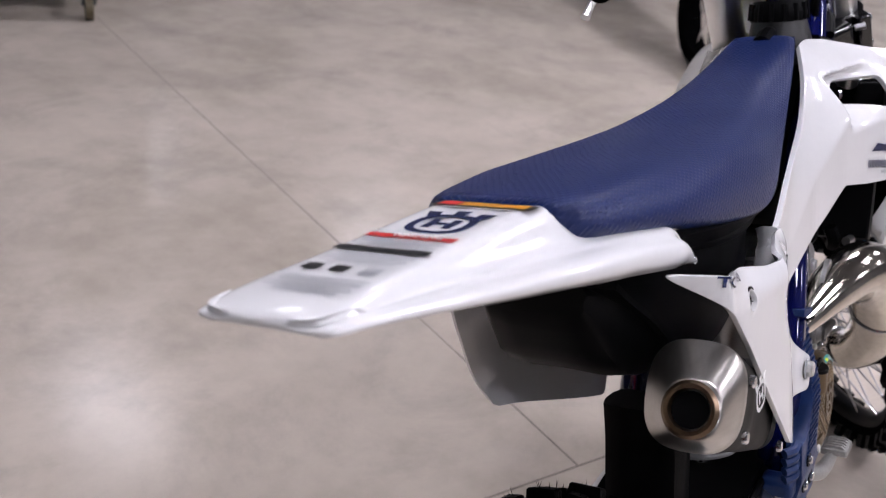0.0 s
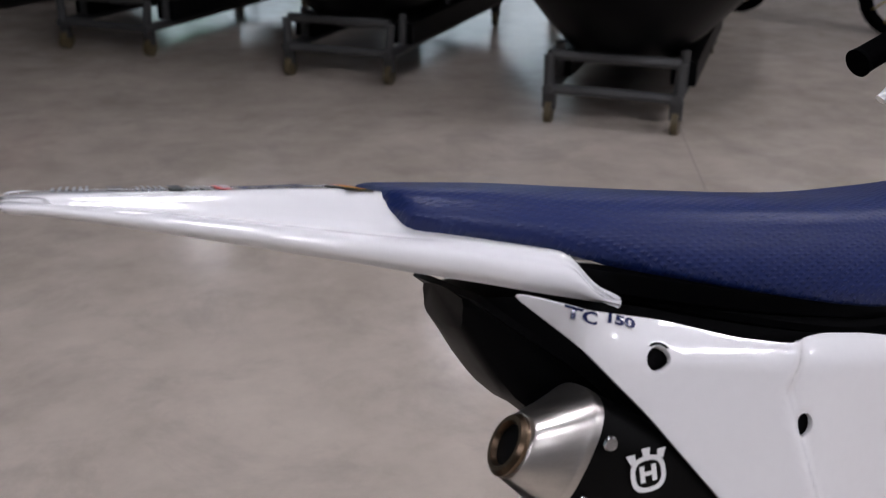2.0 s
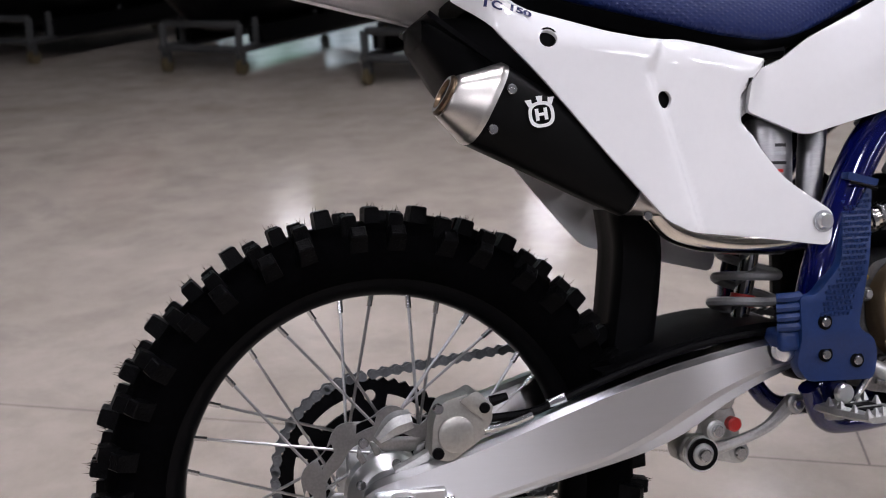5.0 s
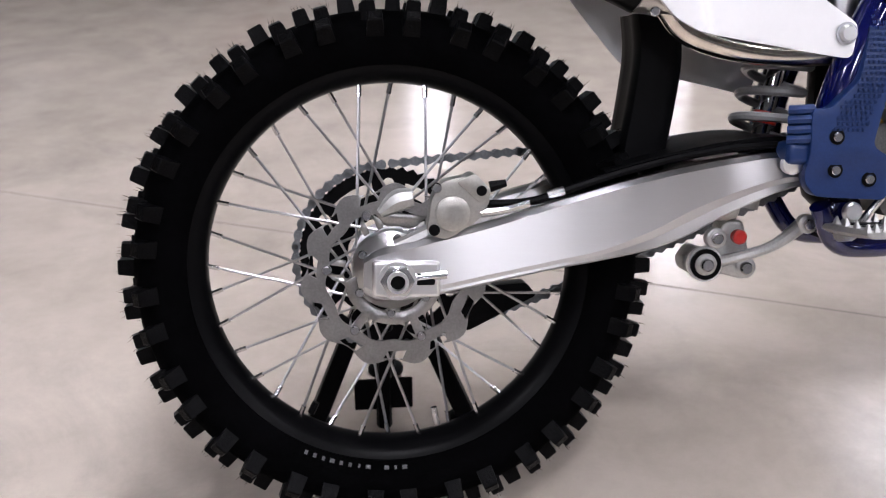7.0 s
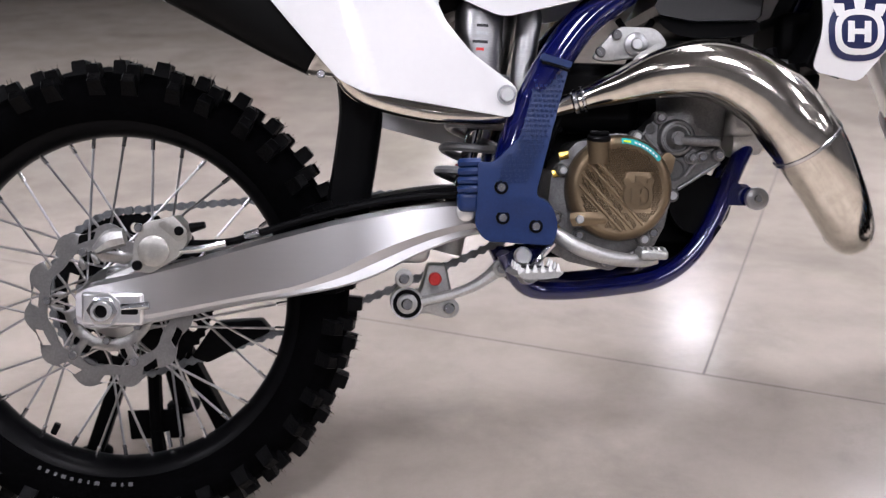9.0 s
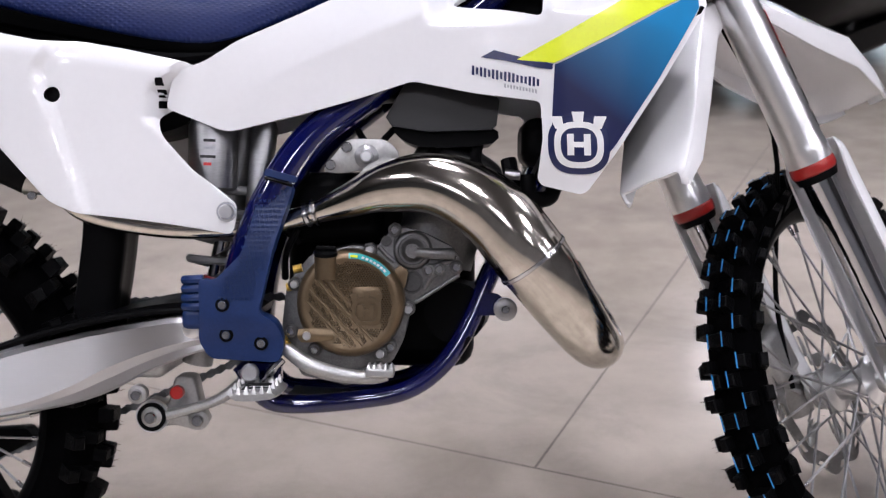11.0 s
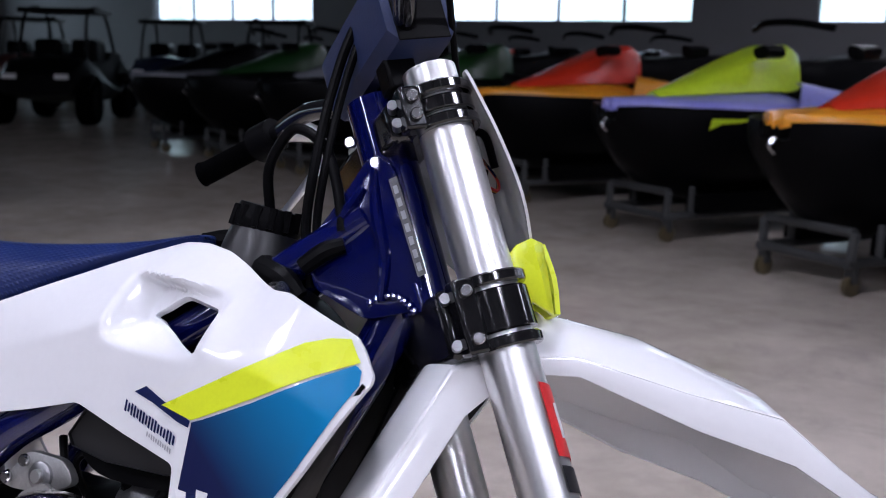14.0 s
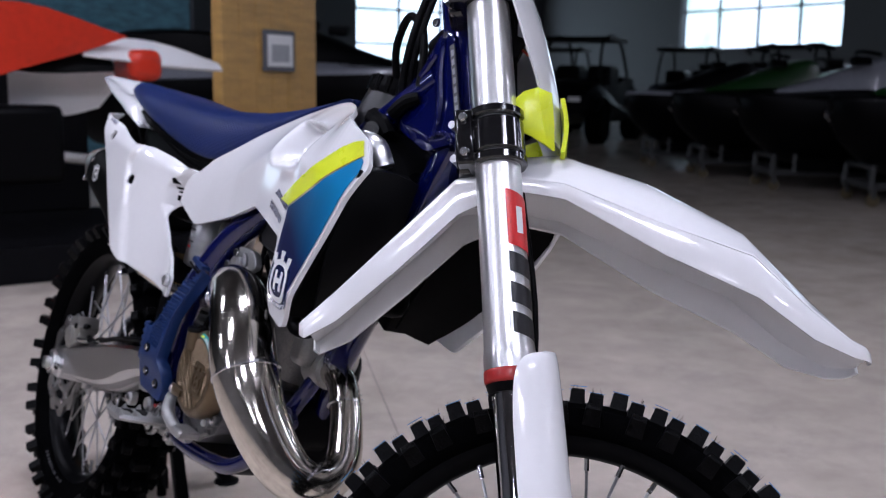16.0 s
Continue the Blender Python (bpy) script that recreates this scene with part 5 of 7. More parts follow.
    # hoses and wires in the dark space round it
    for pts, r in (([(0.62, -0.06, 0.60), (0.60, -0.075, 0.63), (0.605, -0.07, 0.67), (0.63, -0.05, 0.70)], 0.006), ([(0.60, -0.05, 0.55), (0.605, -0.075, 0.585), (0.62, -0.07, 0.62)], 0.005),
                   ([(0.70, -0.05, 0.76), (0.72, -0.06, 0.72), (0.705, -0.05, 0.66)], 0.005), ([(0.75, -0.05, 0.76), (0.735, -0.06, 0.735), (0.75, -0.04, 0.69)], 0.005),
                   ([(0.87, -0.06, 0.745), (0.865, -0.065, 0.72), (0.875, -0.05, 0.70)], 0.008), ([(0.80, -0.05, 0.75), (0.81, -0.055, 0.735), (0.80, -0.04, 0.72)], 0.009),
                   ([(0.53, -0.03, 0.62), (0.56, -0.06, 0.64), (0.60, -0.065, 0.625)], 0.006), ([(0.61, -0.02, 0.70), (0.66, -0.03, 0.66), (0.70, -0.04, 0.68)], 0.007), ([(0.91, -0.08, 0.72), (0.915, -0.085, 0.70), (0.93, -0.08, 0.685)], 0.011)):
        part("hose", rod(pts, r, 8), BLACK, eng)
    for p in ((0.617, -0.085, 0.565), (0.608, -0.085, 0.540)):
        part("brass_fitting", rod([p, (p[0] + 0.012, p[1], p[2] + 0.003)], 0.006, 8), BRASS, eng)
    part("fuel_rail", rod([(0.905, -0.105, 0.70), (0.925, -0.108, 0.698)], 0.007, 12), CANSTEEL, eng)
    part("skid_plate", surface([[(x, y, z) for y in (-0.05, -0.02, 0.02, 0.05)] for x, z in ((0.60, 0.375), (0.70, 0.372), (0.78, 0.385), (0.83, 0.425), (0.862, 0.47))], 3, 2), BLACK, eng, mods=[solid(0.006)])
    part("starter_housing", rod([(0.84, -0.02, 0.50), (0.85, 0.05, 0.50)], [0.045, 0.045], 20), SATIN, eng)
    # dark blocks added behind the gaps to keep the bright floor from showing through
    part("left_case_fill", box((0.59, 0.02, 0.41), (0.87, 0.10, 0.63)), SATIN, eng, "dark block filling the gaps on the engine's left side", mods=[bevel(0.03, 3)])
    part("engine_fill", box((0.60, -0.05, 0.60), (0.74, 0.06, 0.70)), SATIN, eng, mods=[bevel(0.02, 3)])


def build_controls():
    peg = part("foot_peg", surface([[(0.549, -0.088, 0.408), (0.603, -0.088, 0.410), (0.606, -0.088, 0.400), (0.555, -0.088, 0.397)], [(0.548, -0.15, 0.412), (0.608, -0.15, 0.415), (0.610, -0.15, 0.404), (0.556, -0.15, 0.400)], [(0.554, -0.190, 0.413), (0.604, -0.190, 0.416), (0.604, -0.190, 0.406), (0.560, -0.190, 0.403)]], 3, 2, True, True), CAST, bike, "cast foot peg with teeth")
    for i in range(6):
        for y in (-0.188, -0.162, -0.136, -0.112):
            if 0 < i < 5 and y in (-0.162, -0.136):
                continue
            part("peg_tooth", box((-0.0034, -0.005, 0), (0.0034, 0.005, 0.010), Matrix.Translation((0.553 + i * 0.0100, y, 0.411 + i * 0.0006)), 0.75), CAST, peg)
    # black blocks in the solid peg stand for the shade in its openings
    for y in (-0.163, -0.137):
        part("peg_opening_shade", box((0.562, y - 0.009, 0.409), (0.598, y + 0.009, 0.4155)), SATIN, peg, mods=[bevel(0.002)])
    part("peg_hinge", rod([(0.575, -0.072, 0.395), (0.58, -0.095, 0.40)], 0.014, 12), CAST, peg)
    part("peg_bracket", box((0.556, -0.085, 0.392), (0.60, -0.06, 0.44)), FRAMEBLUE, peg, mods=[bevel(0.006)])
    bolt((0.565, -0.122, 0.428), (0, -1, 0), 0.0125, peg, ALU)
    ped = part("brake_pedal", rod([(0.600, -0.100, 0.468), (0.617, -0.112, 0.455), (0.648, -0.124, 0.438), (0.69, -0.126, 0.427), (0.73, -0.126, 0.424), (0.750, -0.126, 0.428)], [0.008, 0.010, 0.011, 0.010, 0.0085, 0.008], 12), CAST, bike, "cast aluminium brake pedal")
    part("pedal_tip", box((0.722, -0.150, 0.428), (0.760, -0.112, 0.440)), CAST, ped, mods=[bevel(0.003)])
    for i in range(5):
        part("tip_tooth", box((-0.0022, -0.017, 0), (0.0022, 0.017, 0.005), Matrix.Translation((0.726 + i * 0.0075, -0.131, 0.439)), 0.4), CAST, ped)
    pts = [Vector((0.606, -0.108, 0.476)).lerp(Vector((0.622, -0.110, 0.452)), k / 40) + Vector((0.0048 * math.cos(k * 1.26), 0.0048 * math.sin(k * 1.26), 0)) for k in range(41)]
    part("pedal_spring", rod(pts, 0.0013, 5, 2), BRASS, ped)
    part("pedal_link", rod([(0.575, -0.112, 0.40), (0.590, -0.118, 0.425), (0.608, -0.116, 0.445)], 0.005, 8), STEEL, ped)


PIPE = [(0.310, -0.128, 0.672), (0.345, -0.118, 0.640), (0.42, -0.095, 0.622), (0.50, -0.082, 0.618), (0.575, -0.080, 0.625), (0.637, -0.086, 0.641), (0.690, -0.102, 0.659), (0.752, -0.122, 0.681), (0.818, -0.140, 0.684),
        (0.884, -0.154, 0.652), (0.936, -0.158, 0.594), (0.984, -0.140, 0.530), (1.026, -0.104, 0.478), (1.046, -0.062, 0.466), (1.040, -0.025, 0.492), (1.005, -0.010, 0.545), (0.965, -0.006, 0.592), (0.925, -0.004, 0.606)]
PIPE_R = [0.013, 0.0135, 0.0135, 0.0135, 0.0138, 0.0145, 0.0225, 0.0345, 0.0415, 0.0475, 0.0490, 0.0430, 0.0365, 0.0315, 0.0275, 0.0250, 0.0235, 0.0220]


def build_exhaust():
    pipe = part("exhaust_pipe", rod(PIPE, PIPE_R, 36, 8), NICKEL, bike, "bare nickel-plated expansion chamber", angle=80)

    def seam(i, t, grow, w):
        a, b = Vector(PIPE[i]), Vector(PIPE[i + 1])
        c, d = a.lerp(b, t), (b - a).normalized()
        if 0 < i < len(PIPE) - 2:
            d = (Vector(PIPE[i + 1]) - Vector(PIPE[i - 1])).normalized()
        r = PIPE_R[i] * (1 - t) + PIPE_R[i + 1] * t
        part("weld_seam", turned([(-w, r * 0.99), (-w * 0.5, r + grow), (w * 0.5, r + grow), (w, r * 0.99)], c, d, 40), STEEL, pipe)
    seam(10, 0.08, 0.0022, 0.004)
    seam(12, 0.6, 0.0015, 0.003)
    seam(15, 0.5, 0.002, 0.003)
    seam(5, 0.0, 0.003, 0.005)
    seam(5, 0.2, 0.003, 0.003)
    # long seam along the outer shell
    path = spline(PIPE, 6)
    rad = [v.x for v in spline([Vector((r, 0, 0)) for r in PIPE_R], 6)]
    for s0, s1, sgn in ((63, 88, 1),):
        pts = []
        for k in range(s0, s1):
            d = (path[k + 1] - path[k - 1]).normalized()
            n = d.cross(Vector((0, 1, 0))).normalized()
            n = (n * 0.35 * sgn + Vector((0, -1, 0)) * 0.2 + Vector((0.6, 0, 0.4)))
            n = (n - d * n.dot(d)).normalized()
            pts.append(path[k] + n * rad[k])
        part("shell_seam", rod(pts, 0.0016, 6, 1), STEEL, pipe)
    part("pipe_mount", plate(rounded([(0.715, 0.706), (0.745, 0.722), (0.762, 0.714), (0.73, 0.690), (0.70, 0.682)], 0.006), lambda x, z: -0.112), CAST, pipe, mods=[solid(0.006, 0)])
    for y in (-0.024, 0.018):
        p0, p1 = Vector((0.925, y, 0.63)), Vector((0.985, y + 0.004, 0.575))
        pts = [p0.lerp(p1, k / 48) + Vector((0.004 * math.cos(k * 1.3), 0.004 * math.sin(k * 1.3), 0)) for k in range(49)]
        part("retaining_spring", rod(pts, 0.0011, 5, 1), STEEL, pipe)


SHROUD = [(0.450, 0.781), (0.452, 0.794), (0.460, 0.829), (0.501, 0.845), (0.542, 0.872), (0.631, 0.913), (0.718, 0.956), (0.785, 0.991), (0.826, 1.011), (0.858, 1.014), (0.899, 1.009), (0.936, 0.999), (0.983, 0.985),
          (1.009, 0.979), (1.035, 0.980), (1.099, 0.961), (1.125, 0.954), (1.136, 0.944), (1.151, 0.922), (1.151, 0.914), (1.098, 0.819), (1.038, 0.722), (1.009, 0.678), (1.000, 0.674), (0.950, 0.685), (0.944, 0.693), (0.949, 0.747),
          (0.945, 0.793), (0.860, 0.804), (0.779, 0.820), (0.704, 0.796), (0.633, 0.776), (0.538, 0.752), (0.522, 0.753)]
VENT = [(0.829, 0.925), (0.865, 0.953), (0.884, 0.953), (0.949, 0.949), (0.945, 0.901), (0.895, 0.914)]
# half width along the shroud, its upper edge, and the half width at that edge
FLARE = ((0.43, 0.112), (0.54, 0.109), (0.66, 0.113), (0.78, 0.127), (0.86, 0.141), (0.92, 0.157), (0.96, 0.168), (1.05, 0.180), (1.15, 0.187))
EDGE_Z = ((0.43, 0.832), (0.54, 0.880), (0.66, 0.941), (0.76, 0.981), (0.826, 1.009), (0.88, 1.010), (0.985, 0.986), (1.036, 0.984), (1.128, 0.957), (1.16, 0.93))
EDGE_Y = ((0.43, 0.112), (0.54, 0.106), (0.66, 0.090), (0.76, 0.070), (0.826, 0.052), (0.88, 0.060), (0.94, 0.090), (1.008, 0.135), (1.05, 0.155), (1.128, 0.172))


def shroud_y(x, z):
    """How far the tank shroud stands out: it flares forward over the radiator, folds in towards the seat and dips behind its vent."""
    a, e = ramp_at(x, FLARE), ramp_at(x, EDGE_Y)
    a -= (a - e) * max(0.0, min(1.2, 1 - (ramp_at(x, EDGE_Z) - z) / 0.085)) ** 1.3
    a -= 0.016 * sm((0.735 - z) / 0.065) * sm((x - 0.88) / 0.06)
    hollow = min(1.0, max(0.0, (0.957 - x) / 0.115)) * sm((x - 0.790) / 0.036)
    a -= 0.046 * hollow * sm((z - 0.888) / 0.034) * (1 - sm((z - 0.956) / 0.016))
    return -a


def build_shrouds():
    out = rounded(SHROUD, 0.008, 3)
    vent = rounded(VENT, 0.008, 3)
    sh = part("tank_shroud", plate(out, shroud_y, [vent], 0.007), WHITE, bike, "white tank shroud with yellow and blue graphics", angle=60, mods=[solid(0.007, -1), bevel(0.0026, 3)], face=(0, -1, 0))
    part("tank_shroud", mirrored(plate(out, shroud_y, [vent], 0.03)), WHITE, bike, "white tank shroud", angle=60, mods=[solid(0.007, -1), bevel(0.0026, 2)], face=(0, 1, 0))

    def decal(name, outline, ink, lift=0.0022, label="", holes=()):
        return part(name, plate(outline, lambda x, z: shroud_y(x, z) - lift, holes, 0.006), ink, sh, label, angle=60)
    decal("blue_graphic", [(0.962, 0.839), (0.976, 0.845), (1.032, 0.873), (1.094, 0.908), (1.133, 0.928), (1.140, 0.924), (1.141, 0.911), (1.091, 0.819), (1.042, 0.740), (1.026, 0.718), (1.010, 0.708), (0.973, 0.712), (0.961, 0.728), (0.960, 0.774)], SHROUDINK, 0.0013, label="blue graphic fading to navy")
    decal("yellow_stripe", [(0.914, 0.846), (0.961, 0.841), (0.974, 0.847), (1.032, 0.877), (1.094, 0.911), (1.137, 0.931), (1.122, 0.950), (1.100, 0.947), (1.074, 0.938), (1.030, 0.912), (0.967, 0.875)], YELLOW, 0.0018, "neon yellow stripe")
    decal("navy_bar", [(0.868, 0.850), (0.885, 0.859), (0.917, 0.850), (0.960, 0.840), (0.959, 0.833), (0.942, 0.835), (0.900, 0.845)], NAVYINK, 0.0015)
    # the maker's words as plain bars
    def bars(x0, z0, x1, z1, n, h, ink, name):
        rnd = random.Random(11)
        for k in range(n):
            bm = bmesh.new()
            x, z = x0 + (x1 - x0) * (k + 0.5) / n, z0 + (z1 - z0) * (k + 0.5) / n
            w = abs(x1 - x0) / n * 0.30
            hh = h * (1.0 if k == 0 or rnd.random() > 0.5 else 0.75)
            vs = [bm.verts.new((a, shroud_y(a, b) - 0.0016, b)) for a, b in ((x - w, z - hh), (x + w, z - hh - 0.001), (x + w, z + hh - 0.001), (x - w, z + hh))]
            bm.faces.new(vs)
            part(name, bm, ink, sh)
    bars(0.856, 0.8345, 0.944, 0.8165, 17, 0.0060, NAVYINK, "letter_bar")
    bars(0.898, 0.814, 0.941, 0.8055, 11, 0.0025, GREYINK, "letter_bar")
    # badge near the foot
    def on_shroud(u, v):
        x, z = 0.994 + u - 0.06 * v, 0.745 + v
        return Vector((x, shroud_y(x, z) - 0.0022, z))
    ring = [(0.078 * 0.50 * math.copysign(abs(math.cos(a)) ** 0.75, math.cos(a)), 0.078 * (-0.10 + 0.48 * math.copysign(abs(math.sin(a)) ** 0.75, math.sin(a)))) for a in [2 * math.pi * k / 36 for k in range(36)]]
    bm = plate(ring, lambda x, z: 0.0, (), 0.010)
    for v in bm.verts:
        v.co = on_shroud(v.co.x, v.co.z) + Vector((0, 0.0007, 0))
    part("badge_field", bm, NAVYINK, sh)
    emblem(sh, None, 0.078, WHITEINK, on_shroud)
    # soft panels behind: tank, radiators and their louvres
    rows = []
    for x, zt, zb, w in ((0.60, 0.89, 0.80, 0.045), (0.70, 0.935, 0.80, 0.045), (0.80, 0.975, 0.81, 0.038), (0.90, 0.990, 0.82, 0.042), (0.97, 0.970, 0.84, 0.055), (1.03, 0.93, 0.86, 0.040)):
        rows.append([(x, y, z) for y, z in ((-w * 0.6, zt), (-w, zt - 0.03), (-w, zb + 0.02), (-w * 0.6, zb), (w * 0.6, zb), (w, zb + 0.02), (w, zt - 0.03), (w * 0.6, zt))])
    part("fuel_tank", surface(rows, 4, 3, True, True), BLACK, bike, "dark translucent fuel tank", angle=50)
    cap = part("filler", rod([(0.895, -0.006, 0.975), (0.896, -0.004, 1.02), (0.897, -0.003, 1.044)], [0.052, 0.044, 0.038], 28), COVERGREY, bike, "black tank neck with a ridged screw cap")
    cp = part("tank_cap", rod([(0.8965, -0.003, 1.037), (0.8975, -0.003, 1.052), (0.899, -0.003, 1.066)], [0.040, 0.0405, 0.036], 36), BLACK, cap)
    for k in range(14):
        a = 2 * math.pi * k / 14
        part("cap_ridge", rod([(0.8965 + 0.040 * math.cos(a), -0.003 + 0.040 * math.sin(a), 1.040), (0.8985 + 0.038 * math.cos(a), -0.003 + 0.038 * math.sin(a), 1.064)], 0.0045, 6), BLACK, cp)
    for s in (-1, 1):
        rad = part("radiator", box((-0.014, min(s * 0.04, s * 0.13), -0.125), (0.014, max(s * 0.04, s * 0.13), 0.125), Matrix.Translation((1.005, 0, 0.805)) @ Matrix.Rotation(radians(24), 4, "Y")), SATIN, bike, "black radiator", mods=[bevel(0.004)])
        rows = [[(0.998, s * 0.106, 0.682), (1.0, s * 0.07, 0.69), (1.01, s * 0.030, 0.70)], [(1.045, s * 0.138, 0.738), (1.035, s * 0.09, 0.745), (1.03, s * 0.034, 0.75)], [(1.093, s * 0.168, 0.818), (1.075, s * 0.11, 0.82), (1.055, s * 0.040, 0.82)], [(1.146, s * 0.182, 0.912), (1.12, s * 0.12, 0.92), (1.08, s * 0.045, 0.915)]]
        part("radiator_louvre", surface(rows, 4, 4), SATIN, rad, mods=[solid(0.004)])
    part("radiator_hose", rod([(0.935, -0.10, 0.70), (0.94, -0.10, 0.67), (0.965, -0.09, 0.668), (0.975, -0.075, 0.685)], 0.011, 12), SATIN, bike)
    bolt((1.030, -0.062, 0.904), (0.5, -0.85, 0), 0.009, bike, STEEL)
    # intake duct under the tank
    part("intake_duct", surface([[(0.742, y, 0.775), (0.766, y, 0.818), (0.772, y, 0.822), (0.83, y, 0.815), (0.893, y, 0.804), (0.896, y, 0.800), (0.893, y, 0.766), (0.886, y, 0.760), (0.80, y, 0.756), (0.75, y, 0.763)] for y in (-0.085, -0.083, 0.0, 0.083, 0.085)], 3, 1, True, True), COVERGREY, bike, "black ignition cover under the tank", angle=40)
    part("heat_shield", surface([[(0.752, y, 0.768), (0.80, y, 0.756), (0.885, y, 0.764), (0.888, y, 0.742), (0.80, y, 0.735), (0.76, y, 0.748)] for y in (-0.075, 0.0, 0.075)], 3, 3, True, True), SATIN, bike)


build_frame()
build_guard()
build_engine()
build_controls()
build_exhaust()
build_shrouds()


# ---- the motorcycle: front end, turned to full left lock ----
AXIS = Vector((0.455, 0, -0.8905)).normalized()
FWD = Vector((-AXIS.z, 0, AXIS.x))
HEAD = Vector((1.107, 0, 1.0))
STEER = Matrix.Translation(HEAD) @ Matrix.Rotation(radians(46), 4, -AXIS) @ Matrix.Translation(-HEAD)


def S(s, f, y):
    """A point of the front end, straight ahead: s down the steering axis, f forward of it."""
    return HEAD + AXIS * s + FWD * f + Vector((0, y, 0))


def fpart(name, bm, mat_, parent, label="", angle=35, mods=(), face=None):
    return part(name, bm, mat_, parent, label, STEER if parent is bike else None, angle, mods, face)


# fork legs: forward of the axis, and the middle between them
F0, YC = 0.036, 0.023


def build_forks():
    for y in (YC - 0.103, YC + 0.103):
        leg = fpart("fork_leg", rod([S(-0.199, F0, y), S(-0.196, F0, y), S(0.12, F0, y), S(0.30, F0, y), S(0.335, F0, y), S(0.352, F0, y)], [0.0288, 0.0291, 0.0295, 0.0303, 0.0322, 0.0322], 32), ALU, bike, "brushed silver upside-down fork leg", 50)
        fpart("fork_cap", rod([S(-0.206, F0, y), S(-0.204, F0, y), S(-0.198, F0, y)], [0.021, 0.0262, 0.0275], 28), ALU, leg)
        fpart("fork_seal", rod([S(0.352, F0, y), S(0.356, F0, y), S(0.366, F0, y), S(0.370, F0, y)], [0.0316, 0.0326, 0.0322, 0.029], 32), RED, leg, "red dust seal")
        fpart("seal_band", rod([S(0.369, F0, y), S(0.380, F0, y)], [0.031, 0.0275], 28), SATIN, leg)
        fpart("stanchion", rod([S(0.372, F0, y), S(0.66, F0, y)], 0.0240, 28), CHROME, leg, "chromed inner tube")
        fpart("axle_lug", surface([[S(0.63, F0 - 0.003 + 0.027 * math.cos(a), y + 0.026 * math.sin(a)) for a in [2 * math.pi * k / 10 for k in range(10)]], [S(0.66, F0 + 0.001 + 0.029 * math.cos(a), y + 0.026 * math.sin(a)) for a in [2 * math.pi * k / 10 for k in range(10)]],
                                   [S(0.70, F0 + 0.027 + 0.030 * math.cos(a), y + 0.024 * math.sin(a)) for a in [2 * math.pi * k / 10 for k in range(10)]], [S(0.732, F0 + 0.031 + 0.022 * math.cos(a), y + 0.020 * math.sin(a)) for a in [2 * math.pi * k / 10 for k in range(10)]]], 4, 3, True, True), CAST, leg)
        # printed marks: a red block and three dark bars, along the front outer side
        if y < YC:
            for s0, s1, ink in ((0.132, 0.205, REDINK), (0.214, 0.240, BLACKINK), (0.253, 0.279, BLACKINK), (0.290, 0.316, BLACKINK)):
                bm = bmesh.new()
                rows = []
                for k in range(7):
                    a = radians(-76 + k * 12)
                    r = 0.0311
                    sl = 0.010 * (k / 6) - 0.005
                    rows.append([S(s + sl, F0 + r * math.cos(a), y + r * math.sin(a)) for s in (s0, s1)])
                grid_faces(bm, rows)
                fpart("printed_mark", bm, ink, leg)
            bm = bmesh.new()
            grid_faces(bm, [[S(s, F0 + 0.0314 * math.cos(a), y + 0.0314 * math.sin(a)) for s in (0.150, 0.185)] for a in [radians(-52 + k * 10) for k in range(3)]])
            fpart("printed_mark", bm, WHITEINK, leg)
        # white guard in front of and outside the inner tube
        rows = []
        out = -1 if y < YC else 1
        for s, r, a0, a1 in ((0.336, 0.041, -40, 40), (0.350, 0.043, -90, 92), (0.40, 0.045, -106, 106), (0.52, 0.047, -108, 106), (0.62, 0.047, -110, 106), (0.70, 0.046, -110, 95), (0.735, 0.044, -70, 70)):
            rows.append([S(s, F0 + 0.013 + (0.006 if s > 0.68 else 0.0) + r * math.cos(radians(a0 + (a1 - a0) * k / 7)), y + out * r * math.sin(radians(a0 + (a1 - a0) * k / 7))) for k in range(8)])
        g = fpart("fork_guard", surface(rows, 4, 2), WHITE, bike, "white plastic fork guard", 60, [solid(0.0035, 0)])
    # clamps
    def clamp(name, s0, s1, label):
        cl = fpart(name, box(S(0, 0, -0.06) * 0 + Vector((-0.030, -0.095, -(s1 - s0) / 2)), Vector((0.034, 0.095, (s1 - s0) / 2)), Matrix.Translation(S((s0 + s1) / 2, F0 - 0.025, YC)) @ Matrix.Rotation(radians(-27.06), 4, "Y")), GLOSSBLACK, bike, label, mods=[bevel(0.010, 3)])
        for y in (YC - 0.103, YC + 0.103):
            for a, b in ((s0, s0 + 0.012), (s0 + 0.016, s1 - 0.016), (s1 - 0.012, s1)):
                r = 0.0385 if b - a < 0.0125 else 0.0368
                fpart("clamp_ring", turned([(0, r - 0.002), (0.002, r), (b - a - 0.002, r), (b - a, r - 0.002)], S(a, F0, y), AXIS, 36), GLOSSBLACK, cl)
            o = -1 if y < YC else 1
            fpart("clamp_ear", box(Vector((-0.012, -0.012, -(s1 - s0) / 2)), Vector((0.012, 0.012, (s1 - s0) / 2)), Matrix.Translation(S((s0 + s1) / 2, F0 - 0.040, y + o * 0.014)) @ Matrix.Rotation(radians(-27), 4, "Y")), GLOSSBLACK, cl, mods=[bevel(0.004)])
            for s in (s0 + 0.014, s1 - 0.014):
                bolt(S(s, F0 - 0.040, y + o * 0.028), Vector((0, o, 0)) - FWD * 0.5, 0.0064, cl, STEEL)
                fpart("bolt_shank", rod([S(s, F0 - 0.056, y + o * 0.010), S(s, F0 - 0.050, y - o * 0.006)], 0.0055, 10), CANSTEEL, cl)
        return cl
    clamp("lower_clamp", 0.012, 0.088, "black lower triple clamp")
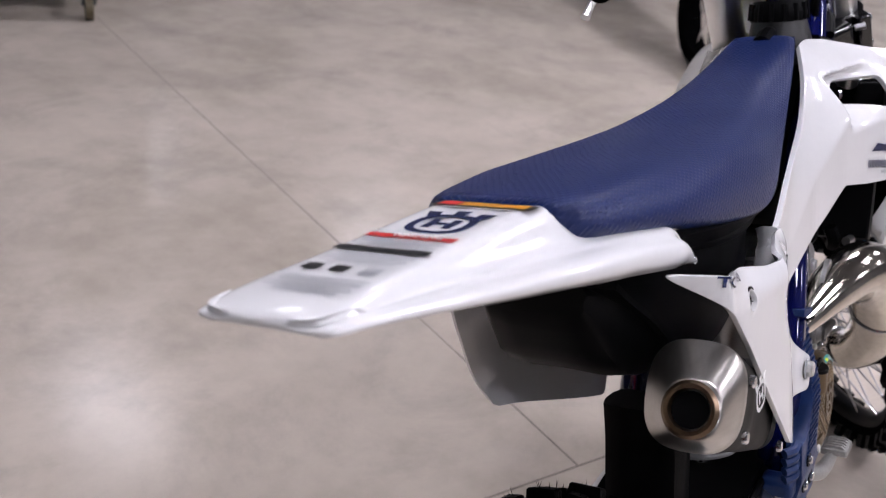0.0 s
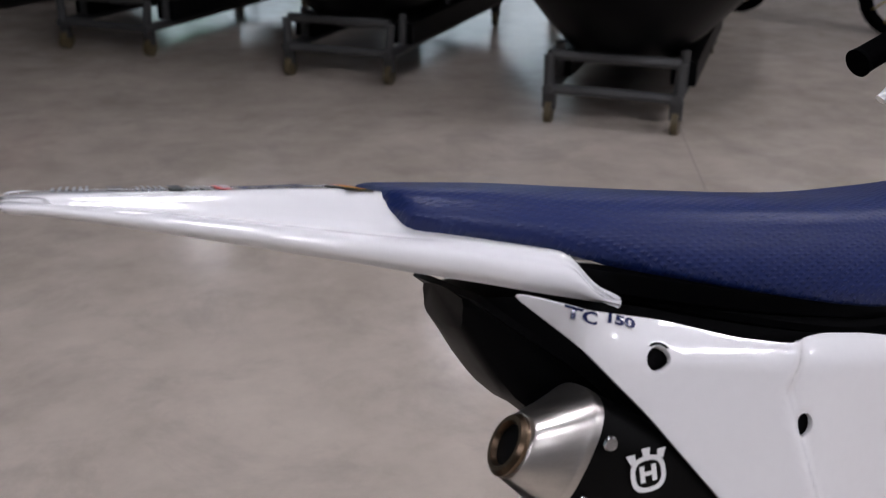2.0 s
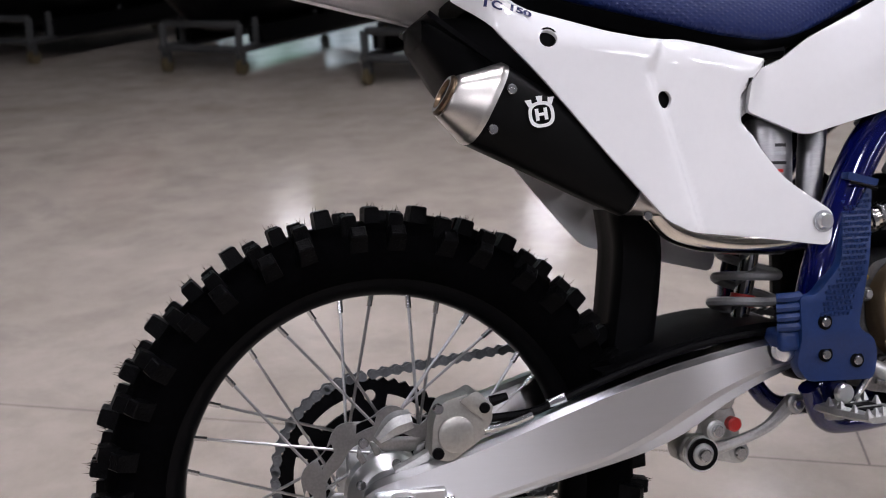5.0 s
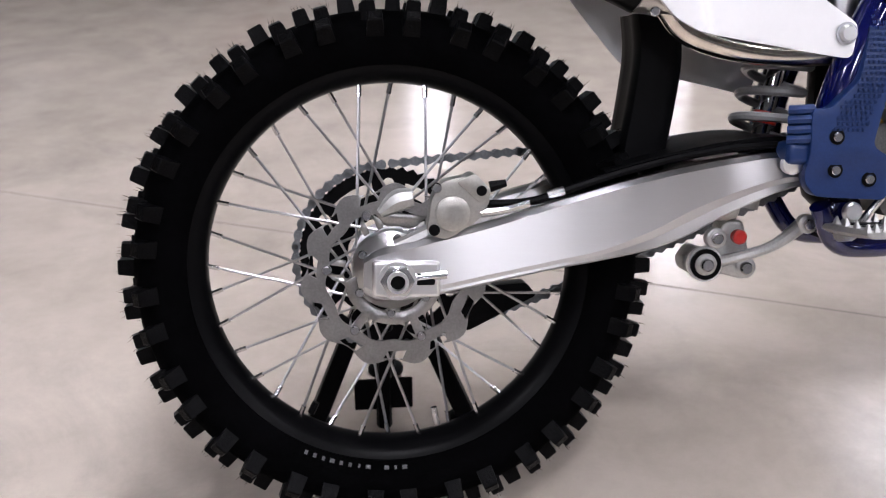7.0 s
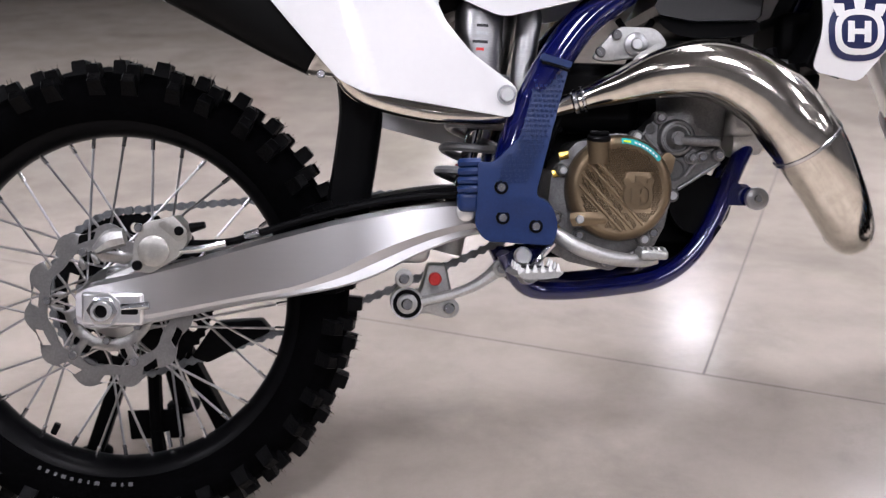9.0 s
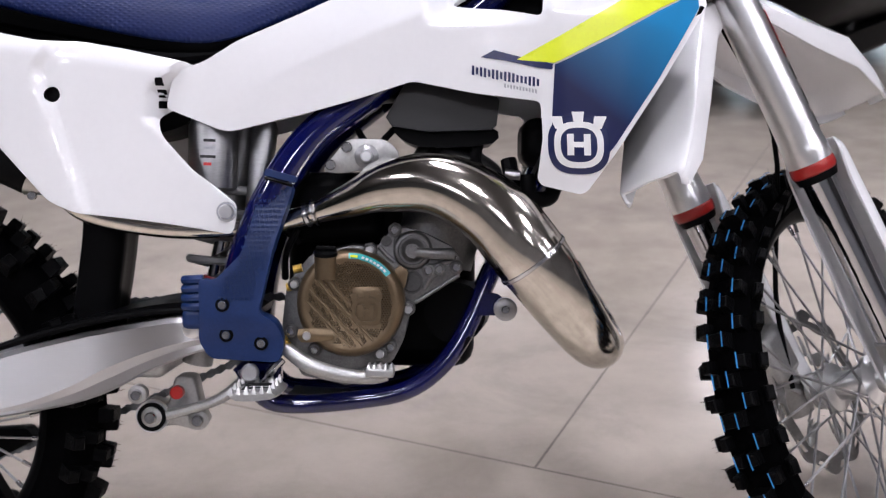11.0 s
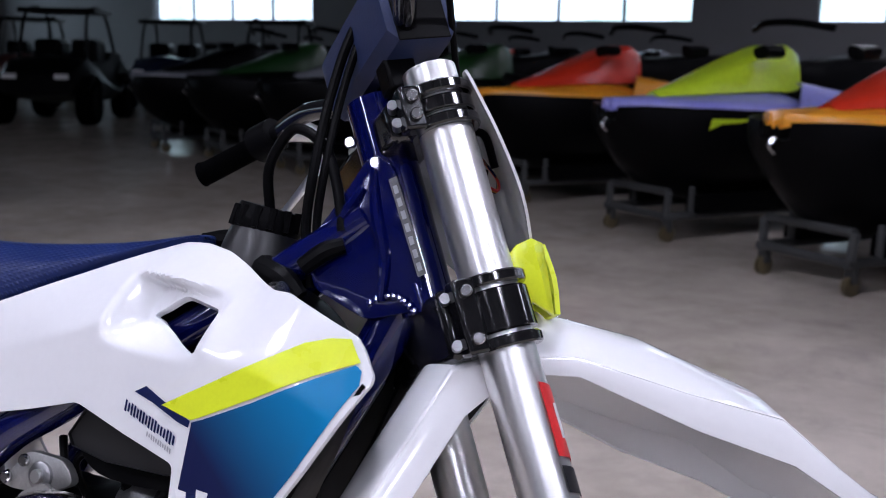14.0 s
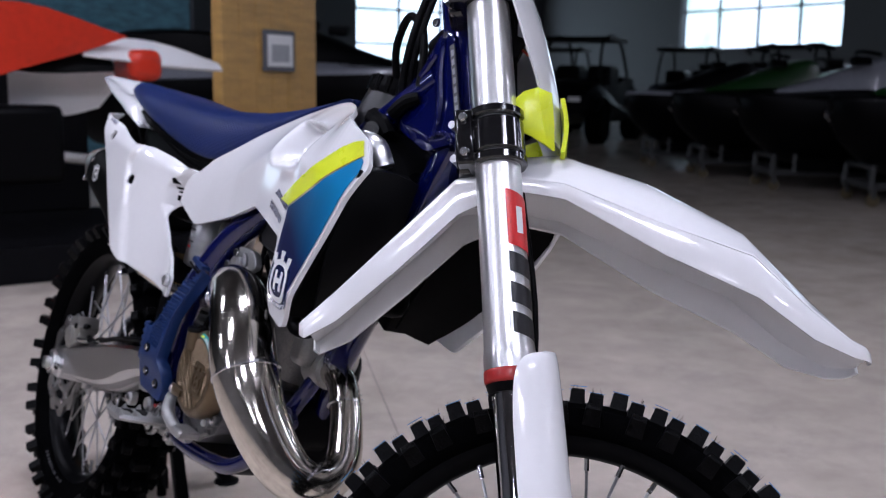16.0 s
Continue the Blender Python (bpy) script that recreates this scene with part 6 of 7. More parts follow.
    clamp("upper_clamp", -0.196, -0.148, "black upper triple clamp")
    fpart("stem_nut", rod([S(-0.222, 0, 0), S(-0.198, 0, 0)], [0.016, 0.018], 6), ALU, bike)


def build_front_wheel():
    c = S(0.70, F0 + 0.030, YC)
    m = STEER @ Matrix.Translation(c)
    tyre, rim = tyre_and_rim("front", 0.282, 0.328, 0.037, 40, m, True)
    spokes(rim, 0.034, 0.032, 0.265, 36, 0.1)
    hub = fpart("front_hub", turned([(-0.075, 0.014), (-0.06, 0.020), (-0.045, 0.022), (-0.034, 0.038), (-0.028, 0.038), (-0.022, 0.022), (0.022, 0.022), (0.028, 0.038), (0.036, 0.040), (0.05, 0.026), (0.075, 0.016)], c, (0, 1, 0), 32), ALU, bike, "silver front hub")
    bm = wave_disc(0.103, 0.130, 10, 12)
    bmesh.ops.translate(bm, vec=c + Vector((0, 0.060, 0)), verts=bm.verts[:])
    disc = fpart("front_disc", bm, DISC, hub, "front wave brake disc", 20, [solid(0.003)])
    bm = carrier(0.030, 0.040, 0.106, 6)
    bmesh.ops.translate(bm, vec=c + Vector((0, 0.058, 0)), verts=bm.verts[:])
    fpart("disc_carrier", bm, CAST, disc, "", 20, [solid(0.004), bevel(0.0006, 1)])
    fpart("front_axle", rod([c + Vector((0, -0.125, 0)), c + Vector((0, 0.125, 0))], 0.011, 16), STEEL, hub)
    fpart("axle_nut", turned([(0, 0.017), (0.012, 0.017), (0.014, 0.012)], c + Vector((0, -0.124, 0)), (0, -1, 0), 6), RED, hub)
    cal = fpart("front_caliper", box(Vector((-0.035, 0.045, -0.035)), Vector((0.035, 0.085, 0.045)), Matrix.Translation(c + Vector((-0.10, 0, 0.05))) @ Matrix.Rotation(radians(-30), 4, "Y")), CAST, bike, "front brake caliper", mods=[bevel(0.012, 3)])
    fpart("front_brake_hose", rod([S(0.66, -0.01, 0.075), S(0.52, 0.03, 0.055), S(0.30, 0.07, -0.030), S(0.10, 0.065, -0.030), S(-0.05, 0.065, -0.035), S(-0.20, 0.075, -0.06), S(-0.27, 0.06, -0.12), S(-0.30, 0.03, -0.20)], 0.0038, 10), BLACK, bike)


def build_front_fender():
    rows = []
    for f, c, w, k, e in ((-0.228, 0.266, 0.044, 0.271, 0.282), (-0.222, 0.260, 0.050, 0.268, 0.288), (-0.18, 0.222, 0.056, 0.236, 0.270), (-0.10, 0.148, 0.058, 0.166, 0.208), (-0.02, 0.078, 0.062, 0.096, 0.140), (0.05, 0.042, 0.066, 0.092, 0.110),
                          (0.12, 0.040, 0.072, 0.106, 0.128), (0.235, 0.092, 0.084, 0.172, 0.214), (0.340, 0.166, 0.089, 0.226, 0.278), (0.40, 0.248, 0.081, 0.296, 0.332), (0.446, 0.314, 0.066, 0.336, 0.353), (0.463, 0.333, 0.056, 0.343, 0.356), (0.471, 0.342, 0.044, 0.348, 0.357), (0.475, 0.347, 0.024, 0.350, 0.356)):
        half = [(w * 0.96, e), (w * 1.0, (e + k) / 2 + 0.002), (w * 1.01, k + 0.003), (w * 0.97, k - 0.003), (w * 0.55, c + 0.34 * (k - c))]
        yc = 0.012 * sm((f + 0.05) / 0.2)
        rows.append([S(s, f, yc - y) for y, s in half] + [S(c, f, yc)] + [S(s, f, yc + y) for y, s in reversed(half)])
    fpart("front_fender", surface(rows, 1, 4), WHITE, bike, "long white front fender", 38, [solid(0.004, 0), bevel(0.0012, 2)])
    # the start plate and its yellow foot
    rows = []
    for s, f, w, d in ((-0.208, 0.096, 0.098, 0.030), (-0.200, 0.100, 0.116, 0.040), (-0.17, 0.107, 0.124, 0.045), (-0.12, 0.116, 0.124, 0.044), (-0.06, 0.123, 0.112, 0.038), (-0.012, 0.126, 0.078, 0.028), (0.035, 0.122, 0.050, 0.018)):
        rows.append([S(s, f - d * abs(t) ** 1.6, w * t) for t in (-1, -0.8, -0.4, 0, 0.4, 0.8, 1)])
    plate_ = fpart("start_plate", surface(rows, 5, 3), WHITE, bike, "white front number plate", 60, [solid(0.003, 0)])
    for o in (-1, 1):
        rows = [[S(-0.016, 0.112, o * 0.074), S(-0.020, 0.094, o * 0.086), S(-0.016, 0.076, o * 0.086), S(-0.004, 0.060, o * 0.082)], [S(0.020, 0.112, o * 0.066), S(0.018, 0.096, o * 0.080), S(0.018, 0.078, o * 0.082), S(0.020, 0.062, o * 0.080)], [S(0.060, 0.110, o * 0.058), S(0.056, 0.100, o * 0.068), S(0.044, 0.082, o * 0.074), S(0.034, 0.064, o * 0.076)]]
        fpart("plate_mount", surface(rows, 2, 1), YELLOW, plate_, "neon yellow plate mount", 25, [solid(0.005, 0), bevel(0.0012, 2)])
    rows = [[S(s, f, y) for y in (-0.05, -0.02, 0.02, 0.05)] for s, f in ((-0.02, 0.128), (0.02, 0.130), (0.058, 0.122))]
    fpart("plate_mount", surface(rows, 3, 3), YELLOW, plate_, "neon yellow plate mount", 60, [solid(0.006, 0)])
    # loose connector behind the plate
    con = fpart("wire_plug", box(S(-0.10, 0.07, -0.05) - Vector((0.010, 0.008, 0.016)), S(-0.10, 0.07, -0.05) + Vector((0.010, 0.008, 0.016))), SATIN, bike, "loose wiring plug", mods=[bevel(0.002)])
    for k, ink in enumerate((REDINK, ORANGEINK, NAVYINK)):
        fpart("wire", rod([S(-0.10, 0.075 + k * 0.003, -0.05), S(-0.085, 0.088, -0.058 + k * 0.003), S(-0.10, 0.096, -0.05), S(-0.13, 0.09, -0.04)], 0.0016, 6), ink, con)
    fpart("plug_sleeve", rod([S(-0.125, 0.066, -0.045), S(-0.15, 0.07, -0.06), S(-0.145, 0.085, -0.07), S(-0.11, 0.092, -0.06)], 0.0045, 8), BLACK, con)


def build_bars():
    pts = [(-0.302, -0.112, 0.372), (-0.303, -0.078, 0.33), (-0.304, -0.040, 0.27), (-0.300, -0.012, 0.19), (-0.268, 0.012, 0.105), (-0.258, 0.018, 0.05), (-0.258, 0.018, 0.0)]
    full = [S(*p) for p in pts] + [S(p[0], p[1], -p[2]) for p in reversed(pts[:-1])]
    bars = fpart("handlebar", rod(full, 0.0125, 16), GLOSSBLACK, bike, "black handlebar with a navy crossbar pad")
    for o in (-1, 1):
        grip = fpart("grip", rod([S(-0.302, -0.118, o * 0.378), S(-0.302, -0.106, o * 0.365), S(-0.303, -0.058, o * 0.300), S(-0.303, -0.052, o * 0.291)], [0.018, 0.0165, 0.0165, 0.021], 20), RUBBER, bars, "black ribbed rubber grip")
        fpart("throttle_tube" if o < 0 else "switch_block", rod([S(-0.303, -0.054, o * 0.292), S(-0.304, -0.036, o * 0.262)], [0.026, 0.024], 18), BLACK, bars)
        fpart("lever_perch", rod([S(-0.303, -0.028, o * 0.245), S(-0.296, -0.008, o * 0.238), S(-0.288, 0.016, o * 0.241)], [0.018, 0.015, 0.011], 12), ALU, bars)
        fpart("lever", rod([S(-0.286, 0.016, o * 0.244), S(-0.270, 0.030, o * 0.276), S(-0.250, 0.010, o * 0.32), S(-0.228, -0.016, o * 0.362), S(-0.222, -0.026, o * 0.376)], [0.008, 0.0075, 0.0065, 0.0060, 0.0075], 10), ALU, bars, "polished brake and clutch lever")
        fpart("bar_clamp", box(Vector((-0.018, -0.016, -0.022)), Vector((0.018, 0.016, 0.024)), Matrix.Translation(S(-0.235, 0.016, o * 0.045)) @ Matrix.Rotation(radians(-27), 4, "Y")), SATIN, bars, mods=[bevel(0.004)])
    # navy pad with a black panel on one end
    rows = []
    for y, k in ((-0.105, 0.86), (-0.098, 0.97), (-0.05, 1.0), (0.05, 1.0), (0.098, 0.97), (0.105, 0.86)):
        rows.append([S(-0.282 + s * k, 0.030 + f * k, y) for s, f in ((-0.046, -0.030), (-0.040, -0.042), (0.024, -0.042), (0.036, -0.030), (0.036, 0.034), (0.024, 0.044), (-0.040, 0.044), (-0.046, 0.034))])
    pad = fpart("bar_pad", surface(rows, 3, 1, True, True), PADBLUE, bars, "navy foam bar pad", 30)
    fpart("pad_panel", box(Vector((-0.030, -0.1065, -0.036)), Vector((0.030, -0.104, 0.036)), Matrix.Translation(S(-0.282, 0.030, 0)) @ Matrix.Rotation(radians(-27), 4, "Y")), BLACK, pad, mods=[bevel(0.002)])
    fpart("brake_reservoir", box(Vector((-0.022, -0.018, -0.016)), Vector((0.022, 0.018, 0.020)), Matrix.Translation(S(-0.325, 0.012, -0.235)) @ Matrix.Rotation(radians(-20), 4, "Y")), CLEAR, bars, "translucent brake fluid reservoir", mods=[bevel(0.006, 3)])
    # cables looping in front of the tank cap
    for dx, dy, r in ((0.0, 0.0, 0.0058), (0.010, 0.006, 0.0050)):
        part("throttle_cable", rod([(1.010 + dx, 0.03 + dy, 1.375), (0.985 + dx, 0.000 + dy, 1.320), (0.973 + dx, -0.020 + dy, 1.270), (0.968 + dx, -0.032 + dy, 1.200), (0.971 + dx, -0.044 + dy, 1.120), (0.971 + dx, -0.040 + dy, 1.050), (0.985 + dx, -0.030 + dy, 0.985)], r, 10), BLACK, bike)
    part("breather_hose", rod([(0.899, -0.006, 1.062), (0.897, -0.020, 1.11), (0.922, -0.030, 1.152), (0.945, -0.032, 1.155), (0.972, -0.033, 1.140), (0.988, -0.034, 1.118), (1.005, -0.038, 1.085), (1.018, -0.042, 1.050)], 0.0062, 12), BLACK, bike, "black breather hose")
    part("tank_strap", rod([(0.93, -0.045, 0.995), (0.965, -0.055, 0.988), (0.985, -0.052, 0.972)], [0.018, 0.015, 0.012], 10), BLACK, bike)
    part("hose_joint", rod([(0.985, -0.055, 1.005), (1.005, -0.05, 1.025), (1.022, -0.04, 1.036)], [0.010, 0.011, 0.009], 10), SATIN, bike)
    for p in ((0.968, -0.075, 0.975), (0.975, -0.075, 0.955)):
        part("hose_clip", rod([p, (p[0] + 0.012, p[1] - 0.004, p[2] + 0.002)], 0.011, 12), STEEL, bike)
    part("radiator_pipe", rod([(0.985, -0.09, 0.955), (1.015, -0.085, 0.95), (1.03, -0.075, 0.925)], 0.017, 14), ALU, bike)
    part("control_box", box((0.93, -0.06, 0.71), (1.00, 0.06, 0.78)), SATIN, bike, mods=[bevel(0.02, 3)])


PADBLUE = material("pad_blue", (0.012, 0.022, 0.075), 0.6, bump=0.2, bump_scale=500)
build_forks()
build_front_wheel()
build_front_fender()
build_bars()


# ---- the showroom ----
def concrete():
    """Polished, stained concrete: warm grey clouds, paler worn patches, fine speckle and scratches."""
    m = bpy.data.materials.new("polished_concrete")
    m.use_nodes = True
    nt = m.node_tree
    b = nt.nodes["Principled BSDF"]
    tc = nt.nodes.new("ShaderNodeTexCoord")

    def noise_(scale, detail, rough=0.55, distort=0.0):
        n = nt.nodes.new("ShaderNodeTexNoise")
        n.inputs["Scale"].default_value, n.inputs["Detail"].default_value = scale, detail
        n.inputs["Roughness"].default_value, n.inputs["Distortion"].default_value = rough, distort
        nt.links.new(tc.outputs["Object"], n.inputs["Vector"])
        return n
    big, mid, fine = noise_(0.9, 6, 0.6, 0.2), noise_(5.0, 9, 0.68, 0.15), noise_(60, 5)
    ramp = nt.nodes.new("ShaderNodeValToRGB")
    cr = ramp.color_ramp
    cr.elements[0].position, cr.elements[0].color = 0.37, (0.425, 0.372, 0.315, 1)
    cr.elements[1].position, cr.elements[1].color = 0.63, (0.605, 0.532, 0.462, 1)
    e = cr.elements.new(0.5)
    e.color = (0.522, 0.460, 0.398, 1)
    mixf = nt.nodes.new("ShaderNodeMath")
    mixf.operation = "MULTIPLY_ADD"
    mixf.inputs[1].default_value = 0.42
    half = nt.nodes.new("ShaderNodeMath")
    half.operation = "MULTIPLY"
    half.inputs[1].default_value = 0.58
    nt.links.new(big.outputs["Fac"], half.inputs[0])
    nt.links.new(mid.outputs["Fac"], mixf.inputs[0])
    nt.links.new(half.outputs[0], mixf.inputs[2])
    nt.links.new(mixf.outputs[0], ramp.inputs[0])
    # dark grey stains with their own shapes
    st = noise_(2.2, 10, 0.72, 0.5)
    sr = nt.nodes.new("ShaderNodeMapRange")
    sr.inputs["From Min"].default_value, sr.inputs["From Max"].default_value = 0.50, 0.72
    sr.inputs["To Max"].default_value = 0.55
    nt.links.new(st.outputs["Fac"], sr.inputs[0])
    mx = nt.nodes.new("ShaderNodeMix")
    mx.data_type = "RGBA"
    mx.inputs[7].default_value = (0.30, 0.268, 0.238, 1)
    nt.links.new(ramp.outputs[0], mx.inputs[6])
    nt.links.new(sr.outputs[0], mx.inputs[0])
    nt.links.new(mx.outputs[2], b.inputs["Base Color"])
    rr = nt.nodes.new("ShaderNodeMapRange")
    rr.inputs["To Min"].default_value, rr.inputs["To Max"].default_value = 0.06, 0.28
    nt.links.new(mid.outputs["Fac"], rr.inputs[0])
    nt.links.new(rr.outputs[0], b.inputs["Roughness"])
    b.inputs["Specular IOR Level"].default_value = 0.2
    bp = nt.nodes.new("ShaderNodeBump")
    bp.inputs["Strength"].default_value, bp.inputs["Distance"].default_value = 0.06, 0.004
    nt.links.new(fine.outputs["Fac"], bp.inputs["Height"])
    nt.links.new(bp.outputs[0], b.inputs["Normal"])
    return m


CONCRETE = concrete()
JOINT = material("joint_filler", (0.20, 0.17, 0.145), 0.6, var=0.25, scale=20)
WALLPAINT = material("wall_paint", (0.10, 0.105, 0.12), 0.7, var=0.05, scale=2)
FARWALL = material("far_wall_paint", (0.16, 0.16, 0.17), 0.7, var=0.04, scale=2)
NORTHPAINT = material("pale_wall_paint", (0.17, 0.17, 0.18), 0.7, var=0.04, scale=2)
DARKWALL = material("dark_display", (0.005, 0.005, 0.006), 0.6, spec=0.05)
CEIL = material("ceiling_paint", (0.06, 0.06, 0.065), 0.8)
WOOD = material("oiled_wood", (0.46, 0.27, 0.08), 0.45, var=0.25, scale=3, stretch=(1, 1, 8))
FRAMEGREY = material("window_frame", (0.30, 0.32, 0.36), 0.4)
TUBEGREY = material("trolley_steel", (0.055, 0.057, 0.058), 0.55, metal=0.3)
WHEELGUM = material("castor_gum", (0.09, 0.07, 0.035), 0.5)
HULL = material("hull_black", (0.002, 0.002, 0.0025), 0.35, spec=0.06)
DECKWHITE = material("deck_grey", (0.20, 0.21, 0.24), 0.25, coat=0.4)
ORANGE = material("deck_orange", (0.75, 0.30, 0.015), 0.3)
REDDECK = material("deck_red", (0.55, 0.03, 0.01), 0.3)
DARKRED = material("buggy_red", (0.09, 0.008, 0.006), 0.35)
PURPLE = material("deck_lilac", (0.24, 0.24, 0.62), 0.3)
LIME = material("deck_lime", (0.50, 0.68, 0.02), 0.35)
GREENDECK = material("deck_green", (0.006, 0.035, 0.006), 0.3)
MURAL = material("water_mural", (0.10, 0.26, 0.34), 0.6, var=0.5, scale=5, stretch=(1, 1, 4))

X0, X1, Y0, Y1, H = -26.0, 15.0, -12.0, 24.0, 5.2


def floor_and_joints():
    # two saw cuts cross near the bike; the slabs between them end a few millimetres short of each other
    d, n = Vector((0.907, -0.421, 0)), Vector((0.421, 0.907, 0))
    o = Vector((1.00, 0.43, 0))
    bm = bmesh.new()
    bmesh.ops.create_grid(bm, x_segments=1, y_segments=1, size=1)
    for v in bm.verts:
        v.co = Vector((X0 + (v.co.x + 1) / 2 * (X1 - X0), Y0 + (v.co.y + 1) / 2 * (Y1 - Y0), 0))
    fl = tagged(part("floor", bm, CONCRETE), "polished stained concrete floor with saw-cut joints", kind="structure")
    for a, b in ((o - d * 16, o + d * 10), (o, o + n * 18), (o + d * 4.5 - n * 10, o + d * 4.5 + n * 16), (o - d * 4.5 - n * 8, o - d * 4.5 + n * 16), (o + n * 4.6 - d * 16, o + n * 4.6 + d * 9)):
        t = (b - a).normalized()
        s = Vector((-t.y, t.x, 0)) * 0.0022
        bm = bmesh.new()
        k = 60
        va = [bm.verts.new(a.lerp(b, i / k) + s * (1 + 0.25 * math.sin(i * 2.3)) + Vector((0, 0, 0.0006))) for i in range(k + 1)]
        vb = [bm.verts.new(a.lerp(b, i / k) - s * (1 + 0.25 * math.cos(i * 1.7)) + Vector((0, 0, 0.0006))) for i in range(k + 1)]
        for i in range(k):
            bm.faces.new((va[i], va[i + 1], vb[i + 1], vb[i]))
        tagged(part("floor_joint", bm, JOINT, fl))
    return fl


def wall_with_openings(name, along, at, lo, hi, openings, normal_out, paint=None):
    """A thick wall from lo to hi with rectangular openings (from, to, sill, head)."""
    bm = bmesh.new()
    t = 0.3 * normal_out

    def slab(a, b, z0, z1):
        if b - a < 0.01 or z1 - z0 < 0.01:
            return
        if along == "x":
            block(bm, (a, min(at, at + t), z0), (b, max(at, at + t), z1))
        else:
            block(bm, (min(at, at + t), a, z0), (max(at, at + t), b, z1))
    x = lo
    for a, b, z0, z1 in openings:
        slab(x, a, 0, H)
        slab(a, b, 0, z0)
        slab(a, b, z1, H)
        x = b
    slab(x, hi, 0, H)
    w = tagged(part(name, bm, paint or WALLPAINT, angle=30), "painted showroom wall", kind="structure")
    for i, (a, b, z0, z1) in enumerate(openings):
        bars = bmesh.new()

        def bar(p, q, z_0, z_1):
            if along == "x":
                block(bars, (p, at + t * 0.4, z_0), (q, at + t * 0.4 + 0.06, z_1))
            else:
                block(bars, (at + t * 0.4, p, z_0), (at + t * 0.4 + 0.06, q, z_1))
        k = max(2, round((b - a) / 1.5))
        for j in range(k + 1):
            p = a + (b - a) * j / k
            bar(p - 0.04, p + 0.04, z0, z1)
        rows_ = max(1, round((z1 - z0) / 1.1))
        for j in range(rows_ + 1):
            z = z0 + (z1 - z0) * j / rows_
            bar(a, b, max(z0, z - 0.035), min(z1, z + 0.035))
        tagged(part("window_frame", bars, FRAMEGREY, w), "dark aluminium window frame")
    return w


def room():
    wall_with_openings("wall_north", "x", Y1, X0, X1, [(-19.6, -14.0, 2.1, 4.4), (-10.2, -3.5, 2.1, 4.4), (-0.7, 5.0, 2.1, 4.4), (7.0, 13.0, 2.1, 4.4)], 1, NORTHPAINT)
    wall_with_openings("wall_west", "y", X0, Y0, Y1, [(-4.0, 0.5, 0.0, 4.2), (16.2, 22.8, 0.05, 4.4)], -1)
    wall_with_openings("wall_south", "x", Y0, X0, X1, [], -1, FARWALL)
    wall_with_openings("wall_east", "y", X1, Y0, Y1, [], 1, FARWALL)
    bm = bmesh.new()
    block(bm, (X0 - 0.3, Y0 - 0.3, H), (X1 + 0.3, Y1 + 0.3, H + 0.3))
    tagged(part("ceiling", bm, CEIL), "dark painted ceiling", kind="structure")
    bm = bmesh.new()
    bmesh.ops.create_grid(bm, x_segments=1, y_segments=1, size=120)
    bmesh.ops.translate(bm, vec=(0, 0, -0.35), verts=bm.verts[:])
    tagged(part("ground", bm, material("outside_paving", (0.45, 0.45, 0.45), 0.9, scale=1)), "pale paving outside the windows", kind="structure")


def daylight_backdrop():
    """Bright haze and pale trees outside, far behind the glass."""
    m = bpy.data.materials.new("bright_outdoors")
    m.use_nodes = True
    nt = m.node_tree
    nt.nodes.remove(nt.nodes["Principled BSDF"])
    em, tc, nz, rp = (nt.nodes.new(k) for k in ("ShaderNodeEmission", "ShaderNodeTexCoord", "ShaderNodeTexNoise", "ShaderNodeValToRGB"))
    nz.inputs["Scale"].default_value, nz.inputs["Detail"].default_value = 0.35, 6
    rp.color_ramp.elements[0].position, rp.color_ramp.elements[0].color = 0.36, (0.30, 0.50, 0.42, 1)
    rp.color_ramp.elements[1].position, rp.color_ramp.elements[1].color = 0.52, (0.74, 0.88, 1.0, 1)
    em.inputs["Strength"].default_value = 3.2
    nt.links.new(tc.outputs["Object"], nz.inputs["Vector"])
    nt.links.new(nz.outputs["Fac"], rp.inputs[0])
    nt.links.new(rp.outputs[0], em.inputs["Color"])
    nt.links.new(em.outputs[0], nt.nodes["Material Output"].inputs[0])
    bm = bmesh.new()
    block(bm, (X0 - 3.2, Y0, -0.3), (X0 - 3.0, Y1 + 4, 7))
    tagged(part("backdrop_west", bm, m), "bright hazy daylight outside the windows", kind="structure")
    bm = bmesh.new()
    block(bm, (X0 - 2.8, Y1 + 3.0, -0.3), (X1, Y1 + 3.2, 7))
    tagged(part("backdrop_north", bm, m), "bright hazy daylight outside the windows", kind="structure")


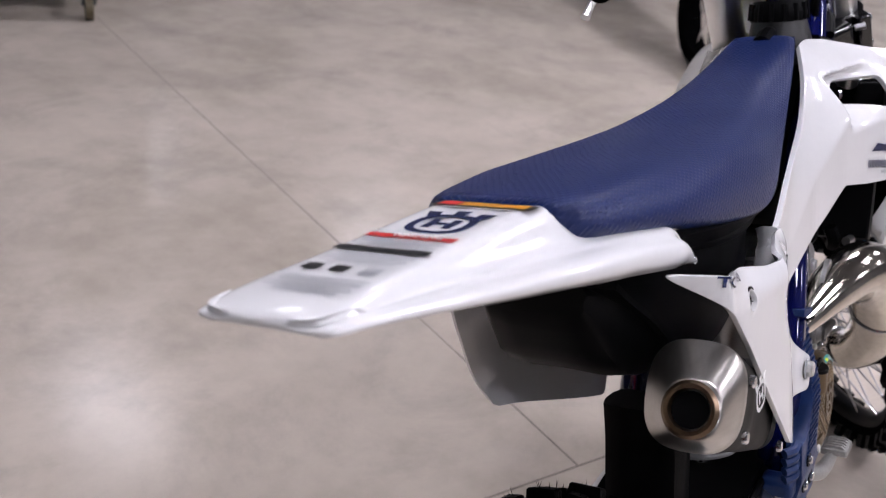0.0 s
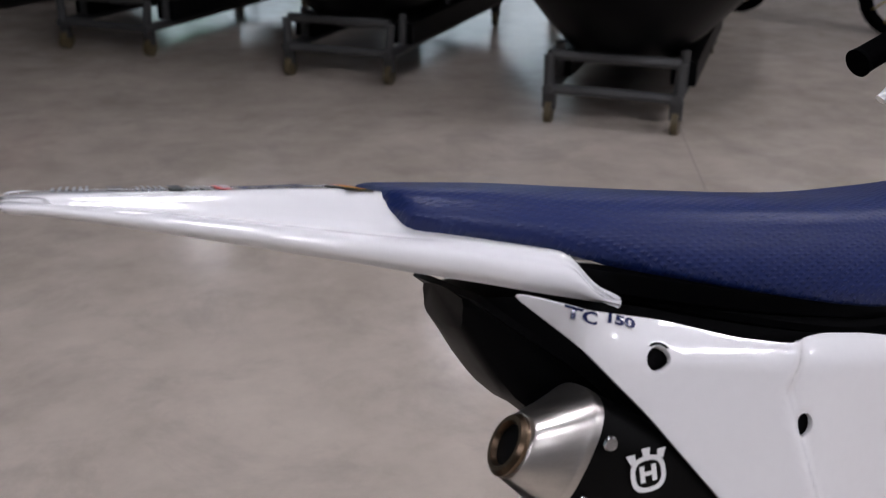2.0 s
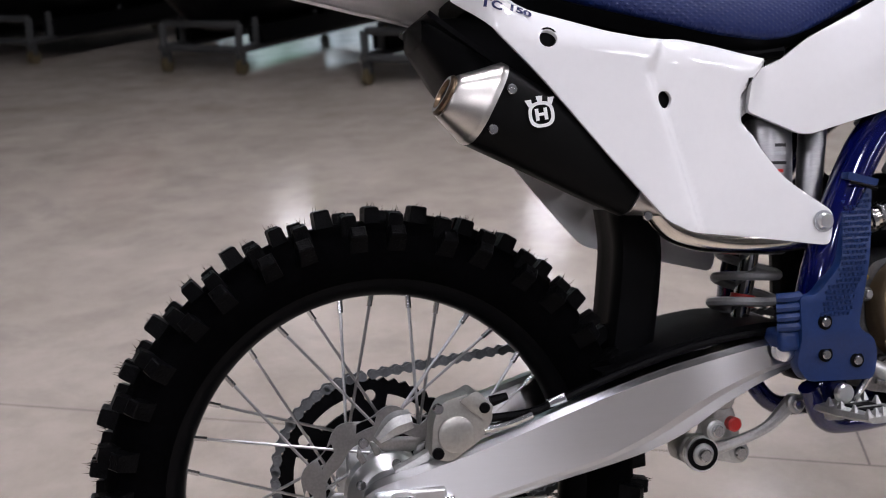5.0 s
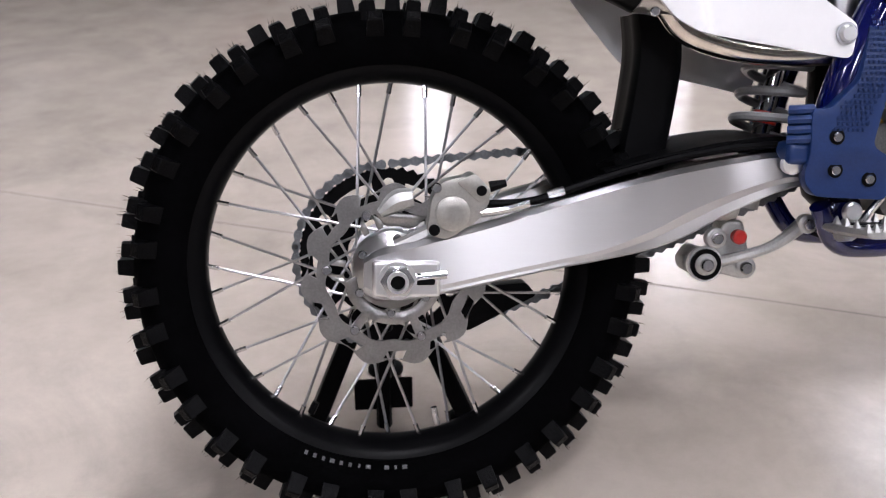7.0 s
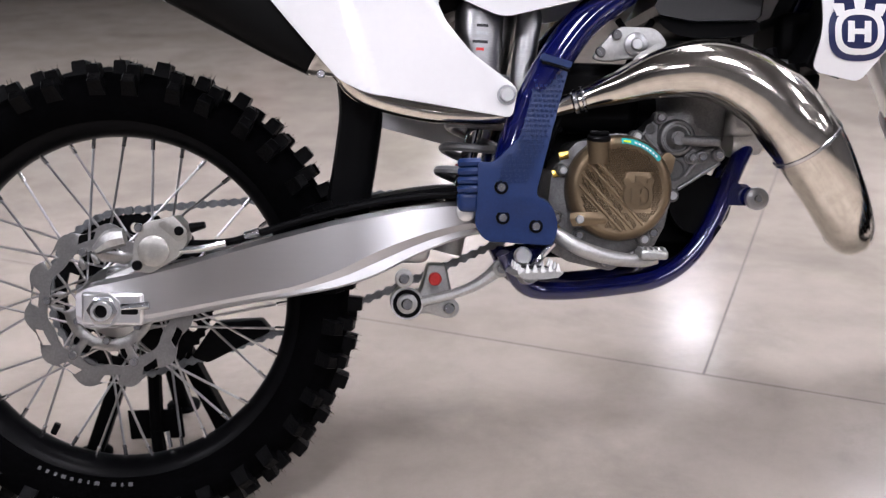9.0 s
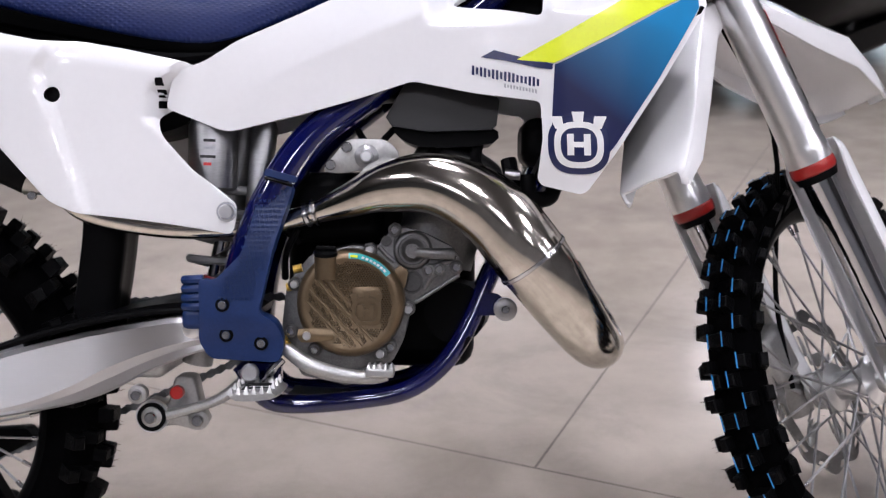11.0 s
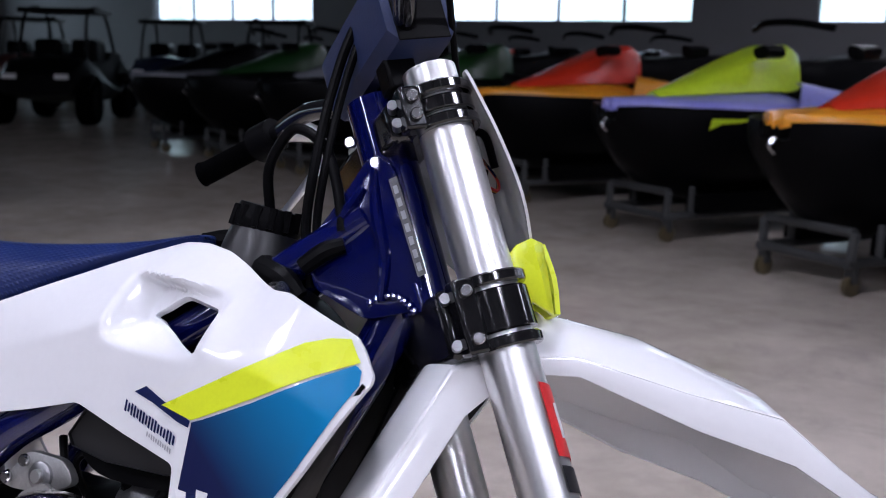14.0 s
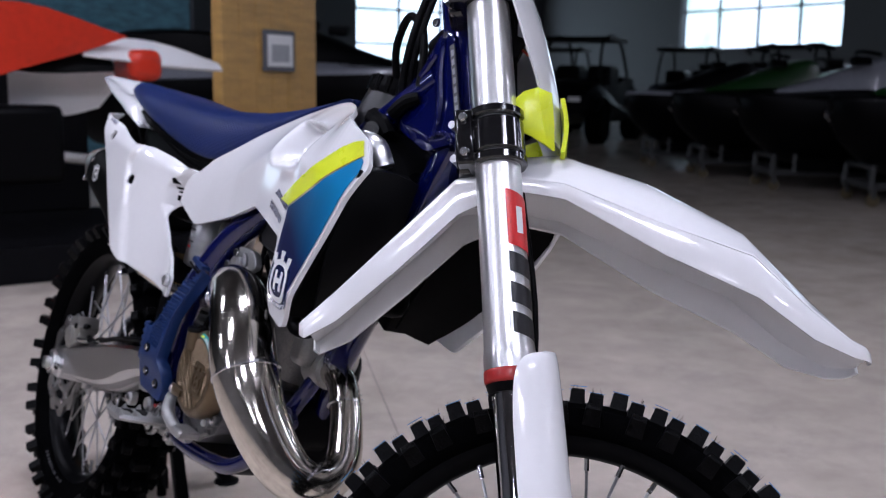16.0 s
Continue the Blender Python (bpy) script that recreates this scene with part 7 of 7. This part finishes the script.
def ceiling_lights():
    glow = bpy.data.materials.new("lamp_diffuser")
    glow.use_nodes = True
    em = glow.node_tree.nodes["Principled BSDF"]
    em.inputs["Emission Color"].default_value = (*LAMP_COLOR, 1)
    em.inputs["Emission Strength"].default_value = 12.0
    for y, x, share in ([(-8.0, x, 1.25) for x in (-4.2, 0.4, 5.0, 9.6)] + [(-3.2, x, 1.12) for x in (-4.2, 0.4, 5.0, 9.6)] + [(0.6, 0.4, 1.15), (0.6, 5.0, 1.5), (6.6, 5.0, 0.25), (6.6, 9.6, 0.25), (11.5, 4.4, 0.35), (11.5, 9.6, 0.35), (17.5, 1.5, 0.6), (17.5, 6.5, 0.6), (17.5, 11.0, 0.6)]):
        lt = thing("ceiling_light", "bright rectangular panel light under the ceiling", "ceiling light", Matrix.Translation((x, y, H - 0.02)), "ceiling lights")
        part("housing", box((-0.34, -0.70, -0.10), (0.34, 0.70, 0.02)), WALLPAINT, lt, mods=[bevel(0.01)])
        part("diffuser", box((-0.30, -0.66, -0.108), (0.30, 0.66, -0.102)), glow, lt)
        area_lamp("panel_lamp", Matrix.Translation((x, y, H - 0.14)), 0.6, 1.32, LAMP_POWER * share, LAMP_COLOR)


def watercraft(name, x, y, deck, trim, label, heading, lift=0.36):
    """A personal watercraft on a low steel trolley; bow along its own -y, origin on the floor under the bow."""
    root = thing(name, label, "watercraft", Matrix.Translation((x, y, 0)) @ Matrix.Rotation(heading, 4, "Z"), "watercraft row")
    z = lift
    rows = []
    for t, w, zk, zc, zd in ((0.0, 0.10, 0.38, 0.44, 0.52), (0.12, 0.30, 0.18, 0.36, 0.53), (0.5, 0.52, 0.04, 0.30, 0.52), (1.1, 0.60, 0.02, 0.30, 0.50), (2.0, 0.58, 0.0, 0.28, 0.46), (3.0, 0.54, 0.02, 0.28, 0.42), (3.1, 0.50, 0.06, 0.28, 0.40)):
        # keel and chine drawn lower, so the black mass hides the floor behind
        zk, zc = zk - 0.13 * sm(t / 0.5), zc - 0.08 * sm(t / 0.5)
        rows.append([(-w, t, z + zd), (-w * 1.02, t, z + (zc + zd) / 2), (-w * 0.9, t, z + zc), (-w * 0.4, t, z + zk + 0.05), (0, t, z + zk), (w * 0.4, t, z + zk + 0.05), (w * 0.9, t, z + zc), (w * 1.02, t, z + (zc + zd) / 2), (w, t, z + zd)])
    part("hull", surface(rows, 3, 2), HULL, root, "black hull", angle=40, mods=[solid(0.02)])
    rows = []
    for t, w, ze, zc in ((0.0, 0.05, 0.50, 0.52), (0.12, 0.20, 0.50, 0.55), (0.5, 0.38, 0.50, 0.60), (1.0, 0.48, 0.48, 0.64), (1.35, 0.52, 0.46, 0.62)):
        rows.append([(-w, t, z + ze), (-w * 0.9, t, z + ze + 0.06), (-w * 0.45, t, z + zc - 0.03), (0, t, z + zc), (w * 0.45, t, z + zc - 0.03), (w * 0.9, t, z + ze + 0.06), (w, t, z + ze)])
    part("deck", surface(rows, 4, 3), deck, root, angle=30, mods=[solid(0.015)])
    rows = []
    for t, w, ze, zc in ((0.36, 0.06, 0.57, 0.60), (0.7, 0.20, 0.60, 0.70), (1.1, 0.26, 0.62, 0.84), (1.4, 0.24, 0.62, 0.92), (1.55, 0.16, 0.66, 0.88)):
        rows.append([(-w, t, z + ze), (-w * 0.7, t, z + zc - 0.02), (0, t, z + zc), (w * 0.7, t, z + zc - 0.02), (w, t, z + ze)])
    part("hood", surface(rows, 4, 3), trim, root, angle=30, mods=[solid(0.03)])
    for o in (-1, 1):
        rows = [[(o * 0.50, 1.2, z + 0.50), (o * 0.53, 2.0, z + 0.47), (o * 0.50, 3.0, z + 0.44)], [(o * 0.42, 1.3, z + 0.66), (o * 0.46, 2.0, z + 0.58), (o * 0.46, 3.0, z + 0.50)], [(o * 0.28, 1.4, z + 0.68), (o * 0.32, 2.0, z + 0.58), (o * 0.36, 3.0, z + 0.48)]]
        part("side_deck", surface(rows, 4, 3), deck, root, angle=40, mods=[solid(0.02)])
        part("side_graphic", surface([[(o * 0.565, t, z + 0.40), (o * 0.560, t, z + 0.32)] for t in (1.2, 1.7, 2.3)], 2, 2), trim if trim is not DECKWHITE else deck, root, mods=[solid(0.006)])
        part("mirror", surface([[(o * 0.30, 0.95, z + 0.90), (o * 0.40, 0.95, z + 0.93), (o * 0.42, 0.97, z + 0.86), (o * 0.32, 0.97, z + 0.84)], [(o * 0.31, 1.12, z + 0.91), (o * 0.40, 1.12, z + 0.93), (o * 0.42, 1.12, z + 0.86), (o * 0.33, 1.12, z + 0.85)]], 2, 2, True, True), HULL, root)
    if trim is LIME:
        for o in (-1, 1):
            part("bow_graphic", surface([[(o * (w * (0.93 + 0.09 * k) + 0.030), t, z + 0.34 + 0.12 * k) for k in (0.0, 0.5, 1.0)] for t, w in ((0.42, 0.49), (0.62, 0.535), (0.82, 0.562), (1.0, 0.585))], 2, 2), LIME, root, mods=[solid(0.006)])
    part("saddle", surface([[(-w, t, z + 0.50), (-w * 0.8, t, z + h), (0, t, z + h + 0.02), (w * 0.8, t, z + h), (w, t, z + 0.50)] for t, w, h in ((1.5, 0.14, 0.80), (1.8, 0.2, 0.80), (2.3, 0.24, 0.84), (2.9, 0.22, 0.80), (3.0, 0.18, 0.60))], 3, 3), BLACK, root, angle=40, mods=[solid(0.02)])
    part("handlebar", rod([(-0.38, 1.62, z + 1.06), (-0.15, 1.5, z + 1.10), (0.15, 1.5, z + 1.10), (0.38, 1.62, z + 1.06)], 0.025, 8), BLACK, root)
    part("bow_eye", rod([(0, -0.01, z + 0.44), (0, -0.04, z + 0.40), (0, 0.0, z + 0.36)], 0.012, 6), STEEL, root)
    # trolley
    tr = thing("trolley", "grey steel tube trolley on small castors", "trolley", Matrix.Translation((x, y, 0)) @ Matrix.Rotation(heading, 4, "Z"), "watercraft trolleys")
    for o in (-1, 1):
        part("rail", rod([(o * 0.30, 0.25, 0.17), (o * 0.30, 2.6, 0.17)], 0.028, 8), TUBEGREY, tr)
        # bunk board made deep and black to darken the gap under the hull
        part("bunk_shade", box((o * 0.30 - 0.06, 0.5, 0.19), (o * 0.30 + 0.06, 2.4, z - 0.05)), BLACK, tr)
        for t in (0.5, 1.3, 2.3):
            part("upright", rod([(o * 0.30, t, 0.17), (o * 0.30, t, 0.36)], 0.024, 8), TUBEGREY, tr)
        for t in (0.30, 2.5):
            w = part("castor", turned([(-0.018, 0.03), (-0.016, 0.055), (0.016, 0.055), (0.018, 0.03)], (o * 0.30, t, 0.055), (1, 0, 0), 14), WHEELGUM, tr)
            part("fork", box((o * 0.30 - 0.03, t - 0.02, 0.07), (o * 0.30 + 0.03, t + 0.02, 0.16)), TUBEGREY, tr)
    for t, zz in ((0.28, 0.17), (0.30, 0.33), (1.3, 0.17), (2.5, 0.17)):
        part("cross_bar", rod([(-0.30, t, zz), (0.30, t, zz)], 0.026, 8), TUBEGREY, tr)
    for o in (-1, 1):
        part("end_post", rod([(o * 0.30, 0.28, 0.15), (o * 0.31, 0.29, 0.33)], 0.026, 8), TUBEGREY, tr)
    return root


def watercraft_row():
    h = -math.atan2(0.60, 0.80)
    spots = ((1.95, 3.42), (0.95, 4.75), (-0.25, 5.85), (-1.70, 7.05), (-3.00, 7.30), (-4.30, 7.70), (-5.60, 8.20), (-6.90, 8.80))
    decks = ((PURPLE, LIME, "lilac and lime personal watercraft on a trolley"), (ORANGE, REDDECK, "orange and red personal watercraft on a trolley"), (PURPLE, LIME, "lilac and lime personal watercraft on a trolley"),
             (ORANGE, REDDECK, "orange and red personal watercraft on a trolley"), (HULL, GREENDECK, "black and green personal watercraft on a trolley"), (HULL, DECKWHITE, "black and silver personal watercraft on a trolley"), (HULL, GREENDECK, "black and green personal watercraft on a trolley"),
             (DECKWHITE, HULL, "silver and black personal watercraft on a trolley"))
    for k, (deck, trim, label) in enumerate(decks):
        watercraft("watercraft", *spots[k], deck, trim, label, h)
    for k, (deck, trim, label) in enumerate(((HULL, DECKWHITE, "black and silver personal watercraft on a trolley"), (HULL, REDDECK, "black and red personal watercraft on a trolley"), (DECKWHITE, HULL, "silver and black personal watercraft on a trolley"), (HULL, GREENDECK, "black and green personal watercraft on a trolley"))):
        watercraft("watercraft", -2.2 - 2.2 * k, 10.6 + 0.8 * k, deck, trim, label, h)
    for k in range(4):
        watercraft("watercraft", -2.9 - 1.75 * k, 9.3 + 0.55 * k, HULL, DECKWHITE if k % 2 else HULL, "black and silver personal watercraft on a trolley" if k % 2 else "all-black personal watercraft on a trolley", h)
    watercraft("watercraft", -4.40, 4.20, DECKWHITE, HULL, "grey personal watercraft raised beside the wooden column", radians(130), 0.53)


def buggy(x, y, heading, ink, label):
    """An off-road buggy seen far off: cage, seats, wheels, bonnet."""
    root = thing("buggy", label, "buggy", Matrix.Translation((x, y, 0)) @ Matrix.Rotation(heading, 4, "Z"), "buggies")
    for sx in (-0.68, 0.68):
        for sy in (-1.05, 1.05):
            w = part("wheel", turned([(-0.13, 0.22), (-0.14, 0.30), (-0.10, 0.34), (0.10, 0.34), (0.14, 0.30), (0.13, 0.22)], (sx, sy, 0.34), (1, 0, 0), 20), RUBBER, root)
            part("rim", turned([(-0.12, 0.20), (0.12, 0.20)], (sx, sy, 0.34), (1, 0, 0), 14), SATIN, w)
        part("cage_bar", rod([(sx * 0.8, -0.6, 0.9), (sx * 0.72, -0.25, 1.75), (sx * 0.72, 0.75, 1.78), (sx * 0.8, 1.25, 1.0)], 0.03, 8), SATIN, root)
    part("body", surface([[(-0.5, -1.5, 0.5), (-0.5, -1.45, 0.75), (0.5, -1.45, 0.75), (0.5, -1.5, 0.5)], [(-0.62, -0.7, 0.4), (-0.6, -0.7, 1.02), (0.6, -0.7, 1.02), (0.62, -0.7, 0.4)], [(-0.65, 0.4, 0.35), (-0.65, 0.4, 0.62), (0.65, 0.4, 0.62), (0.65, 0.4, 0.35)], [(-0.6, 1.4, 0.5), (-0.6, 1.4, 1.0), (0.6, 1.4, 1.0), (0.6, 1.4, 0.5)]], 3, 2, True, True), ink, root, angle=40)
    part("roof", box((-0.62, -0.3, 1.76), (0.62, 0.85, 1.84)), SATIN, root, mods=[bevel(0.02)])
    for sx in (-1, 1):
        part("door", surface([[(sx * 0.64, -0.55, 0.42), (sx * 0.66, 0.1, 0.40), (sx * 0.64, 0.75, 0.42)], [(sx * 0.62, -0.55, 1.00), (sx * 0.64, 0.1, 0.98), (sx * 0.60, 0.75, 1.10)]], 3, 3), ink, root, mods=[solid(0.03)])
        for sy in (-1.05, 1.05):
            part("mudguard", surface([[(sx * (0.50 + 0.10 * k), sy + 0.42 * math.cos(radians(a)), 0.36 + 0.42 * math.sin(radians(a))) for k in range(4)] for a in (20, 60, 100, 150)], 3, 2), SATIN, root, mods=[solid(0.02)])
    part("cargo_box", box((-0.58, 0.85, 0.70), (0.58, 1.50, 1.15)), SATIN, root, mods=[bevel(0.05, 3)])
    part("windscreen_bar", rod([(-0.54, -0.6, 0.95), (-0.2, -0.64, 1.0), (0.2, -0.64, 1.0), (0.54, -0.6, 0.95)], 0.03, 8), SATIN, root)
    for sx in (-0.3, 0.3):
        part("seat", box((sx - 0.22, 0.1, 0.55), (sx + 0.22, 0.75, 1.35)), BLACK, root, mods=[bevel(0.08, 3)])
        part("headlight", box((sx * 1.3 - 0.1, -1.50, 0.72), (sx * 1.3 + 0.1, -1.44, 0.80)), WHITEINK, root)


def far_bike(x, y, heading):
    root = thing("dirt_bike", "red and white dirt bike raised on a black display block", "motorcycle", Matrix.Translation((x, y, 0.18)) @ Matrix.Rotation(heading, 4, "Z"))
    for wx in (-0.72, 0.72):
        w = part("wheel", turned([(-0.05, 0.24), (-0.055, 0.30), (-0.03, 0.33), (0.03, 0.33), (0.055, 0.30), (0.05, 0.24)], (wx, 0, 0.33), (0, 1, 0), 28, True), RUBBER, root)
        part("rim", turned([(-0.02, 0.25), (0.02, 0.25), (0.02, 0.225), (-0.02, 0.225)], (wx, 0, 0.33), (0, 1, 0), 28, True), STEEL, w)
        for k in range(12):
            a = 2 * math.pi * k / 12
            part("spoke", rod([(wx, 0, 0.33), (wx + 0.23 * math.cos(a), 0, 0.33 + 0.23 * math.sin(a))], 0.004, 5), STEEL, w)
    part("rear_fender", surface([[(-0.95, -0.06, 0.86), (-0.95, 0, 0.90), (-0.95, 0.06, 0.86)], [(-0.6, -0.12, 0.88), (-0.6, 0, 1.00), (-0.6, 0.12, 0.88)], [(-0.2, -0.13, 0.92), (-0.2, 0, 1.02), (-0.2, 0.13, 0.92)]], 4, 3), WHITE, root, "white rear fender", mods=[solid(0.01)])
    part("tail_light", box((-0.60, -0.145, 0.80), (-0.42, 0.145, 0.96)), REDDECK, root, mods=[bevel(0.05, 4)])
    part("side_panel", surface([[(-0.5, -0.14, 0.84), (-0.2, -0.13, 0.86), (0.1, -0.12, 0.84)], [(-0.35, -0.16, 0.66), (-0.15, -0.15, 0.62), (0.1, -0.13, 0.66)]], 4, 4), WHITE, root, mods=[solid(0.01)])
    part("saddle", surface([[(t, -0.10, h - 0.08), (t, -0.06, h), (t, 0.06, h), (t, 0.10, h - 0.08)] for t, h in ((-0.35, 0.93), (0.0, 0.92), (0.35, 0.98))], 3, 2), BLACK, root, mods=[solid(0.02)])
    part("shroud", surface([[(-0.42, -0.13, 1.02), (0.1, -0.18, 1.16), (0.55, -0.2, 1.10)], [(-0.20, -0.13, 0.94), (0.2, -0.18, 0.82), (0.42, -0.16, 0.70)]], 4, 4), REDDECK, root, "red tank shroud", mods=[solid(0.01)])
    part("shroud", surface([[(-0.42, 0.13, 1.02), (0.1, 0.18, 1.16), (0.55, 0.2, 1.10)], [(-0.20, 0.13, 0.94), (0.2, 0.18, 0.82), (0.42, 0.16, 0.70)]], 4, 4), REDDECK, root, mods=[solid(0.01)])
    part("front_fender", surface([[(0.35, -0.08, 0.80), (0.35, 0.08, 0.80)], [(0.75, -0.09, 0.86), (0.75, 0.09, 0.86)], [(1.10, -0.05, 0.76), (1.10, 0.05, 0.76)]], 4, 3), REDDECK, root, mods=[solid(0.01)])
    part("engine", box((-0.1, -0.12, 0.30), (0.32, 0.12, 0.68)), SATIN, root, mods=[bevel(0.04, 3)])
    for o in (-0.09, 0.09):
        part("fork_leg", rod([(0.45, o, 1.08), (0.72, o, 0.33)], 0.025, 10), STEEL, root)
    part("handlebar", rod([(0.30, -0.38, 1.14), (0.42, -0.1, 1.10), (0.42, 0.1, 1.10), (0.30, 0.38, 1.14)], 0.012, 8), BLACK, root)
    part("swingarm", rod([(-0.72, -0.09, 0.33), (-0.1, -0.09, 0.42)], 0.03, 8), CAST, root)


def wall_things():
    # wooden column with a framed notice; dark display block and mural panel by it
    c = Vector((-3.75, 2.32, 0))
    m = Matrix.Translation(c) @ Matrix.Rotation(radians(26), 4, "Z")
    col = thing("wooden_column", "tall oiled wooden display column", "column", m)
    for k in range(6):
        part("plank", box((-0.04, -0.48 + k * 0.16, 0), (0.04, -0.325 + k * 0.16, 2.9)), WOOD, col, mods=[bevel(0.004)])
    fr = thing("framed_notice", "small framed notice hung on the wooden column", "picture frame", m @ Matrix.Translation((0.055, 0.05, 1.18)))
    part("frame", box((-0.012, -0.16, -0.13), (0.010, 0.16, 0.13)), WALLPAINT, fr, mods=[bevel(0.006)])
    part("sheet", box((0.010, -0.13, -0.10), (0.013, 0.13, 0.10)), WHITEINK, fr)
    part("print", box((0.013, -0.09, -0.07), (0.015, 0.09, 0.04)), GREYINK, fr)
    mural = thing("mural_panel", "blue-green water picture on a tall panel", "panel", Matrix.Translation((-8.5, 2.9, 0)) @ Matrix.Rotation(radians(26), 4, "Z"))
    part("board", box((-0.05, -2.2, 0), (0.05, 1.1, 3.0)), MURAL, mural)
    part("edge_trim", box((0.05, 1.06, 0), (0.07, 1.1, 3.0)), WALLPAINT, mural)
    blk = thing("display_block", "low black display block for bikes", "plinth", Matrix.Translation((-3.55, 0.0, 0)))
    part("block", box((-0.75, -1.6, 0), (0.72, 1.55, 0.18)), DARKWALL, blk, mods=[bevel(0.01)])
    part("back_board", box((-0.72, -1.6, 0.18), (-0.64, 1.30, 1.10)), DARKWALL, blk, "black display board", mods=[bevel(0.01)])
    far_bike(-2.98, 0.70, radians(-90))
    for x, y, hd, ink, lab in ((-11.4, 12.2, 0.5, SATIN, "black off-road buggy with a roll cage"), (-16.0, 15.8, 0.6, DARKRED, "dark red off-road buggy with a black cage"), (-13.3, 17.2, 0.5, NAVYINK, "dark blue off-road buggy with a black cage"), (-10.4, 17.0, 0.4, SATIN, "black off-road buggy with a roll cage")):
        buggy(x, y, hd, ink, lab)
    # parked bikes beyond the front wheel, dark and out of focus
    for x, y, hd in ((4.7, 1.75, 0.7), (4.2, 7.2, 1.9), (5.2, 6.2, 1.9)):
        r = thing("parked_bike", "dark motorcycle parked on the showroom floor", "motorcycle", Matrix.Translation((x, y, 0)) @ Matrix.Rotation(hd, 4, "Z"), "parked bikes")
        for wx in (-0.7, 0.7):
            part("wheel", turned([(-0.05, 0.24), (-0.055, 0.29), (-0.03, 0.31), (0.03, 0.31), (0.055, 0.29), (0.05, 0.24)], (wx, 0, 0.31), (0, 1, 0), 24, True), RUBBER, r)
            part("hub", turned([(-0.04, 0.05), (0.04, 0.05)], (wx, 0, 0.31), (0, 1, 0), 12), BRASS if y > 5 else STEEL, r)
            for k in range(10):
                a = 2 * math.pi * k / 10
                part("spoke", rod([(wx, 0, 0.31), (wx + 0.24 * math.cos(a), 0, 0.31 + 0.24 * math.sin(a))], 0.006, 5), BRASS if y > 5 else STEEL, r)
        part("body", surface([[(-0.6, -0.08, 0.75), (-0.6, 0.08, 0.75), (-0.6, 0.08, 0.60), (-0.6, -0.08, 0.60)], [(0.0, -0.16, 0.80), (0.0, 0.16, 0.80), (0.0, 0.16, 0.28), (0.0, -0.16, 0.28)], [(0.5, -0.12, 0.95), (0.5, 0.12, 0.95), (0.5, 0.12, 0.5), (0.5, -0.12, 0.5)]], 3, 2, True, True), SATIN, r)
        part("fork", rod([(0.48, 0, 1.0), (0.70, 0, 0.31)], 0.05, 8), SATIN, r)
        part("handlebar", rod([(0.38, -0.36, 1.06), (0.46, 0, 1.02), (0.38, 0.36, 1.06)], 0.015, 8), SATIN, r)


floor_and_joints()
room()
daylight_backdrop()
ceiling_lights()
watercraft_row()
wall_things()
